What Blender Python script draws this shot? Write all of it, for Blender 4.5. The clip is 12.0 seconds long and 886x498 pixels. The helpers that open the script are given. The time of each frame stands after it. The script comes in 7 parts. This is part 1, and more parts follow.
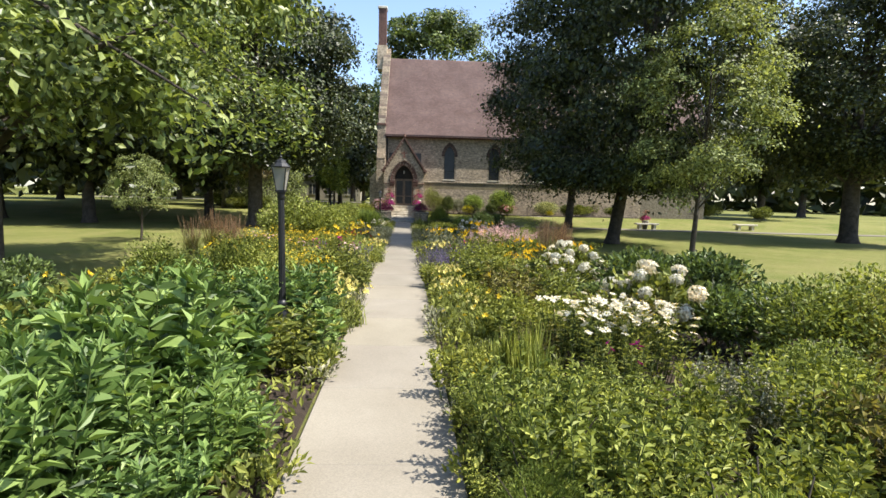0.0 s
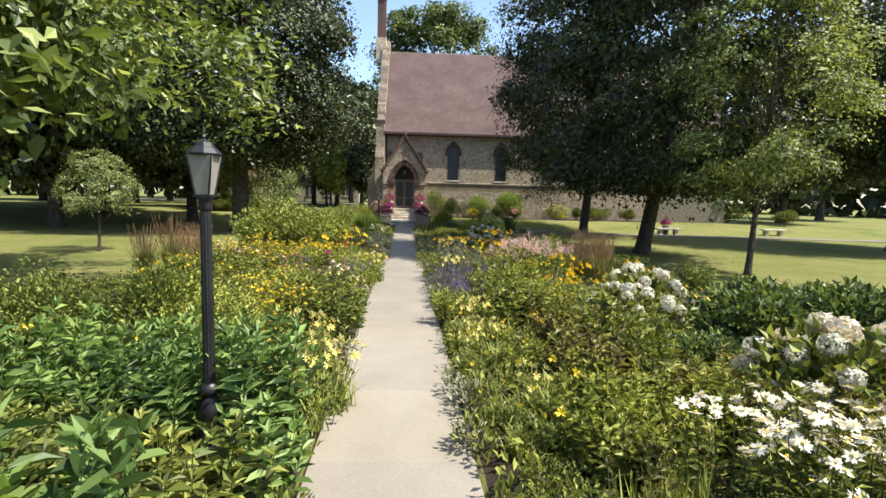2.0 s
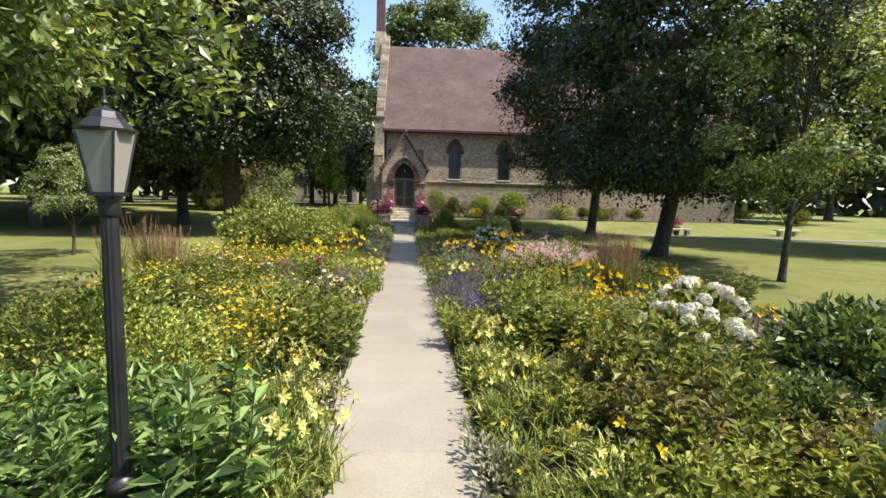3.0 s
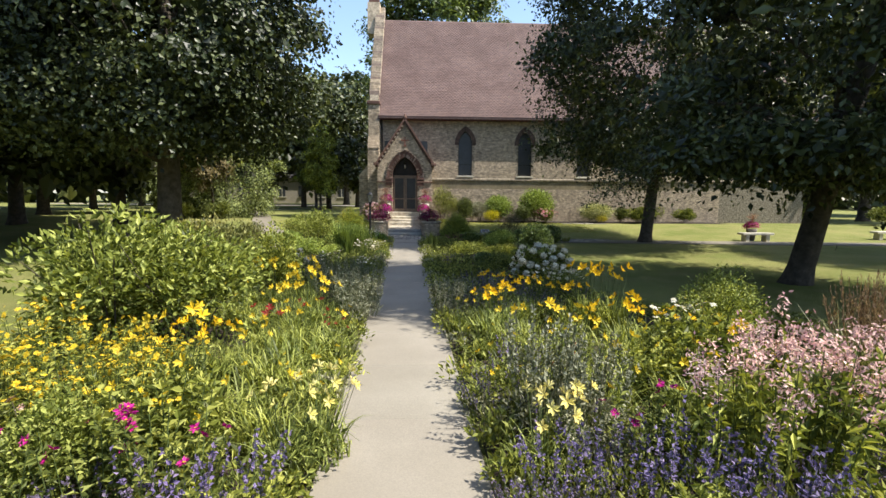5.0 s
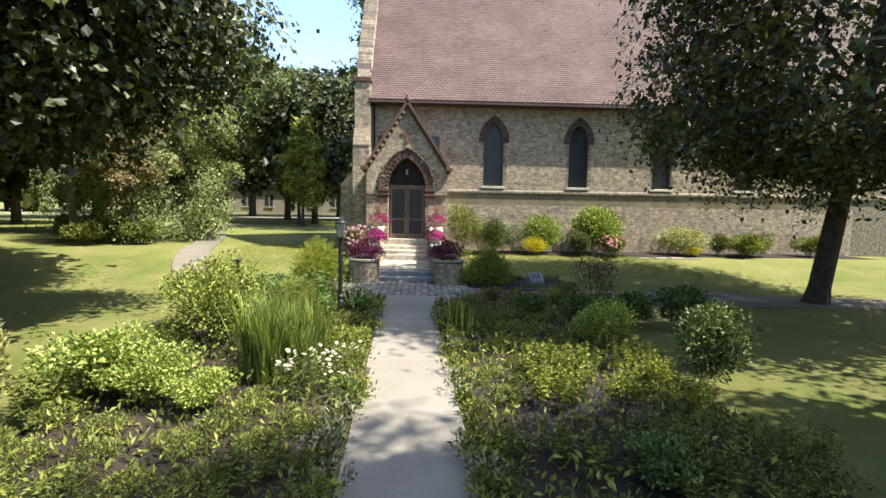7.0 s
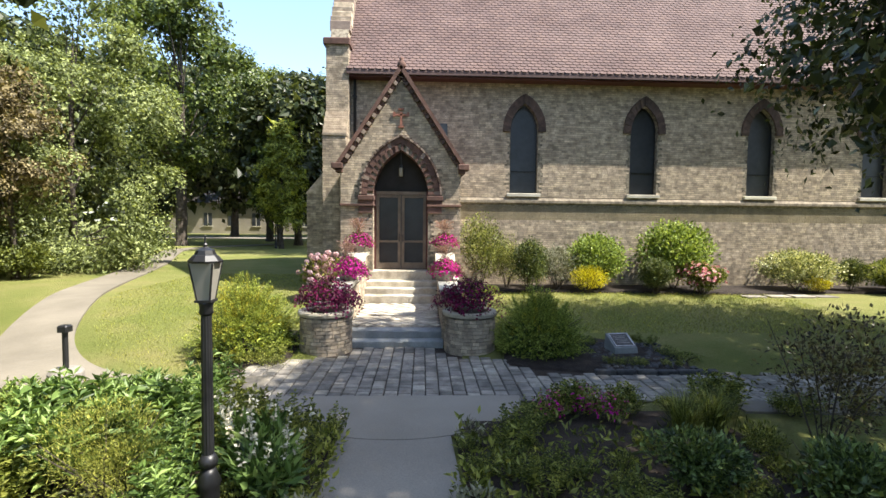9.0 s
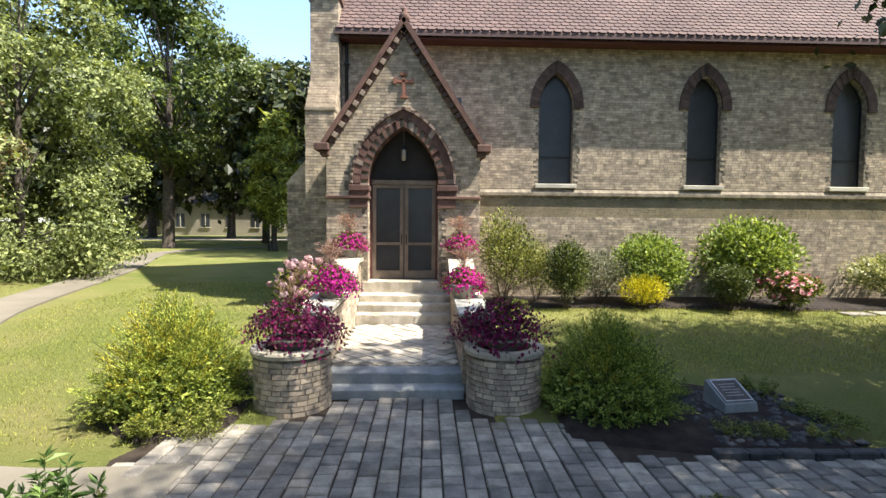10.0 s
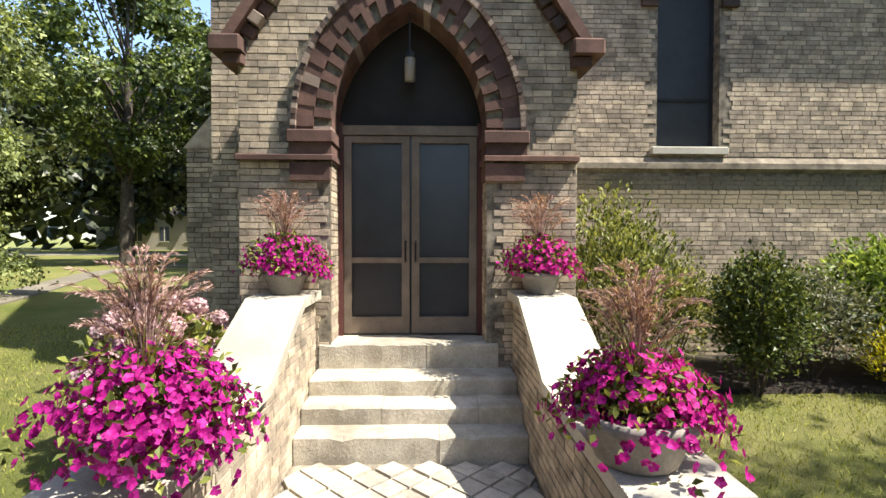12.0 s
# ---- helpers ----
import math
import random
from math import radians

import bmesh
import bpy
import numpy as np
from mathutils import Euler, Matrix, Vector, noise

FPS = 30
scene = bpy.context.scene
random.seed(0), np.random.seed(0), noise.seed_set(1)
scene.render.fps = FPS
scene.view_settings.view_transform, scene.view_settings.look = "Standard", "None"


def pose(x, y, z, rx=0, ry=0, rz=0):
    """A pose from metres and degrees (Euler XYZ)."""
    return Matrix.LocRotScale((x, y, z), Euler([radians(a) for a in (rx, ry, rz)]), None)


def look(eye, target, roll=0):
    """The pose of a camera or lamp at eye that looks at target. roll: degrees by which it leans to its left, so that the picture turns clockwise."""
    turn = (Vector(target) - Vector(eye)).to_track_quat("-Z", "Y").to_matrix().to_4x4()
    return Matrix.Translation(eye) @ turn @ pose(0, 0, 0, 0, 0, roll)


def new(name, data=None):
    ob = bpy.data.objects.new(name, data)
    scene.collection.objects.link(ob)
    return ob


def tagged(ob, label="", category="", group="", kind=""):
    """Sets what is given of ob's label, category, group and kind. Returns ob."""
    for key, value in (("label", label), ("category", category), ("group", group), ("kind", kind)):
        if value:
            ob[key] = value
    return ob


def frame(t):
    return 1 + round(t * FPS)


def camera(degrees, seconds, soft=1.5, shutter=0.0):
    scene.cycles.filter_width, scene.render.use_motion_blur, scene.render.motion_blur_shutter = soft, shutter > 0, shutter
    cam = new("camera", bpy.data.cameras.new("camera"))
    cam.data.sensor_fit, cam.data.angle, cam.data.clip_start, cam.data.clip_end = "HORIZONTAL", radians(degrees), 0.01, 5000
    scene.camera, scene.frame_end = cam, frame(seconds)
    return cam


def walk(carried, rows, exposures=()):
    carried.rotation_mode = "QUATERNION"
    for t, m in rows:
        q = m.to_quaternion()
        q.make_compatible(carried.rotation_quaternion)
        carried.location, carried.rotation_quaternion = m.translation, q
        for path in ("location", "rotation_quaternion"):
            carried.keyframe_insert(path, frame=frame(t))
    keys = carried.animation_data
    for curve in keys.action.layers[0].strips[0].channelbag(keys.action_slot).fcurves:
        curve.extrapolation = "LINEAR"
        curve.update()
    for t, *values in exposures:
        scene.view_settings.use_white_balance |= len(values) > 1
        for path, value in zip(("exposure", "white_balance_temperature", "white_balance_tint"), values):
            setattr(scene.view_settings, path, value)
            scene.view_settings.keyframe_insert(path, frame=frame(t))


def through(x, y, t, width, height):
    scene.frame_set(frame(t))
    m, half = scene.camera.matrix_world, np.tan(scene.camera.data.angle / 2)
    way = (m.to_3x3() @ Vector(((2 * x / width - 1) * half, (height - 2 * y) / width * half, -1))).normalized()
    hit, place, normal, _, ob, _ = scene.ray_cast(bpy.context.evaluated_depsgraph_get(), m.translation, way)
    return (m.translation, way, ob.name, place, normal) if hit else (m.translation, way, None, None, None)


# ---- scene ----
cam = camera(84.0, 12.0)
PATH = [
    (0, (0.106, -44.64, 2.118), (0.188, -42.653, 1.902), 1.4),
    (0.5, (0.047, -43.888, 2.142), (0.131, -41.902, 1.926), 1.5),
    (1, (-0.012, -43.156, 2.171), (0.072, -41.169, 1.957), 1.6),
    (1.5, (-0.074, -42.394, 2.165), (0.011, -40.407, 1.952), 1.5),
    (2, (-0.143, -41.729, 2.17), (-0.056, -39.742, 1.959), 1.5),
    (2.5, (-0.205, -41.074, 2.169), (-0.116, -39.087, 1.958), 1.5),
    (3, (-0.249, -40.372, 2.164), (-0.159, -38.385, 1.95), 1.5),
    (5, (-0.465, -33.438, 2.184), (-0.384, -31.451, 1.97), 0.5),
    (5.5, (-0.586, -30.675, 2.2), (-0.502, -28.687, 1.996), 0.9),
    (6, (-0.67, -27.996, 2.499), (-0.589, -26.008, 2.293), 0.9),
    (6.5, (-0.82, -25.455, 2.587), (-0.737, -23.466, 2.395), 0.9),
    (7, (-0.89, -23.245, 2.649), (-0.81, -21.254, 2.47), 1.0),
    (9, (-0.973, -16.322, 2.534), (-0.892, -14.326, 2.431), 0.6),
    (9.5, (-1.012, -14.866, 2.511), (-0.948, -12.87, 2.413), 0.5),
    (10, (-1.077, -13.206, 2.436), (-1.014, -11.21, 2.339), 0.5),
    (10.5, (-1.179, -11.512, 2.301), (-1.116, -9.515, 2.212), 0.6),
    (11, (-1.239, -9.98, 2.206), (-1.188, -7.982, 2.127), 0.5),
    (11.5, (-1.358, -8.451, 2.134), (-1.298, -6.452, 2.091), 0.2),
    (12, (-1.421, -7.105, 2.231), (-1.366, -5.107, 2.189), 0.1),
]
walk(cam, [(t, look(eye, target, roll)) for t, eye, target, roll in PATH],
     exposures=((0, 1.44), (5, 1.46), (5.5, 1.44), (6, 1.4), (6.5, 1.66), (7, 1.9), (7.5, 1.95), (9, 1.98), (11, 2.02), (12, 1.84)))
# ---- light ----
AZ, EL = radians(-18), radians(57)
SUN = Vector((math.cos(EL) * math.cos(AZ), math.cos(EL) * math.sin(AZ), math.sin(EL)))
world = bpy.data.worlds.new("sky")
scene.world = world
world.use_nodes = True
wn = world.node_tree
sky = wn.nodes.new("ShaderNodeTexSky")
sky.sky_type = "NISHITA"
sky.sun_disc = False
sky.sun_elevation = EL
sky.sun_rotation = math.atan2(SUN.x, SUN.y)
wn.links.new(sky.outputs[0], wn.nodes["Background"].inputs[0])
wn.nodes["Background"].inputs[1].default_value = 0.115
sun = new("sun", bpy.data.lights.new("sun", "SUN"))
sun.data.energy, sun.data.angle, sun.data.color = 3.6, radians(0.53), (1.0, 0.94, 0.84)
sun.matrix_world = look(SUN * 60, (0, 0, 0))

# ---- materials ----
rng = np.random.default_rng(7)


def base(name, rough=0.7, metal=0.0, spec=0.4):
    m = bpy.data.materials.new(name)
    m.use_nodes = True
    b = m.node_tree.nodes["Principled BSDF"]
    b.inputs["Roughness"].default_value = rough
    b.inputs["Metallic"].default_value = metal
    b.inputs["Specular IOR Level"].default_value = spec
    return m, m.node_tree, b


def noise_of(nt, scale, detail=5, coord="Object", rough=0.6):
    tc = nt.nodes.new("ShaderNodeTexCoord")
    n = nt.nodes.new("ShaderNodeTexNoise")
    n.inputs["Scale"].default_value, n.inputs["Detail"].default_value = scale, detail
    n.inputs["Roughness"].default_value = rough
    nt.links.new(tc.outputs[coord], n.inputs["Vector"])
    return n.outputs["Fac"]


def ramp(nt, fac, stops):
    r = nt.nodes.new("ShaderNodeValToRGB")
    el = r.color_ramp.elements
    while len(el) < len(stops):
        el.new(0.5)
    for e, (p, c) in zip(el, stops):
        e.position, e.color = p, (*c, 1)
    nt.links.new(fac, r.inputs[0])
    return r.outputs[0]


def mix(nt, fac, a, b, mode="MIX"):
    m = nt.nodes.new("ShaderNodeMix")
    m.data_type, m.blend_type = "RGBA", mode
    for i, v in ((0, fac), (6, a), (7, b)):
        if isinstance(v, bpy.types.NodeSocket):
            nt.links.new(v, m.inputs[i])
        else:
            m.inputs[i].default_value = v if i == 0 else (*v, 1)
    return m.outputs[2]


def bump(nt, b, fac, strength, dist=0.02):
    n = nt.nodes.new("ShaderNodeBump")
    n.inputs["Strength"].default_value, n.inputs["Distance"].default_value = strength, dist
    nt.links.new(fac, n.inputs["Height"])
    nt.links.new(n.outputs[0], b.inputs["Normal"])


def rough_mat(name, c1, c2, scale, fine, rough=0.85, bumps=0.5, dist=0.01, stain=None, pieces=0.0, metal=0.0, coord="Object", spec=0.3):
    """A mineral or painted surface: two tones at one scale, grain at a finer one, stains, and a tone for each piece."""
    m, nt, b = base(name, rough, metal, spec)
    col = ramp(nt, noise_of(nt, scale, 6, coord), [(0.35, c1), (0.65, c2)])
    g = noise_of(nt, fine, 6, coord, 0.7)
    col = mix(nt, 0.5, col, ramp(nt, g, [(0.3, (0.55, 0.55, 0.55)), (0.7, (1.25, 1.25, 1.25))]), "MULTIPLY")
    if stain:
        col = mix(nt, ramp(nt, noise_of(nt, scale * 0.31, 4, coord), [(0.5, (0, 0, 0)), (0.72, (0.75, 0.75, 0.75))]), col, stain)
    if pieces:
        info = nt.nodes.new("ShaderNodeObjectInfo")
        geo = nt.nodes.new("ShaderNodeNewGeometry")
        add = nt.nodes.new("ShaderNodeMath")
        add.operation = "ADD"
        nt.links.new(info.outputs["Random"], add.inputs[0])
        nt.links.new(geo.outputs["Random Per Island"], add.inputs[1])
        fr = nt.nodes.new("ShaderNodeMath")
        fr.operation = "FRACT"
        nt.links.new(add.outputs[0], fr.inputs[0])
        lo, hi = 1 - pieces, 1 + pieces
        col = mix(nt, 1.0, col, ramp(nt, fr.outputs[0], [(0.0, (lo, lo, lo * 0.97)), (0.5, (1, 0.98, 0.95)), (1.0, (hi, hi * 0.98, hi * 0.9))]), "MULTIPLY")
    nt.links.new(col, b.inputs["Base Color"])
    bump(nt, b, g, bumps, dist)
    return m


def leaf_mat(name, dark, mid, light, glow=0.3, rough=0.45, spec=0.35, lift=1.25, through=(1.25, 1.2, 0.6)):
    """Leaves or petals: a tone for each leaf, a drift from plant to plant, light passing through."""
    m, nt, b = base(name, rough, 0, spec)
    geo = nt.nodes.new("ShaderNodeNewGeometry")
    col = ramp(nt, geo.outputs["Random Per Island"], [(0.08, [c * 0.7 for c in dark]), (0.5, mid), (0.92, [min(c * (1.35 if lift > 1 else 1.0), 0.85) for c in light])])
    info = nt.nodes.new("ShaderNodeObjectInfo")
    col = mix(nt, 1.0, col, ramp(nt, info.outputs["Random"], [(0.0, (0.84 * lift, 0.82 * lift, 0.76 * lift)), (1.0, (1.2 * lift, 1.07 * lift, 0.9 * lift))]), "MULTIPLY")
    nt.links.new(col, b.inputs["Base Color"])
    tr = nt.nodes.new("ShaderNodeBsdfTranslucent")
    warm = mix(nt, 1.0, col, through, "MULTIPLY")
    nt.links.new(warm, tr.inputs[0])
    mx = nt.nodes.new("ShaderNodeMixShader")
    mx.inputs[0].default_value = glow
    nt.links.new(b.outputs[0], mx.inputs[1])
    nt.links.new(tr.outputs[0], mx.inputs[2])
    nt.links.new(mx.outputs[0], nt.nodes["Material Output"].inputs[0])
    return m


BRICK = rough_mat("cream_brick", (0.29, 0.24, 0.185), (0.55, 0.462, 0.36), 5.5, 34, 0.9, 0.8, 0.008, (0.19, 0.16, 0.125), 0.3, coord="Object")
MORTAR = rough_mat("mortar", (0.09, 0.078, 0.06), (0.33, 0.29, 0.22), 9, 90, 0.95, 0.6, 0.004)
REDSTONE = rough_mat("red_sandstone", (0.1, 0.06, 0.05), (0.165, 0.096, 0.08), 5, 50, 0.9, 0.6, 0.006, (0.07, 0.045, 0.04), 0.25)
PALESTONE = rough_mat("pale_limestone", (0.42, 0.40, 0.34), (0.6, 0.57, 0.49), 1.6, 45, 0.85, 0.6, 0.008, (0.26, 0.24, 0.2), 0.15)
STEPSTONE = rough_mat("weathered_step_stone", (0.36, 0.325, 0.265), (0.56, 0.52, 0.44), 3.4, 40, 0.85, 0.8, 0.012, (0.17, 0.148, 0.11), 0.1)
BLUESTONE = rough_mat("grey_step_stone", (0.2, 0.215, 0.22), (0.31, 0.325, 0.33), 2.0, 45, 0.8, 0.6, 0.01, (0.13, 0.13, 0.125), 0.12)
CONCRETE = rough_mat("broom_concrete", (0.235, 0.213, 0.178), (0.285, 0.262, 0.222), 0.7, 70, 0.9, 0.35, 0.004, (0.2, 0.178, 0.144), 0.05)
PAVER = rough_mat("tumbled_paver", (0.18, 0.166, 0.145), (0.33, 0.305, 0.265), 5, 50, 0.9, 0.9, 0.012, (0.12, 0.11, 0.095), 0.36)
SHINGLE = rough_mat("brown_roof_shingle", (0.112, 0.074, 0.07), (0.155, 0.107, 0.1), 0.6, 25, 0.85, 0.5, 0.01, (0.11, 0.08, 0.074), 0.13)
BARK = rough_mat("bark", (0.055, 0.045, 0.036), (0.12, 0.1, 0.08), 5, 28, 0.95, 1.0, 0.05)
SOIL = rough_mat("garden_soil", (0.03, 0.022, 0.016), (0.065, 0.048, 0.034), 3, 40, 0.95, 1.0, 0.03)
MULCH = rough_mat("dark_mulch", (0.022, 0.017, 0.014), (0.05, 0.038, 0.03), 6, 60, 0.95, 1.0, 0.03)
IRON = rough_mat("black_painted_iron", (0.012, 0.012, 0.013), (0.022, 0.022, 0.023), 6, 80, 0.42, 0.15, 0.003, spec=0.5)
DOORWOOD = rough_mat("brown_door_frame", (0.14, 0.108, 0.078), (0.215, 0.166, 0.12), 4, 60, 0.5, 0.2, 0.003)
REDWOOD = rough_mat("oxblood_painted_wood", (0.085, 0.03, 0.026), (0.12, 0.045, 0.038), 4, 60, 0.55, 0.2, 0.003)
SCREEN = rough_mat("dark_screen_glazing", (0.022, 0.022, 0.024), (0.034, 0.034, 0.036), 2, 200, 0.3, 0.1, 0.001, spec=0.5)
DARKGLASS = rough_mat("dark_window_glazing", (0.03, 0.034, 0.04), (0.046, 0.052, 0.06), 1.2, 6, 0.38, 0.12, 0.002, spec=0.6)
STEEL = rough_mat("brushed_steel", (0.3, 0.3, 0.3), (0.45, 0.45, 0.45), 6, 80, 0.4, 0.1, 0.002, metal=1.0)
BRONZE = rough_mat("dark_bronze_plate", (0.04, 0.038, 0.036), (0.075, 0.07, 0.064), 9, 60, 0.4, 0.3, 0.002, metal=0.6)
CLAY = rough_mat("weathered_grey_pot", (0.22, 0.2, 0.175), (0.34, 0.31, 0.27), 5, 50, 0.9, 0.4, 0.004)
FAR_STUCCO = rough_mat("pale_far_wall", (0.28, 0.25, 0.2), (0.36, 0.325, 0.26), 0.5, 9, 0.9, 0.3, 0.01)


TYMP = rough_mat("dark_panel", (0.02, 0.018, 0.016), (0.035, 0.03, 0.027), 2, 60, 0.6, 0.1, 0.001, spec=0.2)


def frosted():
    m, nt, b = base("milky_lantern_glass", 0.35, 0, 0.5)
    b.inputs["Base Color"].default_value = (0.42, 0.395, 0.335, 1)
    b.inputs["Transmission Weight"].default_value = 0.35
    return m


LANTERN_GLASS = frosted()


def lawn_mat():
    m, nt, b = base("mown_lawn", 0.9, 0, 0.15)
    col = ramp(nt, noise_of(nt, 0.22, 4), [(0.35, (0.13, 0.155, 0.04)), (0.62, (0.2, 0.205, 0.07))])
    col = mix(nt, ramp(nt, noise_of(nt, 0.9, 5), [(0.45, (0, 0, 0)), (0.7, (0.6, 0.6, 0.6))]), col, (0.25, 0.22, 0.1))
    g = noise_of(nt, 38, 8, rough=0.8)
    col = mix(nt, 0.75, col, ramp(nt, g, [(0.3, (0.45, 0.5, 0.4)), (0.7, (1.4, 1.35, 1.25))]), "MULTIPLY")
    nt.links.new(col, b.inputs["Base Color"])
    bump(nt, b, g, 0.9, 0.05)
    return m


LAWN = lawn_mat()
LEAF = leaf_mat("garden_leaf", (0.052, 0.07, 0.018), (0.1, 0.128, 0.032), (0.175, 0.2, 0.055), 0.3, 0.5, 0.25, lift=1.35)
LEAF_BRIGHT = leaf_mat("bright_leaf", (0.075, 0.104, 0.022), (0.14, 0.178, 0.038), (0.24, 0.275, 0.08), 0.3, 0.5, 0.25, lift=1.35)
LEAF_BIG = leaf_mat("broad_perennial_leaf", (0.046, 0.09, 0.022), (0.094, 0.165, 0.044), (0.17, 0.25, 0.085), 0.3, 0.45, 0.35, lift=1.25)
LEAF_DARK = leaf_mat("dark_leaf", (0.026, 0.044, 0.016), (0.05, 0.08, 0.027), (0.095, 0.135, 0.045), 0.25, lift=1.6)
LEAF_TREE = leaf_mat("tree_leaf", (0.02, 0.031, 0.012), (0.038, 0.055, 0.02), (0.08, 0.098, 0.04), 0.22, 0.42, 0.4, 1.15)
LEAF_MAPLE = leaf_mat("maple_leaf", (0.034, 0.056, 0.014), (0.066, 0.1, 0.024), (0.125, 0.165, 0.045), 0.28, 0.42, 0.4, 1.2)
LEAF_OAK = leaf_mat("oak_leaf", (0.038, 0.062, 0.018), (0.08, 0.122, 0.034), (0.175, 0.22, 0.085), 0.36, 0.4, 0.45, 1.4)
LEAF_GREY = leaf_mat("silver_leaf", (0.14, 0.16, 0.11), (0.22, 0.24, 0.17), (0.34, 0.36, 0.28), 0.15, 0.7, 0.3, 1.0)
LEAF_OLIVE = leaf_mat("olive_leaf", (0.07, 0.085, 0.026), (0.13, 0.145, 0.045), (0.21, 0.215, 0.085), 0.25)
LEAF_GOLD = leaf_mat("golden_leaf", (0.2, 0.2, 0.01), (0.36, 0.35, 0.012), (0.5, 0.48, 0.035), 0.3)
LEAF_LIME = leaf_mat("yellow_green_leaf", (0.085, 0.115, 0.02), (0.15, 0.185, 0.038), (0.235, 0.26, 0.07), 0.3, 0.5, 0.25)
LEAF_RED = leaf_mat("bronze_leaf", (0.06, 0.054, 0.02), (0.11, 0.108, 0.036), (0.18, 0.175, 0.06), 0.28, 0.5, 0.25)
LEAF_PURPLE = leaf_mat("plum_leaf", (0.03, 0.012, 0.022), (0.055, 0.022, 0.036), (0.09, 0.04, 0.05), 0.2)
LEAF_BLADE = leaf_mat("strap_leaf", (0.07, 0.098, 0.02), (0.135, 0.17, 0.038), (0.23, 0.265, 0.075), 0.3, 0.5, 0.3, lift=1.35)
LEAF_VARI = leaf_mat("cream_edged_leaf", (0.1, 0.14, 0.04), (0.24, 0.27, 0.12), (0.45, 0.46, 0.28), 0.25)
LEAF_PINE = leaf_mat("needle_leaf", (0.0225, 0.042, 0.012), (0.045, 0.075, 0.0165), (0.0825, 0.12, 0.027), 0.2)
LEAF_CLIP = leaf_mat("clipped_leaf", (0.03, 0.05, 0.015), (0.06, 0.088, 0.024), (0.12, 0.145, 0.045), 0.2)
LEAF_JUN = leaf_mat("gold_tipped_needle", (0.08, 0.105, 0.018), (0.17, 0.19, 0.03), (0.33, 0.325, 0.05), 0.3, 0.6, 0.2, 1.2)
LEAF_JUND = leaf_mat("green_needle", (0.045, 0.07, 0.02), (0.09, 0.13, 0.03), (0.19, 0.23, 0.055), 0.3, 0.6, 0.2, 1.8)
LEAF_SILV = leaf_mat("silvery_tree_leaf", (0.062, 0.084, 0.032), (0.118, 0.152, 0.058), (0.21, 0.25, 0.11), 0.34, 0.55, 0.3, 1.5)
DARKSTONE = rough_mat("dark_river_stone", (0.035, 0.036, 0.038), (0.085, 0.085, 0.086), 9, 60, 0.75, 0.4, 0.004, pieces=0.35)
LEAF_COPPER = leaf_mat("coppery_leaf", (0.06, 0.052, 0.028), (0.112, 0.098, 0.054), (0.185, 0.165, 0.095), 0.3, 0.55, 0.3)
LEAF_GOLDCON = leaf_mat("yellow_conifer_leaf", (0.07, 0.1, 0.018), (0.125, 0.165, 0.03), (0.2, 0.235, 0.05), 0.3, 0.55, 0.3, 1.3)
LEAF_AIRY = leaf_mat("small_yellow_green_leaf", (0.07, 0.088, 0.025), (0.14, 0.165, 0.045), (0.27, 0.29, 0.1), 0.3)
LEAF_VIB = leaf_mat("fresh_large_leaf", (0.09, 0.14, 0.03), (0.17, 0.24, 0.056), (0.28, 0.35, 0.115), 0.34, 0.5, 0.25)
HOODSTONE = rough_mat("pinkish_hood_stone", (0.24, 0.185, 0.15), (0.35, 0.275, 0.22), 4, 60, 0.9, 0.5, 0.006, (0.15, 0.11, 0.09))
HOODDARK = rough_mat("dark_red_hood", (0.07, 0.05, 0.044), (0.125, 0.085, 0.072), 6, 50, 0.9, 0.6, 0.006, (0.05, 0.038, 0.034), 0.25)
REDBRICK = rough_mat("red_ornament_brick", (0.23, 0.1, 0.07), (0.34, 0.16, 0.115), 6, 60, 0.9, 0.6, 0.006, (0.12, 0.07, 0.055))
# Darker copy of CONCRETE that offsets the high exposure near the church.
DARK_WALK = rough_mat("darker_concrete", (0.16, 0.145, 0.12), (0.215, 0.195, 0.163), 0.8, 60, 0.92, 0.5, 0.006, (0.12, 0.108, 0.086), 0.05)
LANDPAVER = rough_mat("buff_landing_paver", (0.36, 0.325, 0.265), (0.58, 0.53, 0.45), 4, 50, 0.9, 0.8, 0.01, (0.16, 0.14, 0.11), 0.22)
STRAW = leaf_mat("grass_plume", (0.15, 0.095, 0.105), (0.26, 0.175, 0.185), (0.38, 0.285, 0.29), 0.35, 0.7)
REED = leaf_mat("red_grass_plume", (0.13, 0.08, 0.055), (0.2, 0.135, 0.09), (0.3, 0.22, 0.15), 0.3, 0.7)


def petal(name, a, b, c):
    return leaf_mat(name, a, b, c, 0.3, 0.6, 0.2, 1.0, (1.05, 1.03, 0.97))


P_WHITE = petal("white_petal", (0.64, 0.65, 0.54), (0.78, 0.78, 0.69), (0.85, 0.85, 0.79))
P_YELLOW = petal("yellow_petal", (0.55, 0.4, 0.02), (0.7, 0.54, 0.03), (0.78, 0.66, 0.1))
P_PALE = petal("pale_yellow_petal", (0.6, 0.56, 0.15), (0.72, 0.68, 0.22), (0.78, 0.75, 0.35))
P_ORANGE = petal("orange_petal", (0.7, 0.4, 0.012), (0.76, 0.5, 0.016), (0.8, 0.6, 0.03))
P_RED = petal("red_petal", (0.2, 0.015, 0.018), (0.28, 0.026, 0.028), (0.36, 0.06, 0.05))
P_PINK = petal("soft_pink_petal", (0.5, 0.3, 0.36), (0.64, 0.44, 0.48), (0.76, 0.62, 0.62))
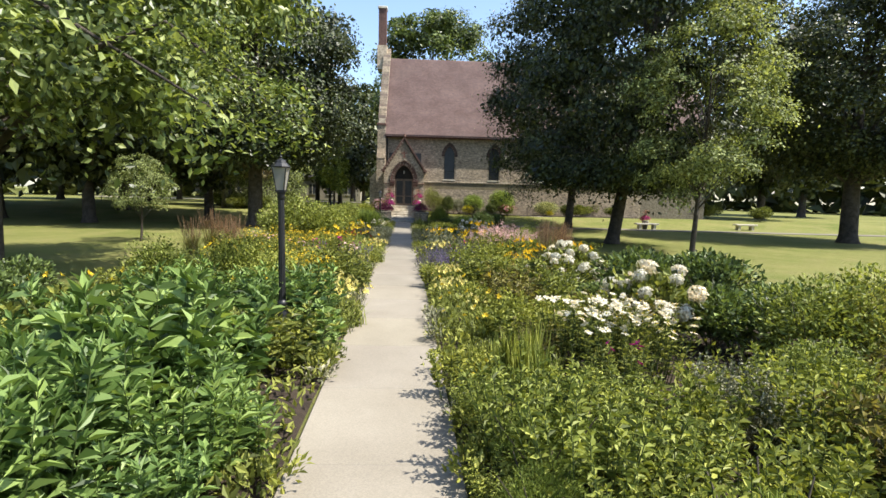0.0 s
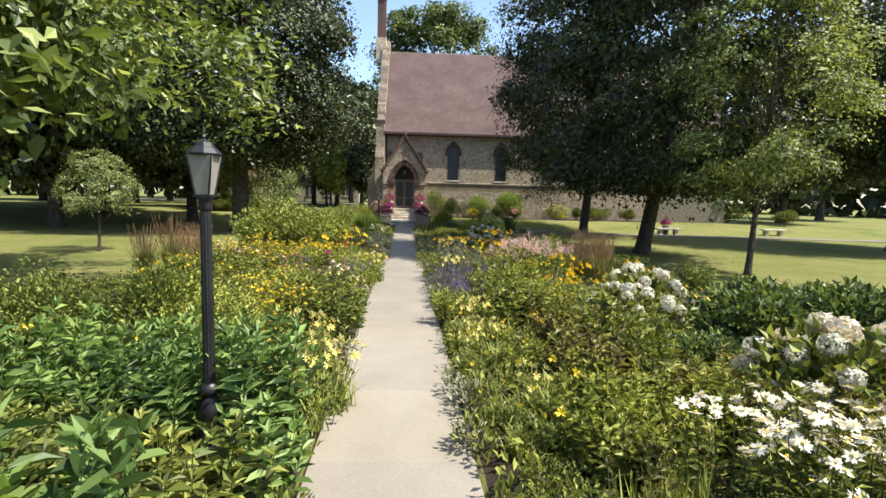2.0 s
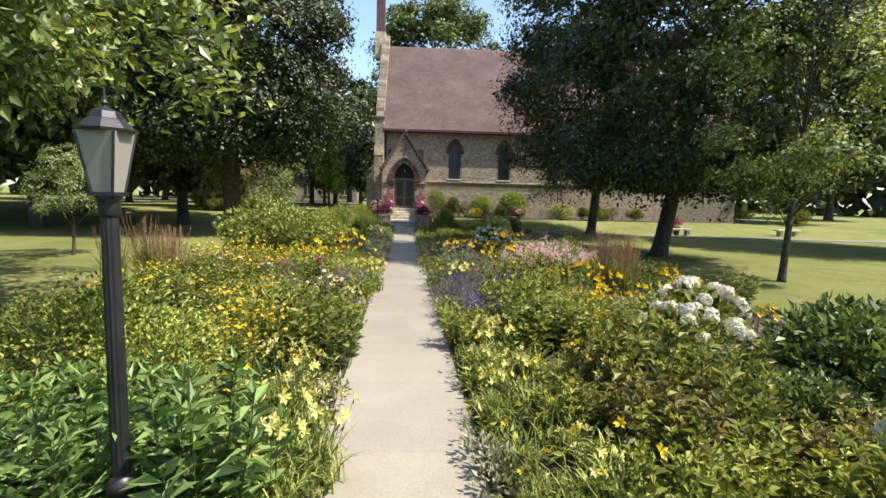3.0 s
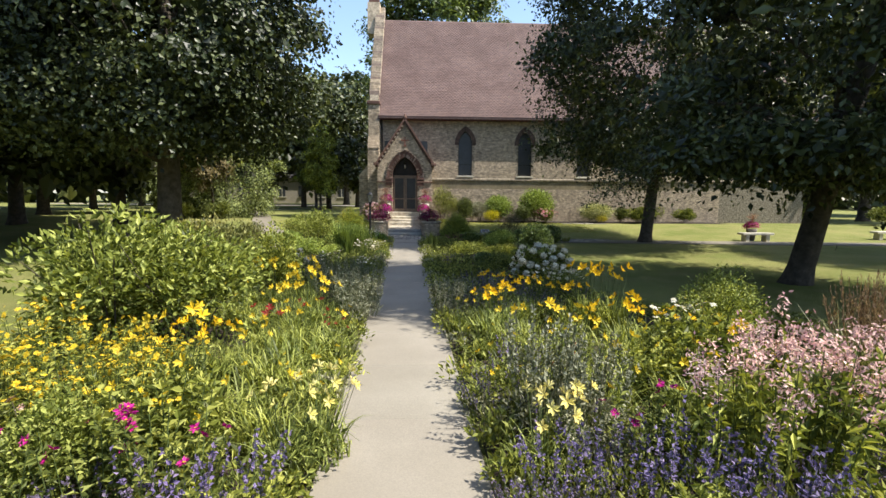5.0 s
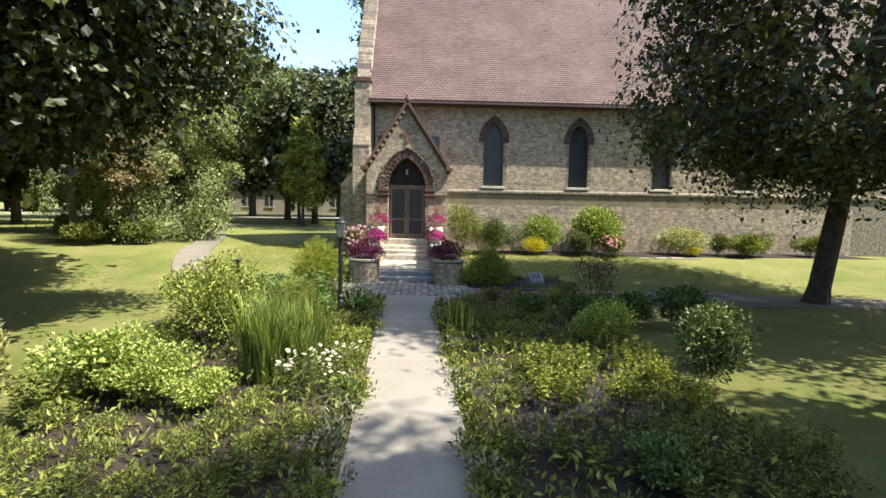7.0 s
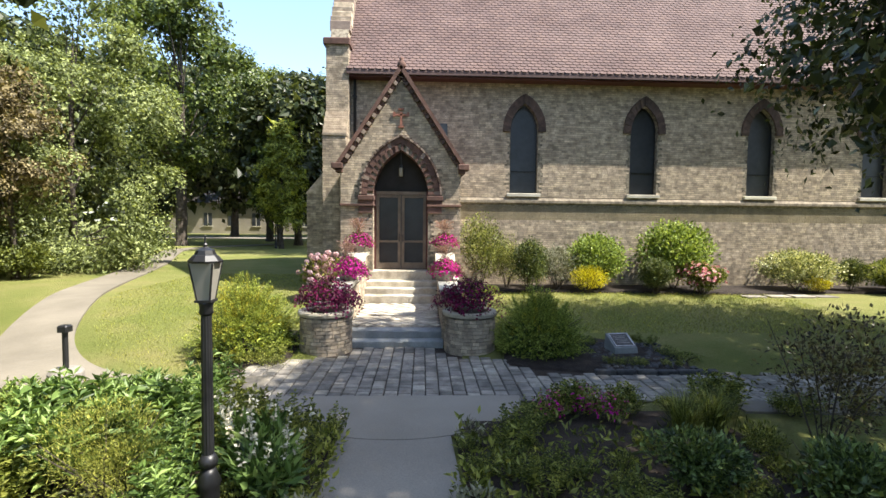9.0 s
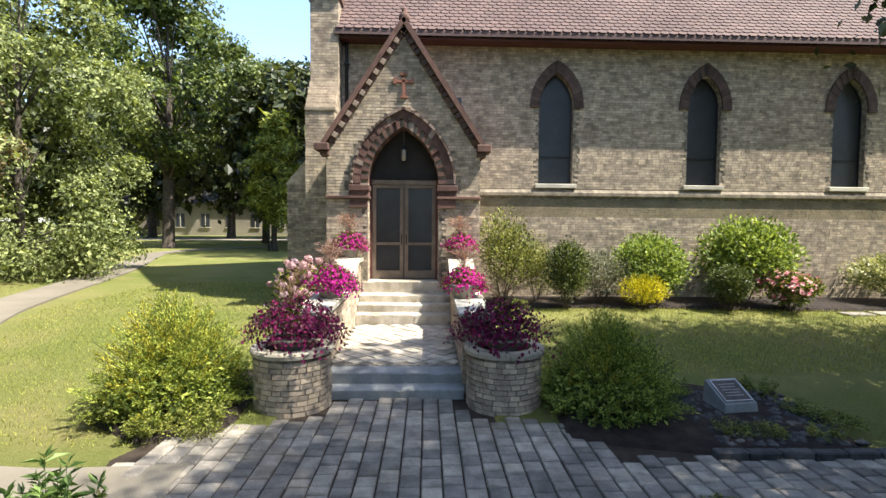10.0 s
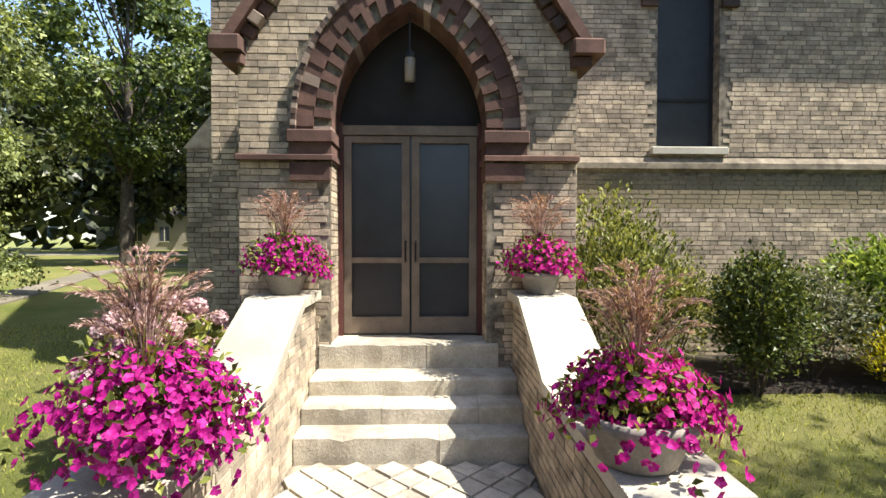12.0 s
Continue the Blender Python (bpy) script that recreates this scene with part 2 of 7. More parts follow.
P_MAGENTA = petal("magenta_petal", (0.32, 0.004, 0.17), (0.44, 0.008, 0.26), (0.54, 0.035, 0.35))
P_ROSE = petal("rose_petal", (0.4, 0.05, 0.09), (0.5, 0.16, 0.2), (0.66, 0.5, 0.48))
P_PLUM = petal("plum_petal", (0.07, 0.006, 0.045), (0.12, 0.01, 0.07), (0.26, 0.016, 0.1))
P_DUSK = petal("dusky_violet_petal", (0.1, 0.085, 0.16), (0.15, 0.13, 0.23), (0.23, 0.2, 0.31))
LEAF_REED = leaf_mat("reed_leaf", (0.06, 0.098, 0.02), (0.11, 0.165, 0.034), (0.19, 0.25, 0.068), 0.3, 0.5, 0.3)
P_VIOLET = petal("violet_petal", (0.12, 0.105, 0.27), (0.18, 0.155, 0.36), (0.28, 0.24, 0.44))
P_BLUSH = petal("blush_petal", (0.34, 0.2, 0.28), (0.5, 0.34, 0.42), (0.68, 0.54, 0.58))
STEM = rough_mat("green_stem", (0.05, 0.075, 0.02), (0.08, 0.11, 0.03), 8, 60, 0.7, 0.2, 0.002)
TWIG = rough_mat("brown_twig", (0.06, 0.048, 0.036), (0.11, 0.09, 0.068), 8, 60, 0.9, 0.4, 0.004)
# ---- building blocks ----
UP = Vector((0, 0, 1))


class Geo:
    """Points and faces gathered for one mesh."""

    def __init__(self):
        self.v, self.f = [], []

    def add(self, verts, faces):
        n = len(self.v)
        self.v += [tuple(p) for p in verts]
        self.f += [tuple(i + n for i in f) for f in faces]
        return self

    def box(self, x0, x1, y0, y1, z0, z1, b=0.0):
        """A box; b cuts its upper and side edges."""
        if b <= 0:
            v = [(x, y, z) for z in (z0, z1) for y in (y0, y1) for x in (x0, x1)]
            return self.add(v, [(0, 2, 3, 1), (4, 5, 7, 6), (0, 1, 5, 4), (1, 3, 7, 5), (3, 2, 6, 7), (2, 0, 4, 6)])
        rings = []
        for z, i in ((z0, 0), (z1 - b, 0), (z1, b)):
            c = b if i == 0 else 0.4 * b
            X0, X1, Y0, Y1 = x0 + i, x1 - i, y0 + i, y1 - i
            rings.append([(X0 + c, Y0, z), (X1 - c, Y0, z), (X1, Y0 + c, z), (X1, Y1 - c, z), (X1 - c, Y1, z), (X0 + c, Y1, z), (X0, Y1 - c, z), (X0, Y0 + c, z)])
        f = [tuple(range(7, -1, -1)), tuple(range(16, 24))]
        f += [(8 * r + i, 8 * r + (i + 1) % 8, 8 * r + 8 + (i + 1) % 8, 8 * r + 8 + i) for r in (0, 1) for i in range(8)]
        return self.add(sum(rings, []), f)

    def lathe(self, profile, n=16, at=(0, 0, 0), a0=0.0, a1=2 * math.pi):
        """A turned form: radius and height, from bottom to top."""
        full = abs(a1 - a0 - 2 * math.pi) < 1e-6
        m = n if full else n + 1
        v = [(at[0] + r * math.cos(a0 + (a1 - a0) * i / n), at[1] + r * math.sin(a0 + (a1 - a0) * i / n), at[2] + z) for r, z in profile for i in range(m)]
        f = []
        for k in range(len(profile) - 1):
            for i in range(n):
                j = (i + 1) % m
                f.append((k * m + i, k * m + j, k * m + m + j, k * m + m + i))
        if full:
            f += [tuple(range(m - 1, -1, -1)), tuple(range((len(profile) - 1) * m, len(profile) * m))]
        return self.add(v, f)

    def tube(self, pts, radii, n=6):
        pts = [Vector(p) for p in pts]
        v, f = [], []
        for i, p in enumerate(pts):
            d = (pts[min(i + 1, len(pts) - 1)] - pts[max(i - 1, 0)]).normalized()
            s = d.cross(UP if abs(d.z) < 0.95 else Vector((1, 0, 0))).normalized()
            t = s.cross(d)
            v += [p + radii[i] * (math.cos(2 * math.pi * k / n) * s + math.sin(2 * math.pi * k / n) * t) for k in range(n)]
        for i in range(len(pts) - 1):
            f += [(i * n + k, i * n + (k + 1) % n, i * n + n + (k + 1) % n, i * n + n + k) for k in range(n)]
        f += [tuple(range(n - 1, -1, -1)), tuple(range(len(pts) * n - n, len(pts) * n))]
        return self.add(v, f)

    def prism(self, outline, y0, y1):
        """An outline in x and z, pushed from y0 to y1."""
        n = len(outline)
        v = [(x, y0, z) for x, z in outline] + [(x, y1, z) for x, z in outline]
        f = [tuple(range(n)), tuple(range(2 * n - 1, n - 1, -1))] + [(i, i + n, (i + 1) % n + n, (i + 1) % n) for i in range(n)]
        return self.add(v, f)

    def mesh(self, name, mat, smooth=False):
        me = bpy.data.meshes.new(name)
        me.from_pydata(self.v, [], self.f)
        bm = bmesh.new()
        bm.from_mesh(me)
        bmesh.ops.remove_doubles(bm, verts=bm.verts, dist=1e-5)
        bmesh.ops.recalc_face_normals(bm, faces=bm.faces)
        bm.to_mesh(me)
        bm.free()
        me.materials.append(mat)
        if smooth:
            me.polygons.foreach_set("use_smooth", [True] * len(me.polygons))
        return me


def raw_mesh(name, v, f, mat):
    me = bpy.data.meshes.new(name)
    me.from_pydata(np.asarray(v).tolist(), [], np.asarray(f).tolist())
    me.materials.append(mat)
    return me


def part(name, geo, mat, parent, label="", smooth=False, at=None):
    """One mesh object under a thing or a part."""
    ob = new(name, geo if isinstance(geo, bpy.types.Mesh) else geo.mesh(name, mat, smooth))
    ob.parent = parent
    if at is not None:
        ob.matrix_basis = at
    if label:
        ob["label"] = label
    return ob


def thing(name, label, category, group="", at=None, kind=""):
    ob = new(name)
    ob.empty_display_size = 0.1
    if at is not None:
        ob.matrix_basis = at
    return tagged(ob, label, category, group, kind)


def setting(name, geo, mat, label, category, smooth=False):
    ob = new(name, geo.mesh(name, mat, smooth))
    return tagged(ob, label, category, "", "structure")


def smoothstep(a, b, x):
    t = min(max((x - a) / (b - a), 0), 1)
    return t * t * (3 - 2 * t)


def ground_z(x, y):
    """Level garden; the church lawn swells gently towards the walls."""
    h = 0.5 * smoothstep(-8.2, -2.0, y)
    if -2.95 < x < -0.19 and y < -1.9:
        h = min(h, 0.0)
    return h


def path_x(y):
    return -0.36 - 0.035 * (y + 37.3)


PATH_HALF = 0.67

# ---- ground ----
xs = sorted(set([-900, -400, -200, -120, -80, -60, -45] + [round(-36 + 1.5 * i, 2) for i in range(49)] + [-2.96, -2.9, -0.24, -0.18] + [45, 60, 80, 120, 200, 400, 900]))
ys = sorted(set([-900, -400, -200, -120, -80, -65] + [round(-56 + 2.0 * i, 2) for i in range(23)] + [round(-10 + 0.5 * i, 2) for i in range(22)] + [round(1 + 3.0 * i, 2) for i in range(20)] + [75, 100, 150, 250, 500, 900]))
g = Geo()
g.add([(x, y, ground_z(x, y) + (0.03 * noise.noise(Vector((x * 0.21, y * 0.21, 0))) if abs(x + 1.5) > 7 and abs(x) < 40 else 0) - 0.012) for y in ys for x in xs],
      [(j * len(xs) + i, j * len(xs) + i + 1, (j + 1) * len(xs) + i + 1, (j + 1) * len(xs) + i) for j in range(len(ys) - 1) for i in range(len(xs) - 1)])
setting("ground", g, LAWN, "mown green lawn with dry yellowish patches", "lawn", True)


def finer(pts, k):
    """The line with k points between each two, smoothly bent."""
    out = []
    for i in range(len(pts) - 1):
        p = [Vector(pts[min(max(j, 0), len(pts) - 1)]) for j in (i - 1, i, i + 1, i + 2)]
        for n in range(k):
            t = n / k
            out.append(tuple(0.5 * (2 * p[1] + (p[2] - p[0]) * t + (2 * p[0] - 5 * p[1] + 4 * p[2] - p[3]) * t * t + (3 * p[1] - p[0] - 3 * p[2] + p[3]) * t ** 3)))
    return out + [tuple(pts[-1])]


def strip(pts, half, z=0.0, thick=0.05, follow=False):
    """A walk's slab along a line."""
    g = Geo()
    pts = [Vector((*p, 0)) for p in pts]
    rows = []
    for i, p in enumerate(pts):
        d = (pts[min(i + 1, len(pts) - 1)] - pts[max(i - 1, 0)]).normalized()
        s = Vector((d.y, -d.x, 0))
        h = half[i] if isinstance(half, list) else half
        for q in (p - s * h, p + s * h):
            zz = z + (ground_z(q.x, q.y) if follow else 0)
            rows.append((q.x, q.y, zz))
    n = len(rows)
    v = rows + [(x, y, zz - thick) for x, y, zz in rows]
    f = [(2 * i, 2 * i + 1, 2 * i + 3, 2 * i + 2) for i in range(len(pts) - 1)]
    f += [(2 * i + n, 2 * i + 2 + n, 2 * i + 3 + n, 2 * i + 1 + n) for i in range(len(pts) - 1)]
    for i in range(len(pts) - 1):
        f += [(2 * i, 2 * i + 2, 2 * i + 2 + n, 2 * i + n), (2 * i + 1, 2 * i + 1 + n, 2 * i + 3 + n, 2 * i + 3)]
    f += [(0, n, n + 1, 1), (n - 2, n - 1, 2 * n - 1, 2 * n - 2)]
    return g.add(v, f)


# The garden path: one bed with a slab for each bay between joints.
walkway = tagged(new("path", strip([(path_x(y), y) for y in (-70, -9.6)], PATH_HALF - 0.01, 0.03, 0.08).mesh("path", CONCRETE)), "long straight pale concrete garden path", "path", "", "structure")
y = -69.9
while y < -9.8:
    n = min(y + 1.52, -9.62)
    g = Geo()
    c0, c1 = path_x(y), path_x(n)
    k = 0.003
    v = [(c0 - PATH_HALF, y + k), (c0 + PATH_HALF, y + k), (c1 + PATH_HALF, n - k), (c1 - PATH_HALF, n - k)]
    g.add([(a, b, 0.0) for a, b in v] + [(a, b, 0.027) for a, b in v] + [(a + (0.008 if i in (0, 3) else -0.008), b + (0.008 if i < 2 else -0.008), 0.034) for i, (a, b) in enumerate(v)],
          [(i, (i + 1) % 4, (i + 1) % 4 + 4, i + 4) for i in range(4)] + [(i + 4, (i + 1) % 4 + 4, (i + 1) % 4 + 8, i + 8) for i in range(4)] + [(8, 9, 10, 11)])
    part("slab", g, CONCRETE, walkway)
    y = n

# Flare of the path where it meets the paved forecourt.
flare = Geo()
arc = [(-1.30 + 1.75 * math.cos(a), -9.3 - 1.45 * math.sin(a)) for a in np.linspace(math.pi, 0, 25)]
pl = [(x, y) for x, y in arc]
flare.add([(x, y, 0.02) for x, y in pl] + [(x, y, 0.041) for x, y in pl], [tuple(range(len(pl), 2 * len(pl)))] + [(i, i + 1, i + 1 + len(pl), i + len(pl)) for i in range(len(pl) - 1)])
setting("pavement", flare, CONCRETE, "rounded pale concrete apron at the path's end", "pavement")

curve = [(-3.4, -9.0), (-5.0, -9.05), (-6.3, -8.7), (-7.6, -7.7), (-8.8, -6.1), (-9.9, -3.8), (-11.0, -0.8), (-12.2, 3.0), (-13.4, 6.6), (-14.9, 10.4), (-16.6, 14.5), (-18.0, 19.0), (-17.2, 24.0), (-14.0, 29.0)]
setting("walkway", strip(finer(curve, 6), [0.68 - 0.08 * min(i / 36, 1) for i in range(79)], 0.035, 0.08, True), DARK_WALK, "curving pale concrete walk across the lawn", "walk")
setting("side_walk", strip([(3.5, -9.15), (9, -9.5), (15, -9.9), (24, -10.4), (36, -11)], 0.75, 0.02, 0.06, True), DARK_WALK, "straight pale walk towards the benches", "walk")
setting("road", strip([(-60, 47), (-30, 46), (-10, 47), (20, 52)], 3.2, 0.02, 0.06, True), CONCRETE, "grey street beyond the lawn", "road")


def bed(name, outline, mat, label, z=0.02):
    g = Geo()
    n = len(outline)
    c = np.mean(outline, 0)
    rim = [(x, y, ground_z(x, y) - 0.02) for x, y in outline]
    mid = [(c[0] + (x - c[0]) * 0.94, c[1] + (y - c[1]) * 0.97, ground_z(x, y) + z + 0.04 * random.random()) for x, y in outline]
    g.add(rim + mid + [(c[0], c[1], ground_z(*c) + z + 0.03)], [(i, (i + 1) % n, (i + 1) % n + n, i + n) for i in range(n)] + [(i + n, (i + 1) % n + n, 2 * n) for i in range(n)])
    return setting(name, g, mat, label, "flower bed", True)


def bed_edge_left(y):
    return -7.4 + 1.8 * smoothstep(-39, -34.5, y) + 0.2 * math.sin(y)


def bed_edge_right(y):
    return 7.0 - 4.05 * smoothstep(-33, -21, y) + 0.2 * math.sin(y * 0.9)


yy = list(np.linspace(-52, -9.72, 32))
bed("flower_bed", [(path_x(y) - PATH_HALF - 0.03, y) for y in yy] + [(bed_edge_left(y), y) for y in reversed(yy)], SOIL, "dark soil of the long border beside the path")
bed("flower_bed", [(path_x(y) + PATH_HALF + 0.03, y) for y in yy] + [(bed_edge_right(y), y) for y in reversed(yy)], SOIL, "dark soil of the long border beside the path")
bed("flower_bed", [(0.3, -1.75), (3, -1.7), (6, -1.85), (9, -2.1), (11, -1.7), (15, -1.75), (20, -1.7), (20, -0.02), (0.3, -0.02)], MULCH, "dark mulched bed along the church wall", 0.03)
bed("flower_bed", [(0.5, -7.8), (2.0, -8.2), (3.7, -8.2), (4.0, -7.4), (3.5, -6.5), (2.2, -6.0), (0.7, -6.2)], MULCH, "dark mulch round the plaque", 0.03)
bed("flower_bed", [(-3.4, -7.6), (-4.3, -7.8), (-5.1, -7.3), (-5.1, -6.2), (-4.2, -5.6), (-3.4, -5.8)], MULCH, "dark mulch under the clipped evergreen", 0.03)

# ---- church ----
CX = -1.63
WALL_X0, WALL_X1, EAVE, RIDGE_Y, RIDGE_Z = -3.45, 26.0, 7.35, 5.4, 15.35
WINDOWS = [2.34 + 4.03 * i for i in range(6)]
W_HALF, W_SILL, W_SPRING, W_APEX = 0.46, 3.56, 5.67, 6.5


def lancet(cx, hw, sill, spring, apex, n=9):
    """The pointed opening's outline: up one side, over the point, down the other."""
    rise = apex - spring
    c = (rise * rise - hw * hw) / (2 * hw)
    r = hw + c
    top = math.asin(min(rise / r, 1.0))
    side = [(c - r * math.cos(top * i / n), spring + r * math.sin(top * i / n)) for i in range(n + 1)]
    left = [(cx + x, z) for x, z in side]
    right = [(cx - x, z) for x, z in reversed(side[:-1])]
    return [(cx - hw, sill)] + left + right + [(cx + hw, sill)]


def inside(outline, x, z, grow=0.0):
    cx = 0.5 * (outline[0][0] + outline[-1][0])
    hit = False
    pts = [(cx + (px - cx) * (1 + grow), pz) for px, pz in outline]
    for (x0, z0), (x1, z1) in zip(pts, pts[1:] + pts[:1]):
        if (z0 > z) != (z1 > z) and x < (x1 - x0) * (z - z0) / (z1 - z0) + x0:
            hit = not hit
    return hit


def pierced(g, x0, x1, bottom, top, holes, yf, yb):
    """A wall pierced by pointed openings. top: the height at an x."""
    edges = [x0] + [0.5 * (a[-1][0] + b[0][0]) for a, b in zip(holes, holes[1:])] + [x1]
    for h, a, b in zip(holes, edges, edges[1:]):
        k = len(h) // 2
        apex = h[k]
        sill_l, sill_r = h[0], h[-1]
        for y in (yf, yb):
            left = [(a, bottom), (sill_l[0], bottom)] + h[: k + 1] + [(apex[0], top(apex[0])), (a, top(a))]
            right = [(sill_r[0], bottom), (b, bottom), (b, top(b)), (apex[0], top(apex[0]))] + h[k:]
            for loop in (left, right):
                g.add([(x, y, z) for x, z in loop], [tuple(range(len(loop)))])
            if sill_l[1] > bottom + 0.01:
                g.add([(sill_l[0], y, bottom), (sill_r[0], y, bottom), (sill_r[0], y, sill_r[1]), (sill_l[0], y, sill_l[1])], [(0, 1, 2, 3)])
        ring = h + [h[0]] if sill_l[1] > bottom + 0.01 else h
        for (ax, az), (bx, bz) in zip(ring, ring[1:]):
            g.add([(ax, yf, az), (bx, yf, bz), (bx, yb, bz), (ax, yb, az)], [(0, 1, 2, 3)])
    for x in (x0, x1):
        g.add([(x, yf, bottom), (x, yb, bottom), (x, yb, top(x)), (x, yf, top(x))], [(0, 1, 2, 3)])
    return g


COURSE, BRICK_L = 0.068, 0.2
NEAR_BRICKS = []


def bricks(g, x0, x1, z0, z1, y, keep, to=lambda x, z, d: (x, d, z), near=None):
    """Courses of bricks, each a little uneven, standing proud of the mortar by about a centimetre."""
    row = 0
    z = z0
    while z + COURSE <= z1 + 0.03:
        x = x0 - (row % 2) * BRICK_L * 0.5
        while x < x1:
            L = BRICK_L * (0.97 if random.random() > 0.2 else 0.55)
            a, b = max(x, x0), min(x + L, x1)
            x += L + 0.003
            if b - a < 0.04 or not keep(0.5 * (a + b), z + 0.5 * COURSE, 0.5 * (b - a)):
                continue
            d = y - 0.006 - 0.005 * random.random()
            lo, hi = z + 0.004 + 0.003 * random.random(), z + COURSE - 0.003 - 0.004 * random.random()
            t = 0.002 * (random.random() - 0.5)
            front = [to(a + 0.003, lo, d + t), to(b - 0.003, lo, d - t), to(b - 0.003, hi, d - t), to(a + 0.003, hi, d + t)]
            back = [to(a, lo - 0.002, y + 0.01), to(b, lo - 0.002, y + 0.01), to(b, hi + 0.002, y + 0.01), to(a, hi + 0.002, y + 0.01)]
            f = [(0, 1, 2, 3), (0, 4, 5, 1), (1, 5, 6, 2), (2, 6, 7, 3), (3, 7, 4, 0)]
            if near is not None and len(near) < 290 and near_zone(0.5 * (a + b), z):
                near.append((front + back, f))
            else:
                g.add(front + back, f)
        z += COURSE
        row += 1
    return g


def near_zone(x, z):
    return CX + 0.8 < x < 0.0 and 1.2 < z < 4.2 or -3.4 < x < CX - 0.85 and 1.7 < z < 3.0


def fast(name, g, mat):
    me = bpy.data.meshes.new(name)
    me.from_pydata(g.v, [], g.f)
    me.materials.append(mat)
    return me


church = thing("church", "gothic church of cream brick with steep brown shingle roof", "church")
holes = [lancet(c, W_HALF, W_SILL, W_SPRING, W_APEX) for c in WINDOWS]
part("wall", pierced(Geo(), WALL_X0, WALL_X1, -0.2, lambda x: EAVE + 0.1, holes, 0.0, 0.45), MORTAR, church, "mortar bed of the long nave wall")
for x in (WALL_X0 + 0.01, WALL_X1 - 0.4):
    part("wall", Geo().prism([(x, -0.2), (x + 0.38, -0.2), (x + 0.38, 7.4), (x, 7.4)], 0.46, 2 * RIDGE_Y), MORTAR, church, "end wall of the nave")
part("wall", Geo().box(WALL_X0, WALL_X1, 2 * RIDGE_Y - 0.4, 2 * RIDGE_Y, -0.2, EAVE), MORTAR, church, "far nave wall")
nave_bricks = bricks(Geo(), WALL_X0, 20.0, 0.1, EAVE, 0.0, lambda x, z, h: not any(inside(o, x - h * 0.9, z, 0.02) or inside(o, x + h * 0.9, z, 0.02) for o in holes) and not (3.12 < z < 3.4) and not (x > 0.1 and 2.66 < z < 3.2))
tagged(part("brickwork", fast("brickwork", nave_bricks, BRICK), BRICK, church, "cream brick courses, stained and uneven"), kind="stuff")
belt = Geo()
belt.add([(WALL_X0, 0.0, 3.42), (WALL_X1, 0.0, 3.42), (WALL_X1, -0.07, 3.33), (WALL_X0, -0.07, 3.33), (WALL_X0, -0.07, 3.25), (WALL_X1, -0.07, 3.25), (WALL_X0, 0.0, 3.19), (WALL_X1, 0.0, 3.19)], [(0, 1, 2, 3), (3, 2, 5, 4), (4, 5, 7, 6)])
# Brick tone lowered to counter the sun's pale line on the slope.
part("string_course", belt, rough_mat("dulled_brick", (0.15, 0.125, 0.095), (0.34, 0.29, 0.215), 6, 40, 0.95, 0.6, 0.008, (0.08, 0.07, 0.055)), church, "weathered sloping belt course")
band = bricks(Geo(), 0.12, 17.0, 2.68, 3.18, 0.0, lambda x, z, h: True)
tagged(part("patched_band", fast("patched_band", band, rough_mat("patched_brick", (0.2, 0.168, 0.112), (0.33, 0.28, 0.19), 1.4, 30, 0.95, 0.6, 0.008, (0.12, 0.106, 0.076), 0.08)), BRICK, church, "smeared greenish brick band below the belt course"), kind="stuff")
part("downpipe", Geo().tube([(-3.22, -0.12, EAVE - 0.1), (-3.22, -0.07, EAVE - 0.35), (-3.22, -0.07, 4.0)], [0.05, 0.045, 0.045], 10), IRON, church, "dark iron downpipe", True)
for z in (6.6, 5.2):
    part("pipe_bracket", Geo().box(-3.29, -3.15, -0.13, 0.0, z, z + 0.04), IRON, church)

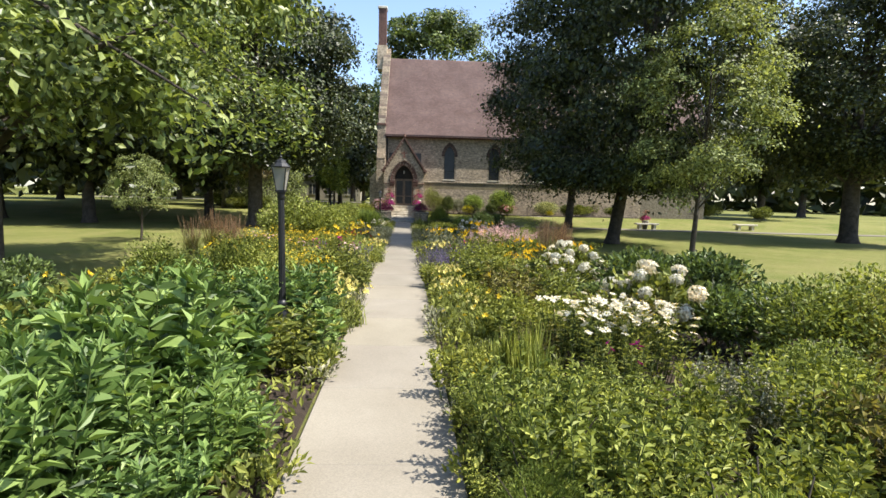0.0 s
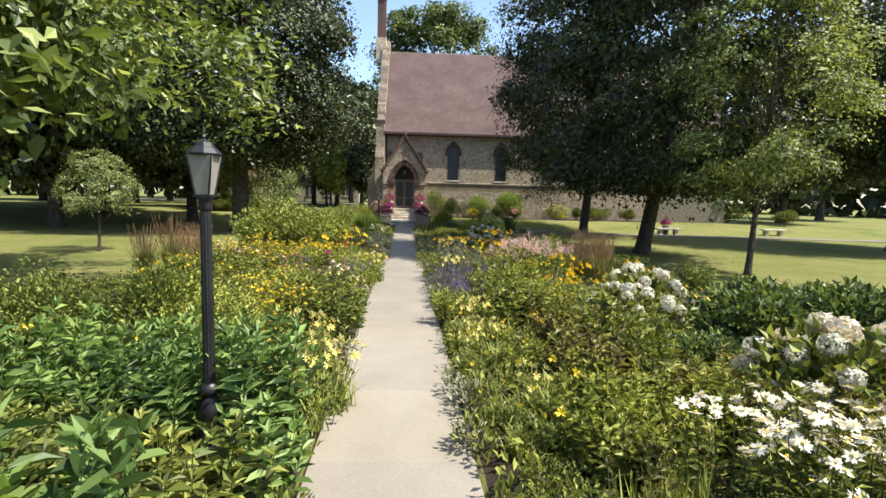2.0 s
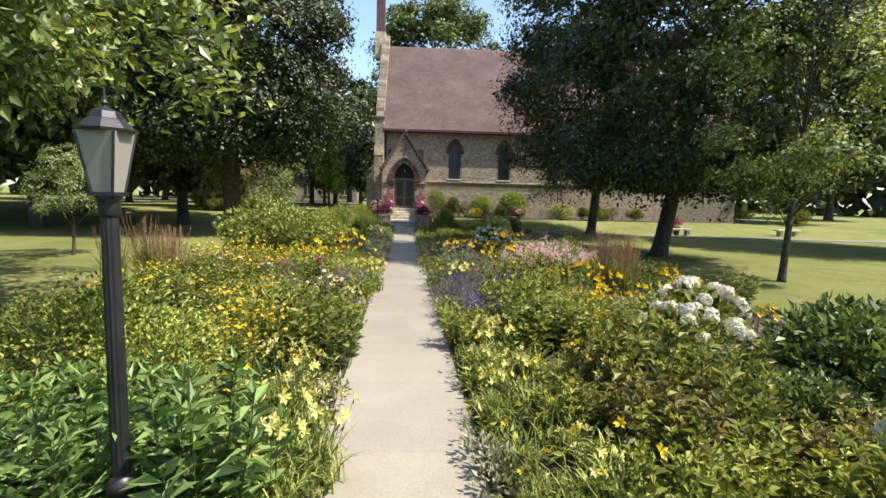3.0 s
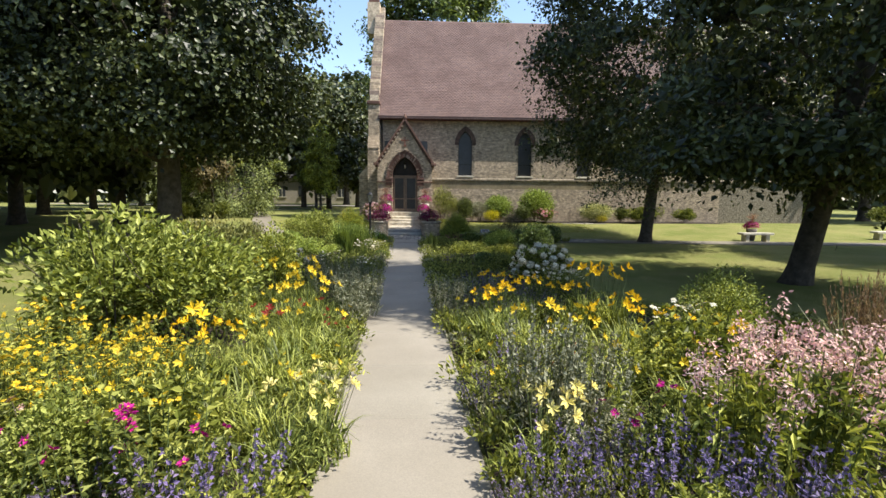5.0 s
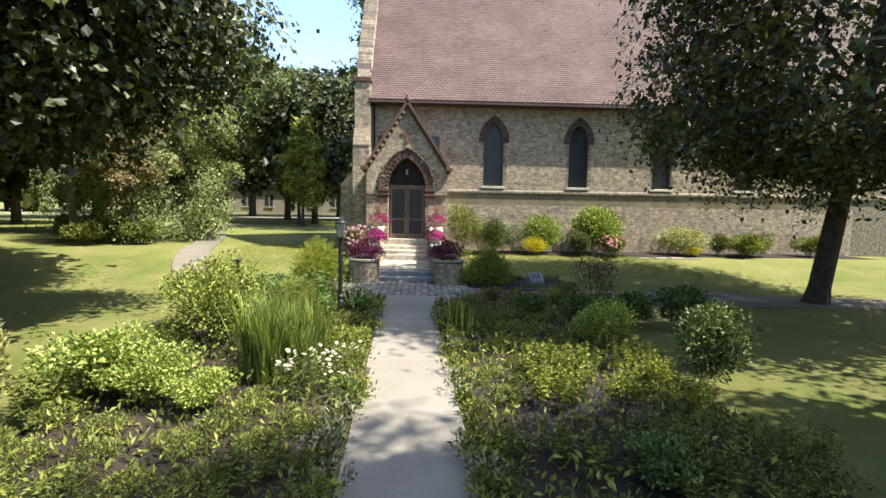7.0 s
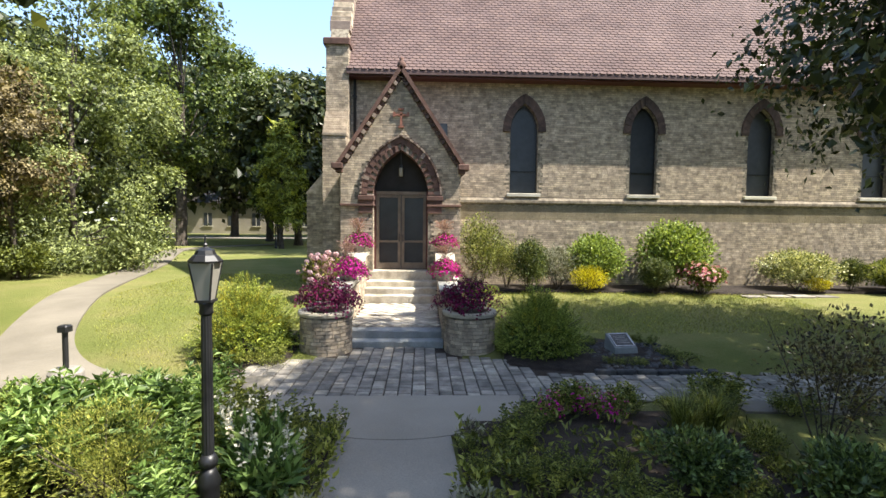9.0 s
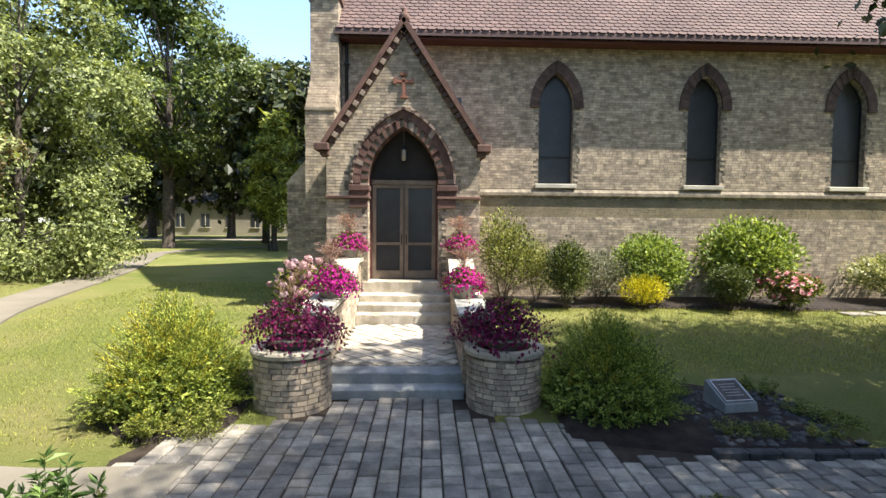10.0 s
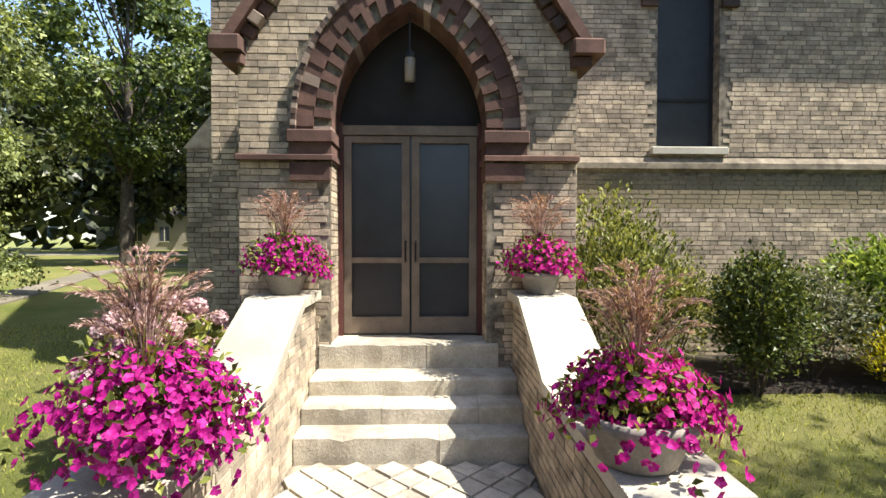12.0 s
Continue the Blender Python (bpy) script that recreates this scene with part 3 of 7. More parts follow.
# Windows: hood of voussoirs, frame, glazing and sill.
for c, o in zip(WINDOWS, holes):
    win = part("window", Geo().prism(lancet(c, W_HALF - 0.005, W_SILL + 0.005, W_SPRING, W_APEX - 0.01), 0.19, 0.215), DARKGLASS, church, "dark lancet window")
    fr = Geo()
    inner = lancet(c, W_HALF - 0.045, W_SILL + 0.05, W_SPRING, W_APEX - 0.09)
    outer = lancet(c, W_HALF - 0.002, W_SILL + 0.002, W_SPRING, W_APEX - 0.004)
    m = len(inner)
    fr.add([(x, 0.16, z) for x, z in outer] + [(x, 0.16, z) for x, z in inner] + [(x, 0.20, z) for x, z in inner], [(i, (i + 1) % m, (i + 1) % m + m, i + m) for i in range(m)] + [(i + m, (i + 1) % m + m, (i + 1) % m + 2 * m, i + 2 * m) for i in range(m)])
    part("window_frame", fr, IRON, win)
    part("glazing_bar", Geo().box(c - W_HALF + 0.04, c + W_HALF - 0.04, 0.165, 0.19, 4.28, 4.32), IRON, win)
    part("sill", Geo().box(c - 0.56, c + 0.56, -0.09, 0.2, W_SILL - 0.1, W_SILL + 0.004, 0.012), PALESTONE, win, "pale stone sill")
    ring_o = lancet(c, W_HALF + 0.25, W_SPRING - 0.08, W_SPRING, W_APEX + 0.33, 12)
    ring_i = lancet(c, W_HALF + 0.005, W_SPRING - 0.08, W_SPRING, W_APEX + 0.005, 12)
    for i in range(len(ring_i) - 1):
        (ax, az), (bx, bz), (cx2, cz), (dx, dz) = ring_i[i], ring_i[i + 1], ring_o[i + 1], ring_o[i]
        s = 0.015 * (i % 2)
        v = Geo().add([(p, -0.055 - s, q) for p, q in ((ax, az), (bx, bz), (cx2, cz), (dx, dz))] + [(p, 0.05, q) for p, q in ((ax, az), (bx, bz), (cx2, cz), (dx, dz))], [(0, 1, 2, 3), (0, 4, 5, 1), (1, 5, 6, 2), (2, 6, 7, 3), (3, 7, 4, 0)])
        part("voussoir", v, HOODDARK, win)

# Roof: boarded slopes, then rows of scalloped shingles on the street side.
roof_run = math.hypot(RIDGE_Y + 0.55, RIDGE_Z - EAVE)
sy, sz = (RIDGE_Y + 0.55) / roof_run, (RIDGE_Z - EAVE) / roof_run
roof = Geo()
prof = [(-0.55, EAVE - 0.02), (RIDGE_Y, RIDGE_Z - 0.02), (2 * RIDGE_Y + 0.55, EAVE - 0.02), (2 * RIDGE_Y + 0.55, EAVE - 0.14), (RIDGE_Y, RIDGE_Z - 0.16), (-0.55, EAVE - 0.14)]
roof.add([(WALL_X0 + 0.02, y, z) for y, z in prof] + [(WALL_X1 + 0.4, y, z) for y, z in prof], [tuple(range(6)), tuple(range(11, 5, -1))] + [(i, (i + 1) % 6, (i + 1) % 6 + 6, i + 6) for i in range(6)])
roof_ob = part("roof", roof, SHINGLE, church, "steep brown shingle roof")
sh = Geo()
EXPO, SW = 0.145, 0.23
for r in range(int(roof_run / EXPO)):
    u0, u1 = r * EXPO, r * EXPO + EXPO * 1.15
    x = WALL_X0 + 0.03 - (r % 2) * SW * 0.5
    while x < WALL_X1 + 0.3:
        a, b = max(x, WALL_X0 + 0.03), x + SW - 0.008
        x += SW
        lift = 0.022 + 0.005 * random.random()
        def on(xx, u, n):
            return (xx, -0.55 + sy * u - sz * n, EAVE + sz * u + sy * n)
        w = b - a
        c = 0.0 if w < 0.15 else 0.042
        v = [on(a, u1, 0.004), on(a, u0 + c, lift), on(a + c, u0, lift), on(b - c, u0, lift), on(b, u0 + c, lift), on(b, u1, 0.004), on(a + c, u0, 0.0), on(b - c, u0, 0.0)]
        sh.add(v, [(0, 1, 2, 3, 4, 5), (2, 6, 7, 3)])
tagged(part("shingles", fast("shingles", sh, SHINGLE), SHINGLE, roof_ob, "rows of clipped-corner brown shingles"), kind="stuff")
part("eave_board", Geo().box(WALL_X0 + 0.02, WALL_X1 + 0.3, -0.53, -0.46, EAVE - 0.1, EAVE - 0.015), REDWOOD, church, "dark painted eave board")
part("gutter_soffit", Geo().box(WALL_X0 + 0.02, WALL_X1, -0.46, 0.0, EAVE - 0.2, EAVE - 0.145), REDWOOD, church)

# Street gable: parapet above the roof, corner buttress with weatherings, tall bell-cote.
px0, px1 = -4.0, -3.44
par = Geo()
k = 0.62
pp = [(-0.2, 0), (-0.2, EAVE + 0.9), (0.15, EAVE + 0.9 + k), (RIDGE_Y, RIDGE_Z + 0.75), (2 * RIDGE_Y - 0.15, EAVE + 0.9 + k), (2 * RIDGE_Y + 0.2, EAVE + 0.9), (2 * RIDGE_Y + 0.2, 0)]
par.add([(px0, y, z) for y, z in pp] + [(px1, y, z) for y, z in pp], [tuple(range(7)), tuple(range(13, 6, -1))] + [(i, (i + 1) % 7, (i + 1) % 7 + 7, i + 7) for i in range(7)])
part("gable_wall", par, MORTAR, church, "brick gable with raised parapet")
gb = Geo()
bricks(gb, px0, px1, 8.3, EAVE + 0.88, -0.2, lambda x, z, h: True)
bricks(gb, -0.2, 2.6, 7.3, 13.4, 0.0, lambda y, z, h: z < EAVE + 0.9 + k + (y - 0.15) * (RIDGE_Z - EAVE - 0.15 - k) / (RIDGE_Y - 0.15) - 0.06 and y - h > -0.2, to=lambda y, z, d: (px1 - d, y, z))
tagged(part("brickwork", fast("brickwork", gb, BRICK), BRICK, church, "cream brick of the parapet"), kind="stuff")
# Stepped rows of brick coping up the street slope, a plain slope behind.
(ya, za), (yb, zb) = pp[2], pp[3]
for i in range(34):
    t0, t1 = i / 34, (i + 1) / 34
    y0, z0, z1 = ya + (yb - ya) * t0, za + (zb - za) * t0, za + (zb - za) * t1
    e = 0.015 * (i % 2)
    part("coping_stone", Geo().box(px0 - 0.05 - e, px1 + 0.05 + e, y0 - 0.04, y0 + 0.3, z0 - 0.1, z1 - 0.008, 0.012), BRICK if i % 5 else HOODSTONE, church)
coping = Geo()
(ya, za), (yb, zb) = pp[3], pp[4]
coping.add([(x, y, z + dz) for x in (px0 - 0.06, px1 + 0.06) for y, z in ((ya, za), (yb, zb)) for dz in (0.0, 0.13)], [(0, 1, 3, 2), (4, 6, 7, 5), (0, 4, 5, 1), (2, 3, 7, 6), (1, 5, 7, 3), (0, 2, 6, 4)])
part("coping", coping, BRICK, church, "pale brick parapet coping")
cote = part("bell_cote", Geo().box(-4.65, -3.74, RIDGE_Y - 0.55, RIDGE_Y + 0.55, RIDGE_Z - 1.2, RIDGE_Z + 1.05), BRICK, church, "tall narrow red-brick bell-cote")
part("shaft", Geo().box(-4.57, -3.82, RIDGE_Y - 0.4, RIDGE_Y + 0.4, RIDGE_Z + 1.05, RIDGE_Z + 4.5), REDSTONE, cote, "red brick shaft")
part("cap", Geo().box(-4.63, -3.76, RIDGE_Y - 0.5, RIDGE_Y + 0.5, RIDGE_Z + 4.5, RIDGE_Z + 4.7, 0.04), PALESTONE, cote)

but = part("buttress", Geo().prism([(-4.06, 0), (-3.36, 0), (-3.36, 8.15), (-4.06, 8.15)], -0.5, 0.0), MORTAR, church, "stepped brick corner buttress")
bb = Geo()
bricks(bb, -4.07, -3.35, 0.2, 5.25, -1.02, lambda x, z, h: True)
bricks(bb, -4.06, -3.36, 6.0, 8.1, -0.5, lambda x, z, h: True)
bricks(bb, -1.0, 0.0, 0.2, 5.25, 0.0, lambda x, z, h: True, to=lambda s, z, d: (-3.36 - d, s, z))
bricks(bb, -0.5, 0.0, 6.0, 8.1, 0.0, lambda x, z, h: True, to=lambda s, z, d: (-3.36 - d, s, z))
bricks(bb, -4.72, -4.07, 0.2, 3.5, -0.3, lambda x, z, h: True)
tagged(part("brickwork", fast("brickwork", bb, BRICK), BRICK, but), kind="stuff")
part("lower_stage", Geo().box(-4.05, -3.38, -1.0, -0.48, 0, 5.25), MORTAR, but)
part("side_stage", Geo().box(-4.7, -4.0, -0.28, 0.6, 0, 3.5), MORTAR, but)
for k in range(10):
    part("weathering", Geo().box(-4.08 + 0.006 * (k % 3), -3.34 - 0.005 * (k % 2), -1.05 + 0.055 * k, -0.48, 5.2 + 0.081 * k, 5.276 + 0.081 * k, 0.006), BRICK, but, "pale stepped brick weathering")
wz = Geo().add([(x, y, z) for y in (-0.32, 0.62) for x, z in ((-4.76, 3.45), (-4.05, 4.3), (-4.05, 3.45))], [(0, 1, 2), (3, 5, 4), (0, 3, 4, 1)])
part("weathering", wz, BRICK, but)
part("cap", Geo().box(-4.14, -3.3, -0.58, 0.1, 8.1, 8.3, 0.03), REDSTONE, but, "dark red stone cap")

# ---- porch ----
PF, PH = -2.05, 1.72
FOOT, APEX = 4.2, 6.85
D_HALF, SPRING, A_APEX, THR = 0.8, 3.36, 4.64, 1.16
porch = part("porch", pierced(Geo(), CX - PH, CX + PH, 0.0, lambda x: FOOT + (APEX - FOOT) * (1 - abs(x - CX) / PH), [lancet(CX, D_HALF, 0.0, SPRING, A_APEX, 14)], PF, -1.5), MORTAR, church, "gabled entrance porch")
door_hole = lancet(CX, D_HALF, 0.0, SPRING, A_APEX, 14)
trim_hole = lancet(CX, D_HALF + 0.36, 2.9, SPRING - 0.02, A_APEX + 0.4, 14)
pb = Geo()
bricks(pb, CX - PH, CX + PH, 0.15, APEX, PF, lambda x, z, h: z < FOOT + (APEX - FOOT) * (1 - (abs(x - CX) + h) / PH) - 0.02 and not any(inside(door_hole, x + s * h, z, 0.01) or inside(trim_hole, x + s * h, z) for s in (-0.9, 0, 0.9)), near=NEAR_BRICKS)
for s in (-1, 1):
    bricks(pb, PF, 0.0, 0.3, FOOT - 0.1, 0.0, lambda x, z, h: True, to=(lambda sg: lambda q, z, d: (CX + sg * (PH - d), q, z))(s))
    bricks(pb, PF + 0.01, -1.6, 1.16, SPRING, 0.0, lambda x, z, h: True, to=(lambda sg: lambda q, z, d: (CX - sg * (D_HALF + d), q, z))(s))
tagged(part("brickwork", fast("brickwork", pb, BRICK), BRICK, porch, "cream brick courses"), kind="stuff")
for s in (-1, 1):
    a, b = sorted((CX + s * PH, CX + s * (PH - 0.35)))
    part("side_wall", Geo().box(a, b, -1.5, 0.02, 0, FOOT), MORTAR, porch)
proof = Geo()
for s in (-1, 1):
    e = CX + s * (PH + 0.12)
    proof.add([(e, PF + 0.3, FOOT - 0.12), (CX, PF + 0.3, APEX - 0.1), (CX, 0.0, APEX - 0.1), (e, 0.0, FOOT - 0.12), (e, PF + 0.3, FOOT - 0.2), (CX, PF + 0.3, APEX - 0.2), (CX, 0, APEX - 0.2), (e, 0, FOOT - 0.2)], [(0, 1, 2, 3), (4, 7, 6, 5), (0, 3, 7, 4), (0, 4, 5, 1)])
part("porch_roof", proof, SHINGLE, porch, "brown shingle porch roof")
# Raking coping with a toothed inner edge, kneelers and finial.
slope = Vector((PH, 0, -(APEX - FOOT))).normalized()
for s in (-1, 1):
    cp = Geo()
    top, bot = Vector((CX, 0, APEX + 0.13)), Vector((CX + s * (PH + 0.1), 0, FOOT - 0.03 + 0.02))
    d = (bot - top).normalized()
    nrm = Vector((s * abs(d.z), 0, abs(d.x)))
    q = [top + nrm * 0.03, bot + nrm * 0.03, bot - nrm * 0.07, top - nrm * 0.07 - UP * 0.02]
    cp.add([(p.x, y, p.z) for y in (PF - 0.16, PF + 0.32) for p in q], [(0, 1, 2, 3), (7, 6, 5, 4), (0, 4, 5, 1), (1, 5, 6, 2), (2, 6, 7, 3), (3, 7, 4, 0)])
    part("coping", cp, REDSTONE, porch, "dark red stone raking coping")
    run = (bot - top).length
    for i in range(22):
        c = top + d * (0.22 + i * (run - 0.3) / 22) - nrm * 0.135
        tooth = Geo().box(-0.058, 0.058, PF - (0.06 if i % 2 else 0.11), PF + 0.05, -0.062, 0.062, 0.008)
        ang = -math.atan2(d.z, d.x) if s > 0 else -math.atan2(d.z, d.x)
        # Sunlit left rake put into the colour: every other tooth paler than on the right.
        part("dentil", tooth, REDSTONE if i % 2 else (HOODSTONE if s < 0 else HOODDARK), porch, at=Matrix.Translation((c.x, 0, c.z)) @ pose(0, 0, 0, 0, math.degrees(ang), 0))
    kx = CX + s * (PH + 0.08)
    part("kneeler", Geo().box(kx - 0.16, kx + 0.16, PF - 0.18, PF + 0.36, FOOT - 0.12, FOOT + 0.03, 0.02), REDSTONE, porch, "dark red stone kneeler")
    part("kneeler", Geo().box(kx - 0.1 - s * 0.05, kx + 0.1 - s * 0.05, PF - 0.1, PF + 0.3, FOOT - 0.23, FOOT - 0.123, 0.015), REDSTONE, porch)
part("finial", Geo().lathe([(0.09, 0), (0.13, 0.08), (0.12, 0.16), (0.05, 0.24), (0.07, 0.29), (0.0, 0.36)], 10, (CX, PF + 0.05, APEX + 0.08)), REDSTONE, porch, "small stone finial", True)
# Arch of toothed voussoirs, thin outer hood.
R_IN, R_OUT, R_HOOD = (lancet(CX, D_HALF + g, SPRING - 0.04, SPRING, A_APEX + h, 19) for g, h in ((-0.012, -0.012), (0.33, 0.36), (0.38, 0.415)))
for i in range(len(R_IN) - 1):
    q = [R_IN[i], R_IN[i + 1], R_OUT[i + 1], R_OUT[i]]
    for part_no in (0, 1):
        a, b = (0.0, 0.5) if part_no == 0 else (0.5, 1.0)
        lerp = lambda p, r, t: (p[0] + (r[0] - p[0]) * t, p[1] + (r[1] - p[1]) * t)
        quad = [lerp(q[0], q[3], a), lerp(q[1], q[2], a), lerp(q[1], q[2], b), lerp(q[0], q[3], b)]
        proud = (0.045 - 0.05 * (i % 2) if part_no == 0 else 0.04 + 0.01 * (i % 2)) + random.uniform(0, 0.006)
        back = -1.63 if part_no == 0 else PF + 0.06
        v = Geo().add([(x, PF - proud, z) for x, z in quad] + [(x, back, z) for x, z in quad], [(0, 1, 2, 3), (0, 4, 5, 1), (1, 5, 6, 2), (2, 6, 7, 3), (3, 7, 4, 0)])
        part("voussoir", v, REDSTONE if (i * 2 + part_no) % 11 else HOODSTONE, porch)
for i in range(len(R_OUT) - 1):
    for t0, t1 in ((0.02, 0.48), (0.52, 0.98)):
        q = [lerp(R_OUT[i], R_OUT[i + 1], t0), lerp(R_OUT[i], R_OUT[i + 1], t1), lerp(R_HOOD[i], R_HOOD[i + 1], t1), lerp(R_HOOD[i], R_HOOD[i + 1], t0)]
        d = PF - 0.09 - random.uniform(0, 0.012)
        part("hood_brick", Geo().add([(x, d, z) for x, z in q] + [(x, PF + 0.03, z) for x, z in q], [(0, 1, 2, 3), (0, 4, 5, 1), (1, 5, 6, 2), (2, 6, 7, 3), (3, 7, 4, 0)]), HOODSTONE if random.random() < 0.4 else HOODDARK, porch)
for s in (-1, 1):
    a, b = sorted((CX + s * (D_HALF - 0.045), CX + s * (D_HALF + 0.42)))
    part("impost", Geo().box(a, b, PF - 0.11, -1.62, 3.2, 3.32, 0.012), REDSTONE, porch, "red stone impost")
    part("impost", Geo().box(a + 0.02, b - 0.02, PF - 0.07, -1.62, 3.08, 3.197), REDSTONE, porch)
    part("impost", Geo().box(a, CX + s * (PH + 0.02) if s > 0 else b, PF - 0.09, -1.62, 3.02, 3.078, 0.012) if s > 0 else Geo().box(CX - PH - 0.02, b, PF - 0.09, -1.62, 3.02, 3.078, 0.012), REDSTONE, porch)
    part("impost", Geo().box(a + 0.02, b - 0.04, PF - 0.06, -1.62, 2.82, 2.997), REDSTONE, porch)
# Cross-shaped ornament on the gable.
orn = Geo()
for x, z, w, h in ((0, 0, 0.032, 0.26), (0, 0.12, 0.2, 0.034), (0, -0.22, 0.08, 0.034), (-0.2, 0.13, 0.032, 0.08), (0.2, 0.13, 0.032, 0.08), (0, 0.28, 0.08, 0.034)):
    orn.box(CX + x - w, CX + x + w, PF - 0.05 - 0.006 * abs(x), PF + 0.0, 5.5 + z - h * 0.75, 5.5 + z + h * 0.75)
part("gable_ornament", orn, REDBRICK, porch, "raised brick cross ornament")

# Doors.
DY = -1.62
door = part("door", Geo().box(CX - D_HALF + 0.03, CX + D_HALF - 0.03, DY + 0.03, DY + 0.07, THR, 3.42), SCREEN, porch, "closed double doors of dark glazing")
for a, b in ((CX - D_HALF, CX - D_HALF + 0.06), (CX + D_HALF - 0.06, CX + D_HALF)):
    part("jamb", Geo().box(a, b, DY - 0.06, DY + 0.08, THR, 3.5), REDWOOD, door)
part("transom", Geo().box(CX - D_HALF + 0.06, CX + D_HALF - 0.06, DY - 0.05, DY + 0.08, 3.37, 3.47), DOORWOOD, door, "brown door transom")
for s in (-1, 1):
    e0, e1 = sorted((CX + s * 0.012, CX + s * (D_HALF - 0.065)))
    leaf = part("door_leaf", Geo().box(e0, e0 + 0.085, DY - 0.03, DY + 0.05, THR + 0.02, 3.36).box(e1 - 0.085, e1, DY - 0.03, DY + 0.05, THR + 0.02, 3.36), DOORWOOD, door, "brown wooden leaf with dark screen")
    part("rail", Geo().box(e0 + 0.085, e1 - 0.085, DY - 0.025, DY + 0.05, THR + 0.02, THR + 0.2), DOORWOOD, leaf)
    part("rail", Geo().box(e0 + 0.085, e1 - 0.085, DY - 0.025, DY + 0.05, 1.96, 2.02), DOORWOOD, leaf)
    part("rail", Geo().box(e0 + 0.085, e1 - 0.085, DY - 0.025, DY + 0.05, 3.29, 3.36), DOORWOOD, leaf)
    hx = CX + s * 0.055
    part("handle", Geo().tube([(hx, DY - 0.03, 1.98), (hx, DY - 0.08, 2.0), (hx, DY - 0.08, 2.18), (hx, DY - 0.03, 2.2)], [0.012] * 4, 6), IRON, leaf, "black pull handle")
tym = [p for p in lancet(CX, D_HALF, 3.47, SPRING + 0.12, A_APEX, 14)]
part("tympanum", Geo().prism(tym, DY + 0.04, DY + 0.08), TYMP, door, "dark glazed pointed tympanum")
lant = part("porch_lantern", Geo().lathe([(0.055, 0), (0.06, 0.24), (0.02, 0.3)], 8, (CX, -1.85, 3.9)), LANTERN_GLASS, porch, "small hanging glass lantern", True)
part("chain", Geo().tube([(CX, -1.85, 4.2), (CX, -1.85, 4.6)], [0.008, 0.008], 5), IRON, lant)
part("lantern_cap", Geo().lathe([(0.07, 0), (0.05, 0.06), (0.0, 0.1)], 8, (CX, -1.85, 4.14)), IRON, lant)
part("porch_floor", Geo().box(CX - PH + 0.05, CX + PH - 0.05, -1.98, 0, 0.0, THR - 0.004), STEPSTONE, porch)
part("porch_back", Geo().box(CX - PH + 0.3, CX + PH - 0.3, -0.06, -0.02, THR, FOOT + 1.6), SCREEN, porch)

# ---- steps, landing, cheek walls ----
SX0, SX1 = -2.56, -0.58
stairs = thing("front_steps", "worn pale stone steps with a diamond-paved landing", "steps")


def worn_block(a, b, y0, y1, z0, z1, n=12):
    """A stone block whose front edge is rounded, chipped and dished by use."""
    g, m = Geo(), 7
    rows = []
    for i in range(n + 1):
        x = a + (b - a) * i / n
        q = Vector((x * 4.1, y0 * 3.7, z1 * 5.3))
        chip = max(0.0, noise.noise(q * 2.3) - 0.12) * 0.05 + 0.008
        dish = 0.006 * noise.noise(q * 0.7)
        bulge = 0.012 * noise.noise(q * 1.6 + Vector((3, 1, 7)))
        rows.append([(x, y1, z0), (x, y0 + 0.006, z0), (x, y0 + bulge, z1 - 0.075), (x, y0 + bulge * 0.6, z1 - chip - 0.012), (x, y0 + 0.012 + chip, z1 - 0.003 + dish), (x, y0 + 0.1, z1 + dish), (x, y1, z1)])
    f = [(i * m + k, i * m + (k + 1) % m, (i + 1) * m + (k + 1) % m, (i + 1) * m + k) for i in range(n) for k in range(m)]
    return g.add(sum(rows, []), f + [tuple(range(m - 1, -1, -1)), tuple(range(n * m, n * m + m))])


def step(y0, y1, z0, z1, mat, label="", x0=SX0, x1=SX1, cut=(0.62,)):
    """A stone tread in two or three blocks, worn along the edge."""
    xs = [x0] + [x0 + (x1 - x0) * c for c in cut] + [x1]
    for a, b in zip(xs, xs[1:]):
        e = random.uniform(-0.01, 0.01)
        part("tread", worn_block(a + 0.0015, b - 0.0015, y0 + e, y1, z0, z1 - random.uniform(0, 0.006)), mat, stairs, label)


step(-6.45, -6.1, -0.05, 0.155, BLUESTONE, "grey stone tread", -2.52, -0.55, (0.55,))
step(-6.2, -5.85, -0.05, 0.32, BLUESTONE, "grey stone tread", -2.52, -0.55, (0.75,))
step(-2.99, -2.6, 0.2, 0.575, STEPSTONE)
step(-2.74, -2.35, 0.2, 0.735, STEPSTONE, cut=(0.36, 0.8))
step(-2.43, -1.9, 0.2, 0.9, STEPSTONE, cut=(0.7,))
step(-2.07, -1.6, 0.2, THR, STEPSTONE, x0=CX - 0.92, x1=CX + 0.92, cut=(0.6,))
landing = part("landing", Geo().box(SX0, SX1, -5.9, -2.97, 0.0, 0.325), MORTAR, stairs, "landing bed")
dm = 0.215
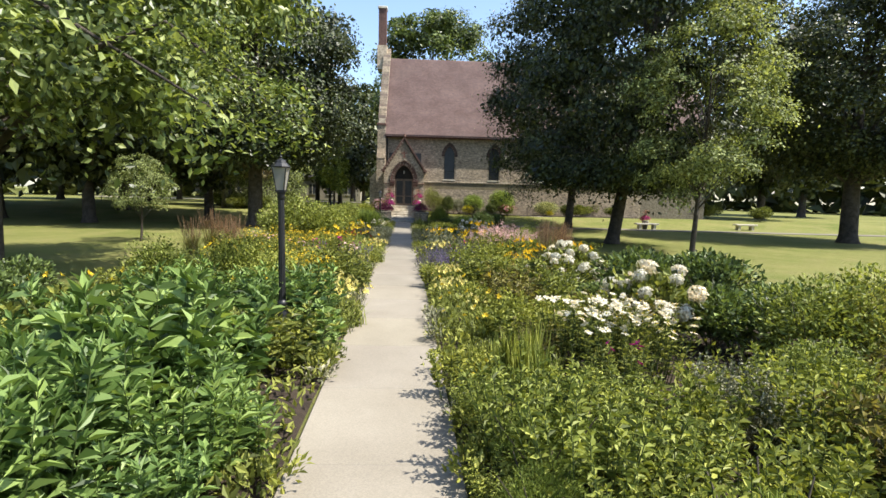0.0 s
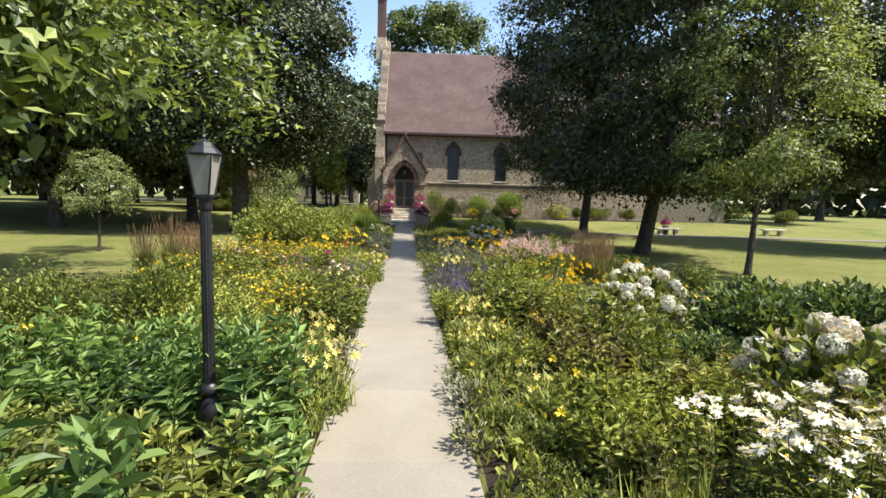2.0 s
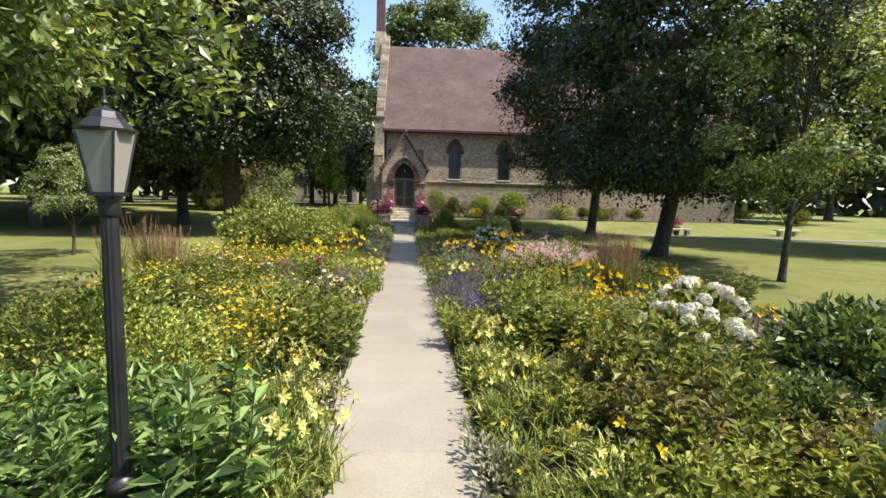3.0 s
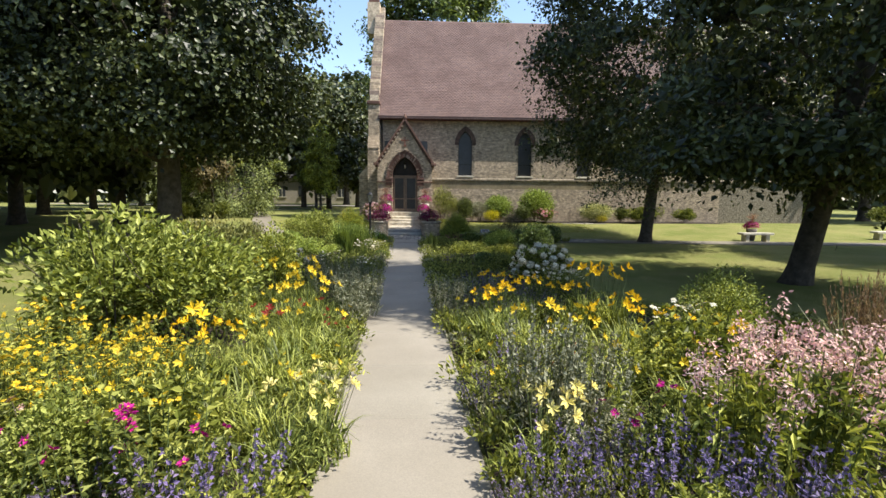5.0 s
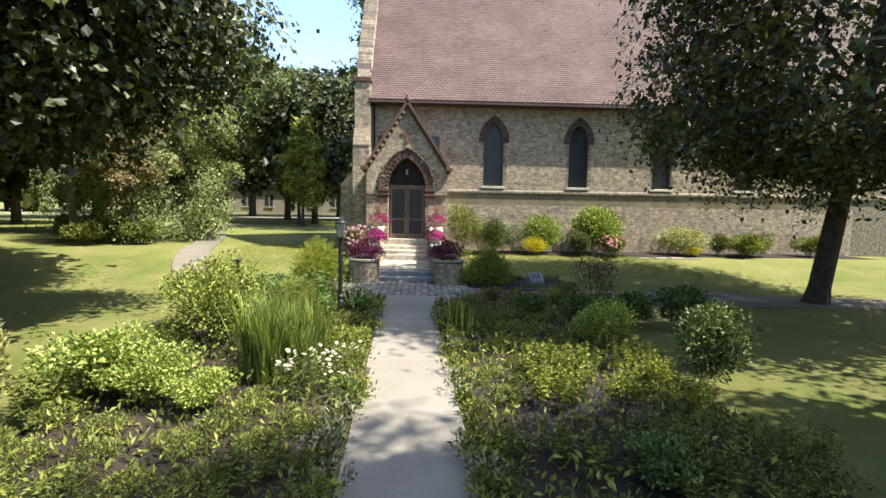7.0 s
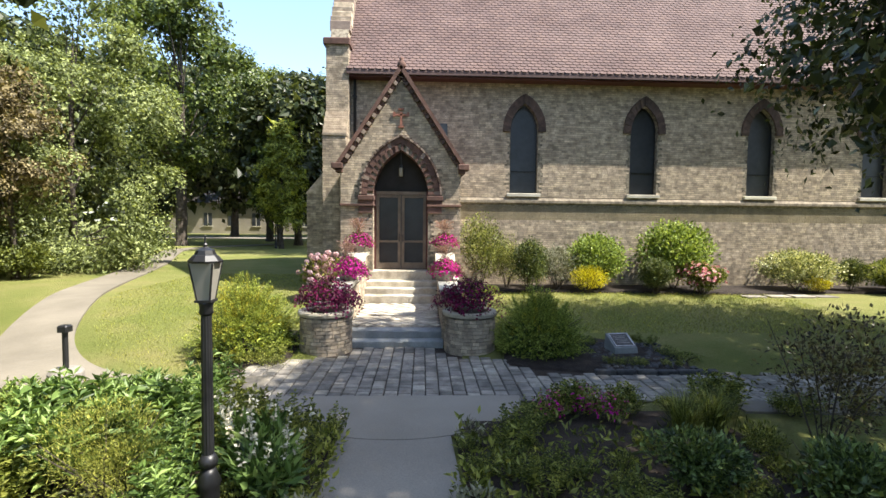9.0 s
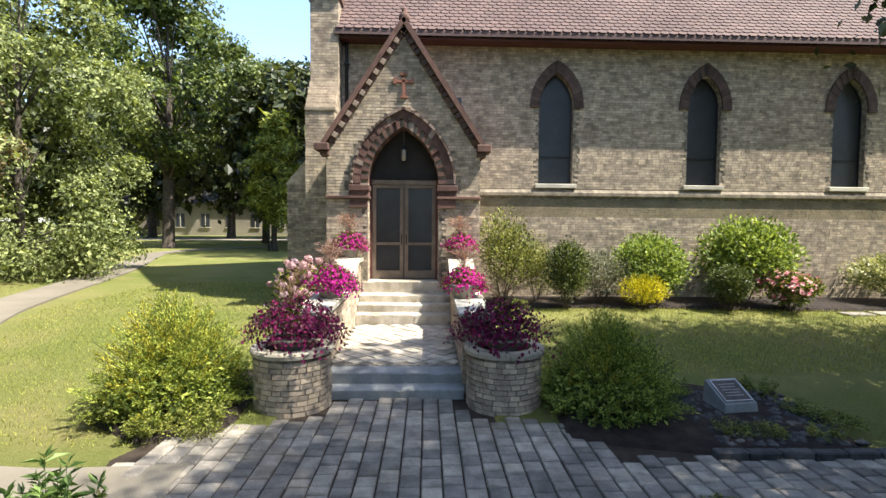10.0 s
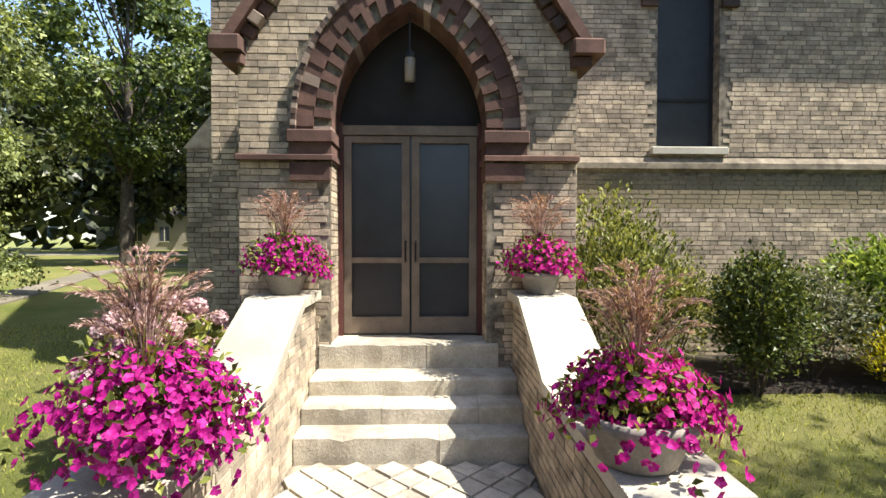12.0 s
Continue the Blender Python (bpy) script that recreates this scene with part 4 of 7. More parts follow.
for i in range(-9, 10):
    for j in range(-17, 18):
        cx, cy = CX + 0.06 + (i + (j % 2) * 0.5) * dm * math.sqrt(2), -4.5 + j * dm * math.sqrt(2) / 2
        r = dm * math.sqrt(2) / 2 - 0.007
        pts = [(cx - r, cy), (cx, cy - r), (cx + r, cy), (cx, cy + r)]
        if cx < SX0 - 0.02 or cx > SX1 + 0.02 or cy < -5.8 or cy > -3.06:
            continue
        pts = [(min(max(a, SX0), SX1), min(max(b, -5.84), -3.0)) for a, b in pts]
        z = 0.342 + random.uniform(-0.006, 0.006) + 0.02 * (cy + 5.9) / 2.8
        part("paver", Geo().add([(a, b, 0.31) for a, b in pts] + [(a + (cx - a) * 0.07, b + (cy - b) * 0.07, z) for a, b in pts], [(4, 5, 6, 7)] + [(k, (k + 1) % 4, (k + 1) % 4 + 4, k + 4) for k in range(4)]), LANDPAVER, landing)

CH_IN = {-1: SX0 - 0.005, 1: SX1 + 0.005}


def cheek(s):
    w = thing("cheek_wall", "low cream brick stair wall with pale stone coping", "wall", "stair walls")
    xi = CH_IN[s]
    xo = xi + s * 0.42
    a, b = sorted((xi, xo))
    prof = [(-6.25, 0.0), (-6.25, 1.1), (-3.7, 1.14), (-2.75, 1.62), (-2.12, 1.64), (-2.12, 0.0)]
    part("body", Geo().add([(x, y, z) for x in (a + 0.015, b - 0.015) for y, z in prof], [tuple(range(6)), tuple(range(11, 5, -1))] + [(i, (i + 1) % 6, (i + 1) % 6 + 6, i + 6) for i in range(6)]), MORTAR, w)
    top = lambda y: 1.1 if y < -3.7 else (1.14 + 0.48 * (y + 3.7) / 0.95 if y < -2.75 else 1.62)
    gb = Geo()
    for face in (a, b):
        sg = -1 if face == a else 1
        bricks(gb, -6.24, -2.12, 0.02, 1.6, 0.0, lambda y, z, h: z + 0.05 < top(y - h), to=(lambda f, q: lambda y, z, d: (f + q * (-d - 0.012), y, z))(face, sg))
    bricks(gb, a, b, 0.02, 1.06, -6.25, lambda x, z, h: True)
    tagged(part("brickwork", fast("brickwork", gb, BRICK), BRICK, w), kind="stuff")
    for (ya, za), (yb, zb) in (((-6.3, 1.1), (-5.2, 1.115)), ((-5.195, 1.115), (-3.7, 1.14)), ((-3.695, 1.14), (-2.75, 1.62)), ((-2.745, 1.62), (-2.1, 1.62))):
        v = [(x, y, z + dz) for x in (a - 0.05, b + 0.05) for y, z in ((ya, za), (yb, zb)) for dz in (0.0, 0.085)]
        part("coping_stone", Geo().add(v, [(0, 1, 3, 2), (4, 6, 7, 5), (0, 4, 5, 1), (2, 3, 7, 6), (1, 5, 7, 3), (0, 2, 6, 4)]), PALESTONE, w, "pale stone coping")
    return w


cheek(-1), cheek(1)


def round_planter(cx, cy, r, h):
    p = thing("round_planter", "round brick planter with stone rim beside the steps", "planter", "brick planters", Matrix.Translation((cx, cy, 0)))
    part("core", Geo().lathe([(r - 0.02, -0.05), (r - 0.02, h - 0.1)], 40), MORTAR, p)
    row, z = 0, 0.0
    ch = 0.07
    while z + ch < h - 0.07:
        a = (row % 2) * 0.13
        while a < 2 * math.pi - 0.1 + (row % 2) * 0.13:
            da = random.uniform(0.2, 0.42)
            q = [a + 0.012, a + da - 0.012]
            d = r + random.uniform(0, 0.01)
            g = Geo().add([(rr * math.cos(t), rr * math.sin(t), zz) for rr in (d, r - 0.04) for t, zz in ((q[0], z + 0.006), (q[1], z + 0.006), (q[1], z + ch - 0.006), (q[0], z + ch - 0.006))], [(0, 1, 2, 3), (0, 4, 5, 1), (1, 5, 6, 2), (2, 6, 7, 3), (3, 7, 4, 0)])
            part("brick", g, BRICK, p)
            a += da
        z += ch
        row += 1
    for i in range(8):
        a0, a1 = i * math.pi / 4 + 0.008, (i + 1) * math.pi / 4 - 0.008
        seg = [a0 + (a1 - a0) * k / 5 for k in range(6)]
        v = [(rr * math.cos(t), rr * math.sin(t), zz) for rr, zz in ((r - 0.13, h - 0.08), (r + 0.035, h - 0.08), (r + 0.045, h - 0.03), (r + 0.03, h), (r - 0.13, h)) for t in seg]
        f = [(k * 6 + i2, k * 6 + i2 + 1, ((k + 1) % 5) * 6 + i2 + 1, ((k + 1) % 5) * 6 + i2) for k in range(5) for i2 in range(5)] + [(0, 6, 12, 18, 24), (5, 29, 23, 17, 11)]
        part("rim_stone", Geo().add(v, f), STEPSTONE, p, "weathered stone rim")
    part("soil", Geo().lathe([(r - 0.13, h - 0.12), (r - 0.13, h - 0.05), (0.0, h - 0.02)], 24), SOIL, p)
    return p


round_planter(-2.87, -6.62, 0.5, 0.82)
round_planter(-0.03, -6.62, 0.5, 0.82)

# ---- forecourt pavers ----
fore = tagged(new("forecourt", Geo().add([(-3.9, -9.35, 0.008), (9.0, -9.6, 0.008), (9.0, -8.35, 0.008), (2.2, -8.2, 0.008), (1.0, -7.4, 0.008), (0.5, -7.0, 0.008), (-0.5, -6.46, 0.008), (-2.6, -6.46, 0.008), (-3.4, -7.0, 0.008), (-4.0, -7.4, 0.008), (-4.3, -8.2, 0.008)], [tuple(range(11))]).mesh("forecourt", SOIL)), "grey tumbled paver forecourt", "pavement", "", "structure")
pav_rest = Geo()
count = 0
x = -4.2
while x < 9.0:
    w = 0.205
    y = -9.33 - 0.02 * (x + 4) - random.uniform(0, 0.1)
    while y < -6.47:
        L = random.choice((0.15, 0.2, 0.2, 0.25))
        cx, cy = x + w / 2, y + L / 2
        ok = cy < -8.27 or (cy < -7.25 and -3.9 < cx < 0.95) or (-2.6 < cx < -0.45 and cy < -6.5)
        ok = ok and math.hypot(cx + 2.87, cy + 6.62) > 0.62 and math.hypot(cx + 0.03, cy + 6.62) > 0.62
        if ok:
            z = 0.032 + random.uniform(-0.006, 0.006)
            a0, a1, b0, b1 = x + 0.006 + random.uniform(0, 0.004), x + w - 0.006 - random.uniform(0, 0.004), max(y + 0.007, -9.4 - 0.02 * (x + 4)), y + L - 0.007
            t = [z + random.uniform(-0.003, 0.003) for _ in range(4)]
            e = 0.012
            v = [(a0, b0, 0.0), (a1, b0, 0.0), (a1, b1, 0.0), (a0, b1, 0.0), (a0, b0, z - e), (a1, b0, z - e), (a1, b1, z - e), (a0, b1, z - e), (a0 + e, b0 + e, t[0]), (a1 - e, b0 + e, t[1]), (a1 - e, b1 - e, t[2]), (a0 + e, b1 - e, t[3])]
            f = [(i, (i + 1) % 4, (i + 1) % 4 + 4, i + 4) for i in range(4)] + [(i + 4, (i + 1) % 4 + 4, (i + 1) % 4 + 8, i + 8) for i in range(4)] + [(8, 9, 10, 11)]
            if count < 295 and -3.9 < cx < 1.2:
                part("paver", Geo().add(v, f), PAVER, fore)
                count += 1
            else:
                pav_rest.add(v, f)
        y += L
    x += w
tagged(part("pavers", fast("pavers", pav_rest, PAVER), PAVER, fore, "further tumbled pavers"), kind="stuff")
# ---- plants: shared shapes ----
def unit(v):
    return v / np.maximum(np.linalg.norm(v, axis=-1, keepdims=True), 1e-9)


def leaves(P, D, L, W, fold=0.25, droop=0.0):
    """A folded four-point leaf at each P along D: points and triangles."""
    n = len(P)
    D = unit(D)
    side = unit(np.cross(D, unit(rng.normal(size=(n, 3)) + (0, 0, 1.2))))
    nor = np.cross(side, D)
    L = np.broadcast_to(L, n)[:, None]
    W = np.broadcast_to(W, n)[:, None]
    mid = P + D * L * 0.45 + nor * fold * W
    tip = P + D * L - np.array((0, 0, 1)) * droop * L
    v = np.stack([P, mid - side * W * 0.5, tip, mid + side * W * 0.5], 1).reshape(-1, 3)
    i = np.arange(n)[:, None] * 4
    f = np.concatenate([i + (0, 1, 2), i + (0, 2, 3)])
    return v, f


def broad(P, D, L, W):
    """A broad leaf of six points, folded along its midrib, its tip bent down."""
    n = len(P)
    D = unit(D)
    side = unit(np.cross(D, unit(rng.normal(size=(n, 3)) * 0.5 + (0, 0, 1.0))))
    nor = np.cross(side, D)
    L, W = np.broadcast_to(L, n)[:, None], np.broadcast_to(W, n)[:, None]
    down = np.array((0, 0, 1)) * L
    v = np.stack([P, P + D * L * 0.3 + nor * W * 0.16 - side * W * 0.46, P + D * L * 0.68 + nor * W * 0.1 - side * W * 0.34 - down * 0.05, P + D * L - down * 0.2,
                  P + D * L * 0.68 + nor * W * 0.1 + side * W * 0.34 - down * 0.05, P + D * L * 0.3 + nor * W * 0.16 + side * W * 0.46], 1).reshape(-1, 3)
    i = np.arange(n)[:, None] * 6
    return v, np.concatenate([i + q for q in ((0, 1, 2), (0, 2, 3), (0, 3, 4), (0, 4, 5))])


def join(parts):
    v, f, n = [], [], 0
    for a, b in parts:
        v.append(a)
        f.append(np.asarray(b) + n)
        n += len(a)
    return np.concatenate(v), np.concatenate(f)


def lumpy(n, w, h, lumps=9, hollow=0.55, low=0.05):
    """Points in a shrub's crown, thicker towards its uneven outside, and their outward directions."""
    open_crown = 9 < lumps < 30
    cen = unit(rng.normal(size=(lumps, 3))) * (np.array((0.62, 0.62, 0.56)) * rng.uniform(0.5, 1.0, (lumps, 1)) if open_crown else np.array((0.28, 0.28, 0.24)))
    cen[:, 2] = cen[:, 2] * 0.9 if open_crown else np.abs(cen[:, 2]) - 0.05
    rad = rng.uniform(0.28, 0.48, lumps) if open_crown else rng.uniform(0.55, 0.85, lumps)
    k = rng.integers(0, lumps, n)
    d = unit(rng.normal(size=(n, 3)))
    r = (hollow + (1 - hollow) * rng.random(n) ** 0.6) * rad[k]
    p = cen[k] + d * r[:, None]
    p = p * (w / 2, w / 2, h / 2) + (0, 0, h / 2)
    p[:, 2] = np.abs(p[:, 2] - low * h) + low * h
    return p, unit(p - np.array((0, 0, h * 0.35)))


def outermost(p, k, w, h, low=0.0):
    """k places picked from the outer skin of the same crown."""
    q = (p - np.array((0, 0, h / 2))) / (w / 2, w / 2, h / 2)
    r = np.linalg.norm(q, axis=1) - 9 * (p[:, 2] < low * h)
    best = np.argsort(-r)[:3 * k]
    i = rng.permutation(best)[:k]
    return i


def shrub_foliage(n, w, h, leaf, ratio=0.5, lumps=9, up=0.4):
    p, d = lumpy(n, w, h, lumps)
    return leaves(p, d + rng.normal(size=(n, 3)) * 0.85 + (0, 0, up), leaf * rng.uniform(0.6, 1.3, n), leaf * ratio * rng.uniform(0.7, 1.2, n))


def blades(n, L, W, spread=0.5, droop=0.5, seg=4, foot=0.08):
    """Arching strap leaves from one crown."""
    a = rng.uniform(0, 2 * math.pi, n)
    lean = spread * rng.uniform(0.25, 1.0, n)
    ln = L * rng.uniform(0.65, 1.1, n)
    bx = foot * rng.normal(size=(n, 2))
    s = np.linspace(0, 1, seg + 1)
    out = lean[:, None] * ln[:, None] * s ** 1.3
    z = ln[:, None] * (s - droop * rng.uniform(0.5, 1.2, n)[:, None] * s ** 2.4)
    tw = W * (1 - s ** 2.2) * 0.5 + 0.0008
    cx, sx = np.cos(a)[:, None], np.sin(a)[:, None]
    c = np.stack([bx[:, :1] + out * cx, bx[:, 1:] + out * sx, z], -1)
    side = np.stack([-sx + 0 * s, cx + 0 * s, 0 * out], -1) * tw[None, :, None]
    v = np.stack([c - side, c + side], 2).reshape(n, -1, 3)
    m = 2 * (seg + 1)
    q = np.concatenate([np.array([(2 * k, 2 * k + 1, 2 * k + 3), (2 * k, 2 * k + 3, 2 * k + 2)]) for k in range(seg)])
    f = (np.arange(n)[:, None, None] * m + q[None]).reshape(-1, 3)
    return v.reshape(-1, 3), f, c[:, -1]


def petals(P, N, k, size, width, cup=0.4):
    """k petals round each P, facing N."""
    n = len(P)
    N = unit(N)
    a = unit(np.cross(N, rng.normal(size=(n, 3))))
    b = np.cross(N, a)
    out = []
    for i in range(k):
        t = 2 * math.pi * i / k + 0.2 * rng.normal(size=n)
        d = np.cos(t)[:, None] * a + np.sin(t)[:, None] * b
        s = np.cross(N, d)
        L = (size * rng.uniform(0.85, 1.15, n))[:, None]
        tip = P + d * L + N * L * cup
        mid = P + d * L * 0.55 + N * L * cup * 0.9
        v = np.stack([P, mid - s * L * width, tip, mid + s * L * width], 1).reshape(-1, 3)
        j = np.arange(n)[:, None] * 4
        out.append((v, np.concatenate([j + (0, 1, 2), j + (0, 2, 3)])))
    return join(out)


def stalks(P0, P1, r=0.004):
    """Thin three-sided stalks."""
    n = len(P0)
    d = unit(P1 - P0)
    a = unit(np.cross(d, np.broadcast_to((0.3, 1.0, 0.1), d.shape)))
    b = np.cross(d, a)
    ring = [a, -0.5 * a + 0.87 * b, -0.5 * a - 0.87 * b]
    v = np.stack([P0 + r * q for q in ring] + [P1 + r * 0.6 * q for q in ring], 1).reshape(-1, 3)
    i = np.arange(n)[:, None] * 6
    f = np.concatenate([i + q for q in ((0, 1, 4), (0, 4, 3), (1, 2, 5), (1, 5, 4), (2, 0, 3), (2, 3, 5))])
    return v, f


def twigs(w, h, n=7, r=0.012):
    g = Geo()
    for i in range(n):
        a = 2 * math.pi * i / n + random.random()
        e = (0.38 * w * math.cos(a), 0.38 * w * math.sin(a), h * random.uniform(0.55, 0.8))
        g.tube([(0.03 * math.cos(a), 0.03 * math.sin(a), -0.02), (e[0] * 0.45, e[1] * 0.45, h * 0.35), e], [r, r * 0.7, r * 0.3], 5)
    return g


PLANTS = {}


def proto(kind, label, category, group, make):
    """A plant kind: its pieces are built once and shared by every plant of the kind."""
    PLANTS[kind] = (label, category, group, make())


def put(kind, x, y, scale=1.0, z=None, turn=None, tall=1.0, label=""):
    lab, cat, grp, pieces = PLANTS[kind]
    ob = thing(cat.replace(" ", "_"), label or lab, cat, grp)
    s = scale * random.uniform(0.93, 1.07)
    ob.matrix_basis = Matrix.LocRotScale((x, y, ground_z(x, y) + 0.02 if z is None else z), Euler((0, 0, random.uniform(0, 6.28) if turn is None else turn)), (s, s, s * tall))
    for nm, me, lb, *where in pieces:
        p = part(nm, me, None, ob, lb, at=where[0] if where else None)
        if not where:
            p["kind"] = "stuff"
    return ob


def shrub(mat, n, w, h, leaf, ratio=0.5, lumps=9, up=0.4, flowers=None):
    def make():
        v, f = shrub_foliage(n, w, h, leaf, ratio, lumps, up)
        out = [("foliage", raw_mesh("foliage", v, f, mat), ""), ("branch", twigs(w, h).mesh("branch", TWIG), "")]
        if flowers:
            fm, k, size, petn = flowers
            p, d = lumpy(k, w * 1.06, h * 1.06, lumps, 0.9, 0.25)
            v, f = petals(p, d + (0, 0, 0.4), petn, size, 0.4, 0.2)
            out.append(("bloom", raw_mesh("bloom", v, f, fm), ""))
        return out
    return make


def daylily(fm, n_blades=90, n_fl=14, L=0.72):
    def make():
        v, f, _ = blades(int(n_blades * 1.9), L, 0.016, 0.62, 0.6, foot=0.1)
        a = rng.uniform(0, 6.28, n_fl)
        r = rng.uniform(0.05, 0.34, n_fl)
        p1 = np.stack([r * np.cos(a), r * np.sin(a), L * rng.uniform(0.95, 1.3, n_fl)], -1)
        p0 = p1 * (0.25, 0.25, 0)
        sv, sf = stalks(p0, p1)
        bv, bf = leaves(p1 - (0, 0, 0.05), rng.normal(size=(n_fl, 3)) + (0, 0, 1.2), 0.07, 0.016)
        sv, sf = join([(sv, sf), (bv, bf)])
        fv, ff = petals(np.zeros((1, 3)), np.array(((0, 0, 1.0),)), 6, 0.058, 0.24, 0.55)
        one = raw_mesh("flower", fv, ff, fm)
        out = [("foliage", raw_mesh("foliage", v, f, LEAF_BLADE), ""), ("stem", raw_mesh("stem", sv, sf, STEM), "")]
        for q, t in zip(p1, a):
            d = Vector((math.cos(t), math.sin(t), random.uniform(0.3, 1.2)))
            out.append(("flower", one, "", Matrix.LocRotScale(Vector(q), d.to_track_quat("Z", "Y"), Vector((1, 1, 1)) * random.uniform(0.8, 1.2))))
        return out
    return make


def leafy_stems(mat, n_stems, h, leaf, ratio, pairs, w, flower=None, narrow=0.7):
    """Upright stems with pairs of leaves, flowers at their tips."""
    def make():
        a = rng.uniform(0, 6.28, n_stems)
        r = w / 2 * np.sqrt(rng.random(n_stems))
        p0 = np.stack([r * np.cos(a) * 0.7, r * np.sin(a) * 0.7, 0 * a], -1)
        hh = h * rng.uniform(0.72, 1.08, n_stems)
        p1 = np.stack([r * np.cos(a) * 1.15, r * np.sin(a) * 1.15, hh], -1) + rng.normal(size=(n_stems, 3)) * (0.04, 0.04, 0)
        out = []
        for k in range(pairs):
            s = 0.25 + 0.75 * (k + 0.5) / pairs
            p = p0 + (p1 - p0) * s
            for side in (0, math.pi):
                t = k * 1.57 + side + rng.uniform(-0.5, 0.5, n_stems) + a
                d = np.stack([np.cos(t), np.sin(t), rng.uniform(0.05, 0.8, n_stems)], -1)
                ln = leaf * rng.uniform(0.7, 1.2, n_stems) * (1 - narrow * 0.5 * abs(s - 0.55))
                out.append(broad(p, d, ln, ln * ratio * 1.1) if leaf > 0.2 else leaves(p, d, ln, ln * ratio, 0.35, 0.12))
        t = rng.uniform(0, 6.28, n_stems * 4)
        pt = np.repeat(p1, 4, 0)
        out.append(leaves(pt, np.stack([np.cos(t), np.sin(t), rng.uniform(0.6, 1.6, n_stems * 4)], -1), leaf * 0.6, leaf * 0.6 * ratio, 0.3))
        v, f = join(out)
        sv, sf = stalks(p0, p1, 0.005)
        res = [("foliage", raw_mesh("leaves", v, f, mat), ""), ("stem", raw_mesh("stem", sv, sf, STEM), "")]
        if flower:
            fm, petn, size, width, cup, share = flower
            m = max(3, int(n_stems * share))
            fv, ff = petals(p1[:m] + (0, 0, 0.06), rng.normal(size=(m, 3)) * 0.45 + (0, 0, 1), petn, size, width, cup)
            cv, cf = petals(p1[:m] + (0, 0, 0.066), np.broadcast_to((0, 0, 1.0), (m, 3)), 4, size * 0.28, 0.5, 0.4)
            res.append(("bloom", raw_mesh("bloom", fv, ff, fm), ""))
            res.append(("bloom_centre", raw_mesh("bloom_centre", cv, cf, P_YELLOW), ""))
        return res
    return make


def spikes(leafm, fm, n, h, w, leaf=0.05, flo=0.022, per=16, part_fl=0.45):
    """A mound of small leaves with slender flower spikes."""
    def make():
        v, f = shrub_foliage(500, w, h * 0.6, leaf, 0.4, 7, 0.9)
        a = rng.uniform(0, 6.28, n)
        r = w / 2 * np.sqrt(rng.random(n))
        p0 = np.stack([r * np.cos(a) * 0.6, r * np.sin(a) * 0.6, 0.1 * h + 0 * a], -1)
        p1 = np.stack([r * np.cos(a) * 1.1, r * np.sin(a) * 1.1, h * rng.uniform(0.75, 1.1, n)], -1)
        s = 1 - part_fl * rng.random((n, per))
        p = (p0[:, None] + (p1 - p0)[:, None] * s[..., None]).reshape(-1, 3)
        fv, ff = leaves(p, rng.normal(size=p.shape) + (0, 0, 0.6), flo * 1.6, flo, 0.3)
        sv, sf = stalks(p0, p1, 0.003)
        return [("foliage", raw_mesh("leaves", v, f, leafm), ""), ("stem", raw_mesh("stem", sv, sf, STEM), ""), ("bloom", raw_mesh("bloom", fv, ff, fm), "")]
    return make


def grass(mat, n, L, W, spread, droop, plume=None, n_pl=40):
    def make():
        v, f, tips = blades(n, L, W, spread, droop)
        out = [("foliage", raw_mesh("foliage", v, f, mat), "")]
        if plume:
            a = rng.uniform(0, 6.28, n_pl)
            r = rng.uniform(0.0, spread * L * 0.6, n_pl)
            p1 = np.stack([r * np.cos(a), r * np.sin(a), L * rng.uniform(0.8, 1.3, n_pl)], -1)
            p0 = p1 * (0.2, 0.2, 0.0)
            s = 1 - 0.3 * rng.random((n_pl, 26))
            p = (p0[:, None] + (p1 - p0)[:, None] * s[..., None]).reshape(-1, 3)
            fv, ff = leaves(p, (p1 - p0).repeat(26, 0) * 1.2 + rng.normal(size=p.shape) * 0.35, 0.035, 0.007, 0.2)
            sv, sf = stalks(p0, p1, 0.0022)
            fv, ff = join([(fv, ff), (sv, sf)])
            out.append(("plume", raw_mesh("plume", fv, ff, plume), ""))
        return out
    return make


def hydrangea(fm, n_heads=40, w=1.35, h=1.05, head=0.095, leaf=0.13):
    def make():
        p, d = lumpy(2600, w, h, 8)
        n = 1100
        v, f = leaves(p[:n] * (1, 1, 0.95), d[:n] + rng.normal(size=(n, 3)) * 0.85 + (0, 0, 0.5), leaf * rng.uniform(0.6, 1.3, n), leaf * 0.72 * rng.uniform(0.7, 1.2, n))
        i = []
        for j in n + outermost(p[n:], 5 * n_heads, w, h, 0.36):
            if len(i) < n_heads and all(np.linalg.norm(p[j] - p[o]) > 2.0 * head for o in i):
                i.append(j)
        p = p[i] + d[i] * 0.04
        u = unit(rng.normal(size=(120, 3)))
        deep = np.where(np.arange(120) < 40, 0.7, 1.0)[:, None]
        fv, ff = petals(u * head * deep * (1, 1, 0.8) * rng.uniform(0.92, 1.06, (120, 1)), u + rng.normal(size=u.shape) * 0.25, 2, head * 0.36, 0.62, 0.1)
        one = raw_mesh("flower_head", fv, ff, fm)
        out = [("foliage", raw_mesh("foliage", v, f, LEAF), ""), ("branch", twigs(w, h).mesh("branch", TWIG), "")]
        for q in p:
            out.append(("flower_head", one, "", Matrix.LocRotScale(Vector(q), Euler((random.uniform(-0.5, 0.5), random.uniform(-0.5, 0.5), 0)), Vector((1, 1, 1)) * random.uniform(0.7, 1.15))))
        return out
    return make


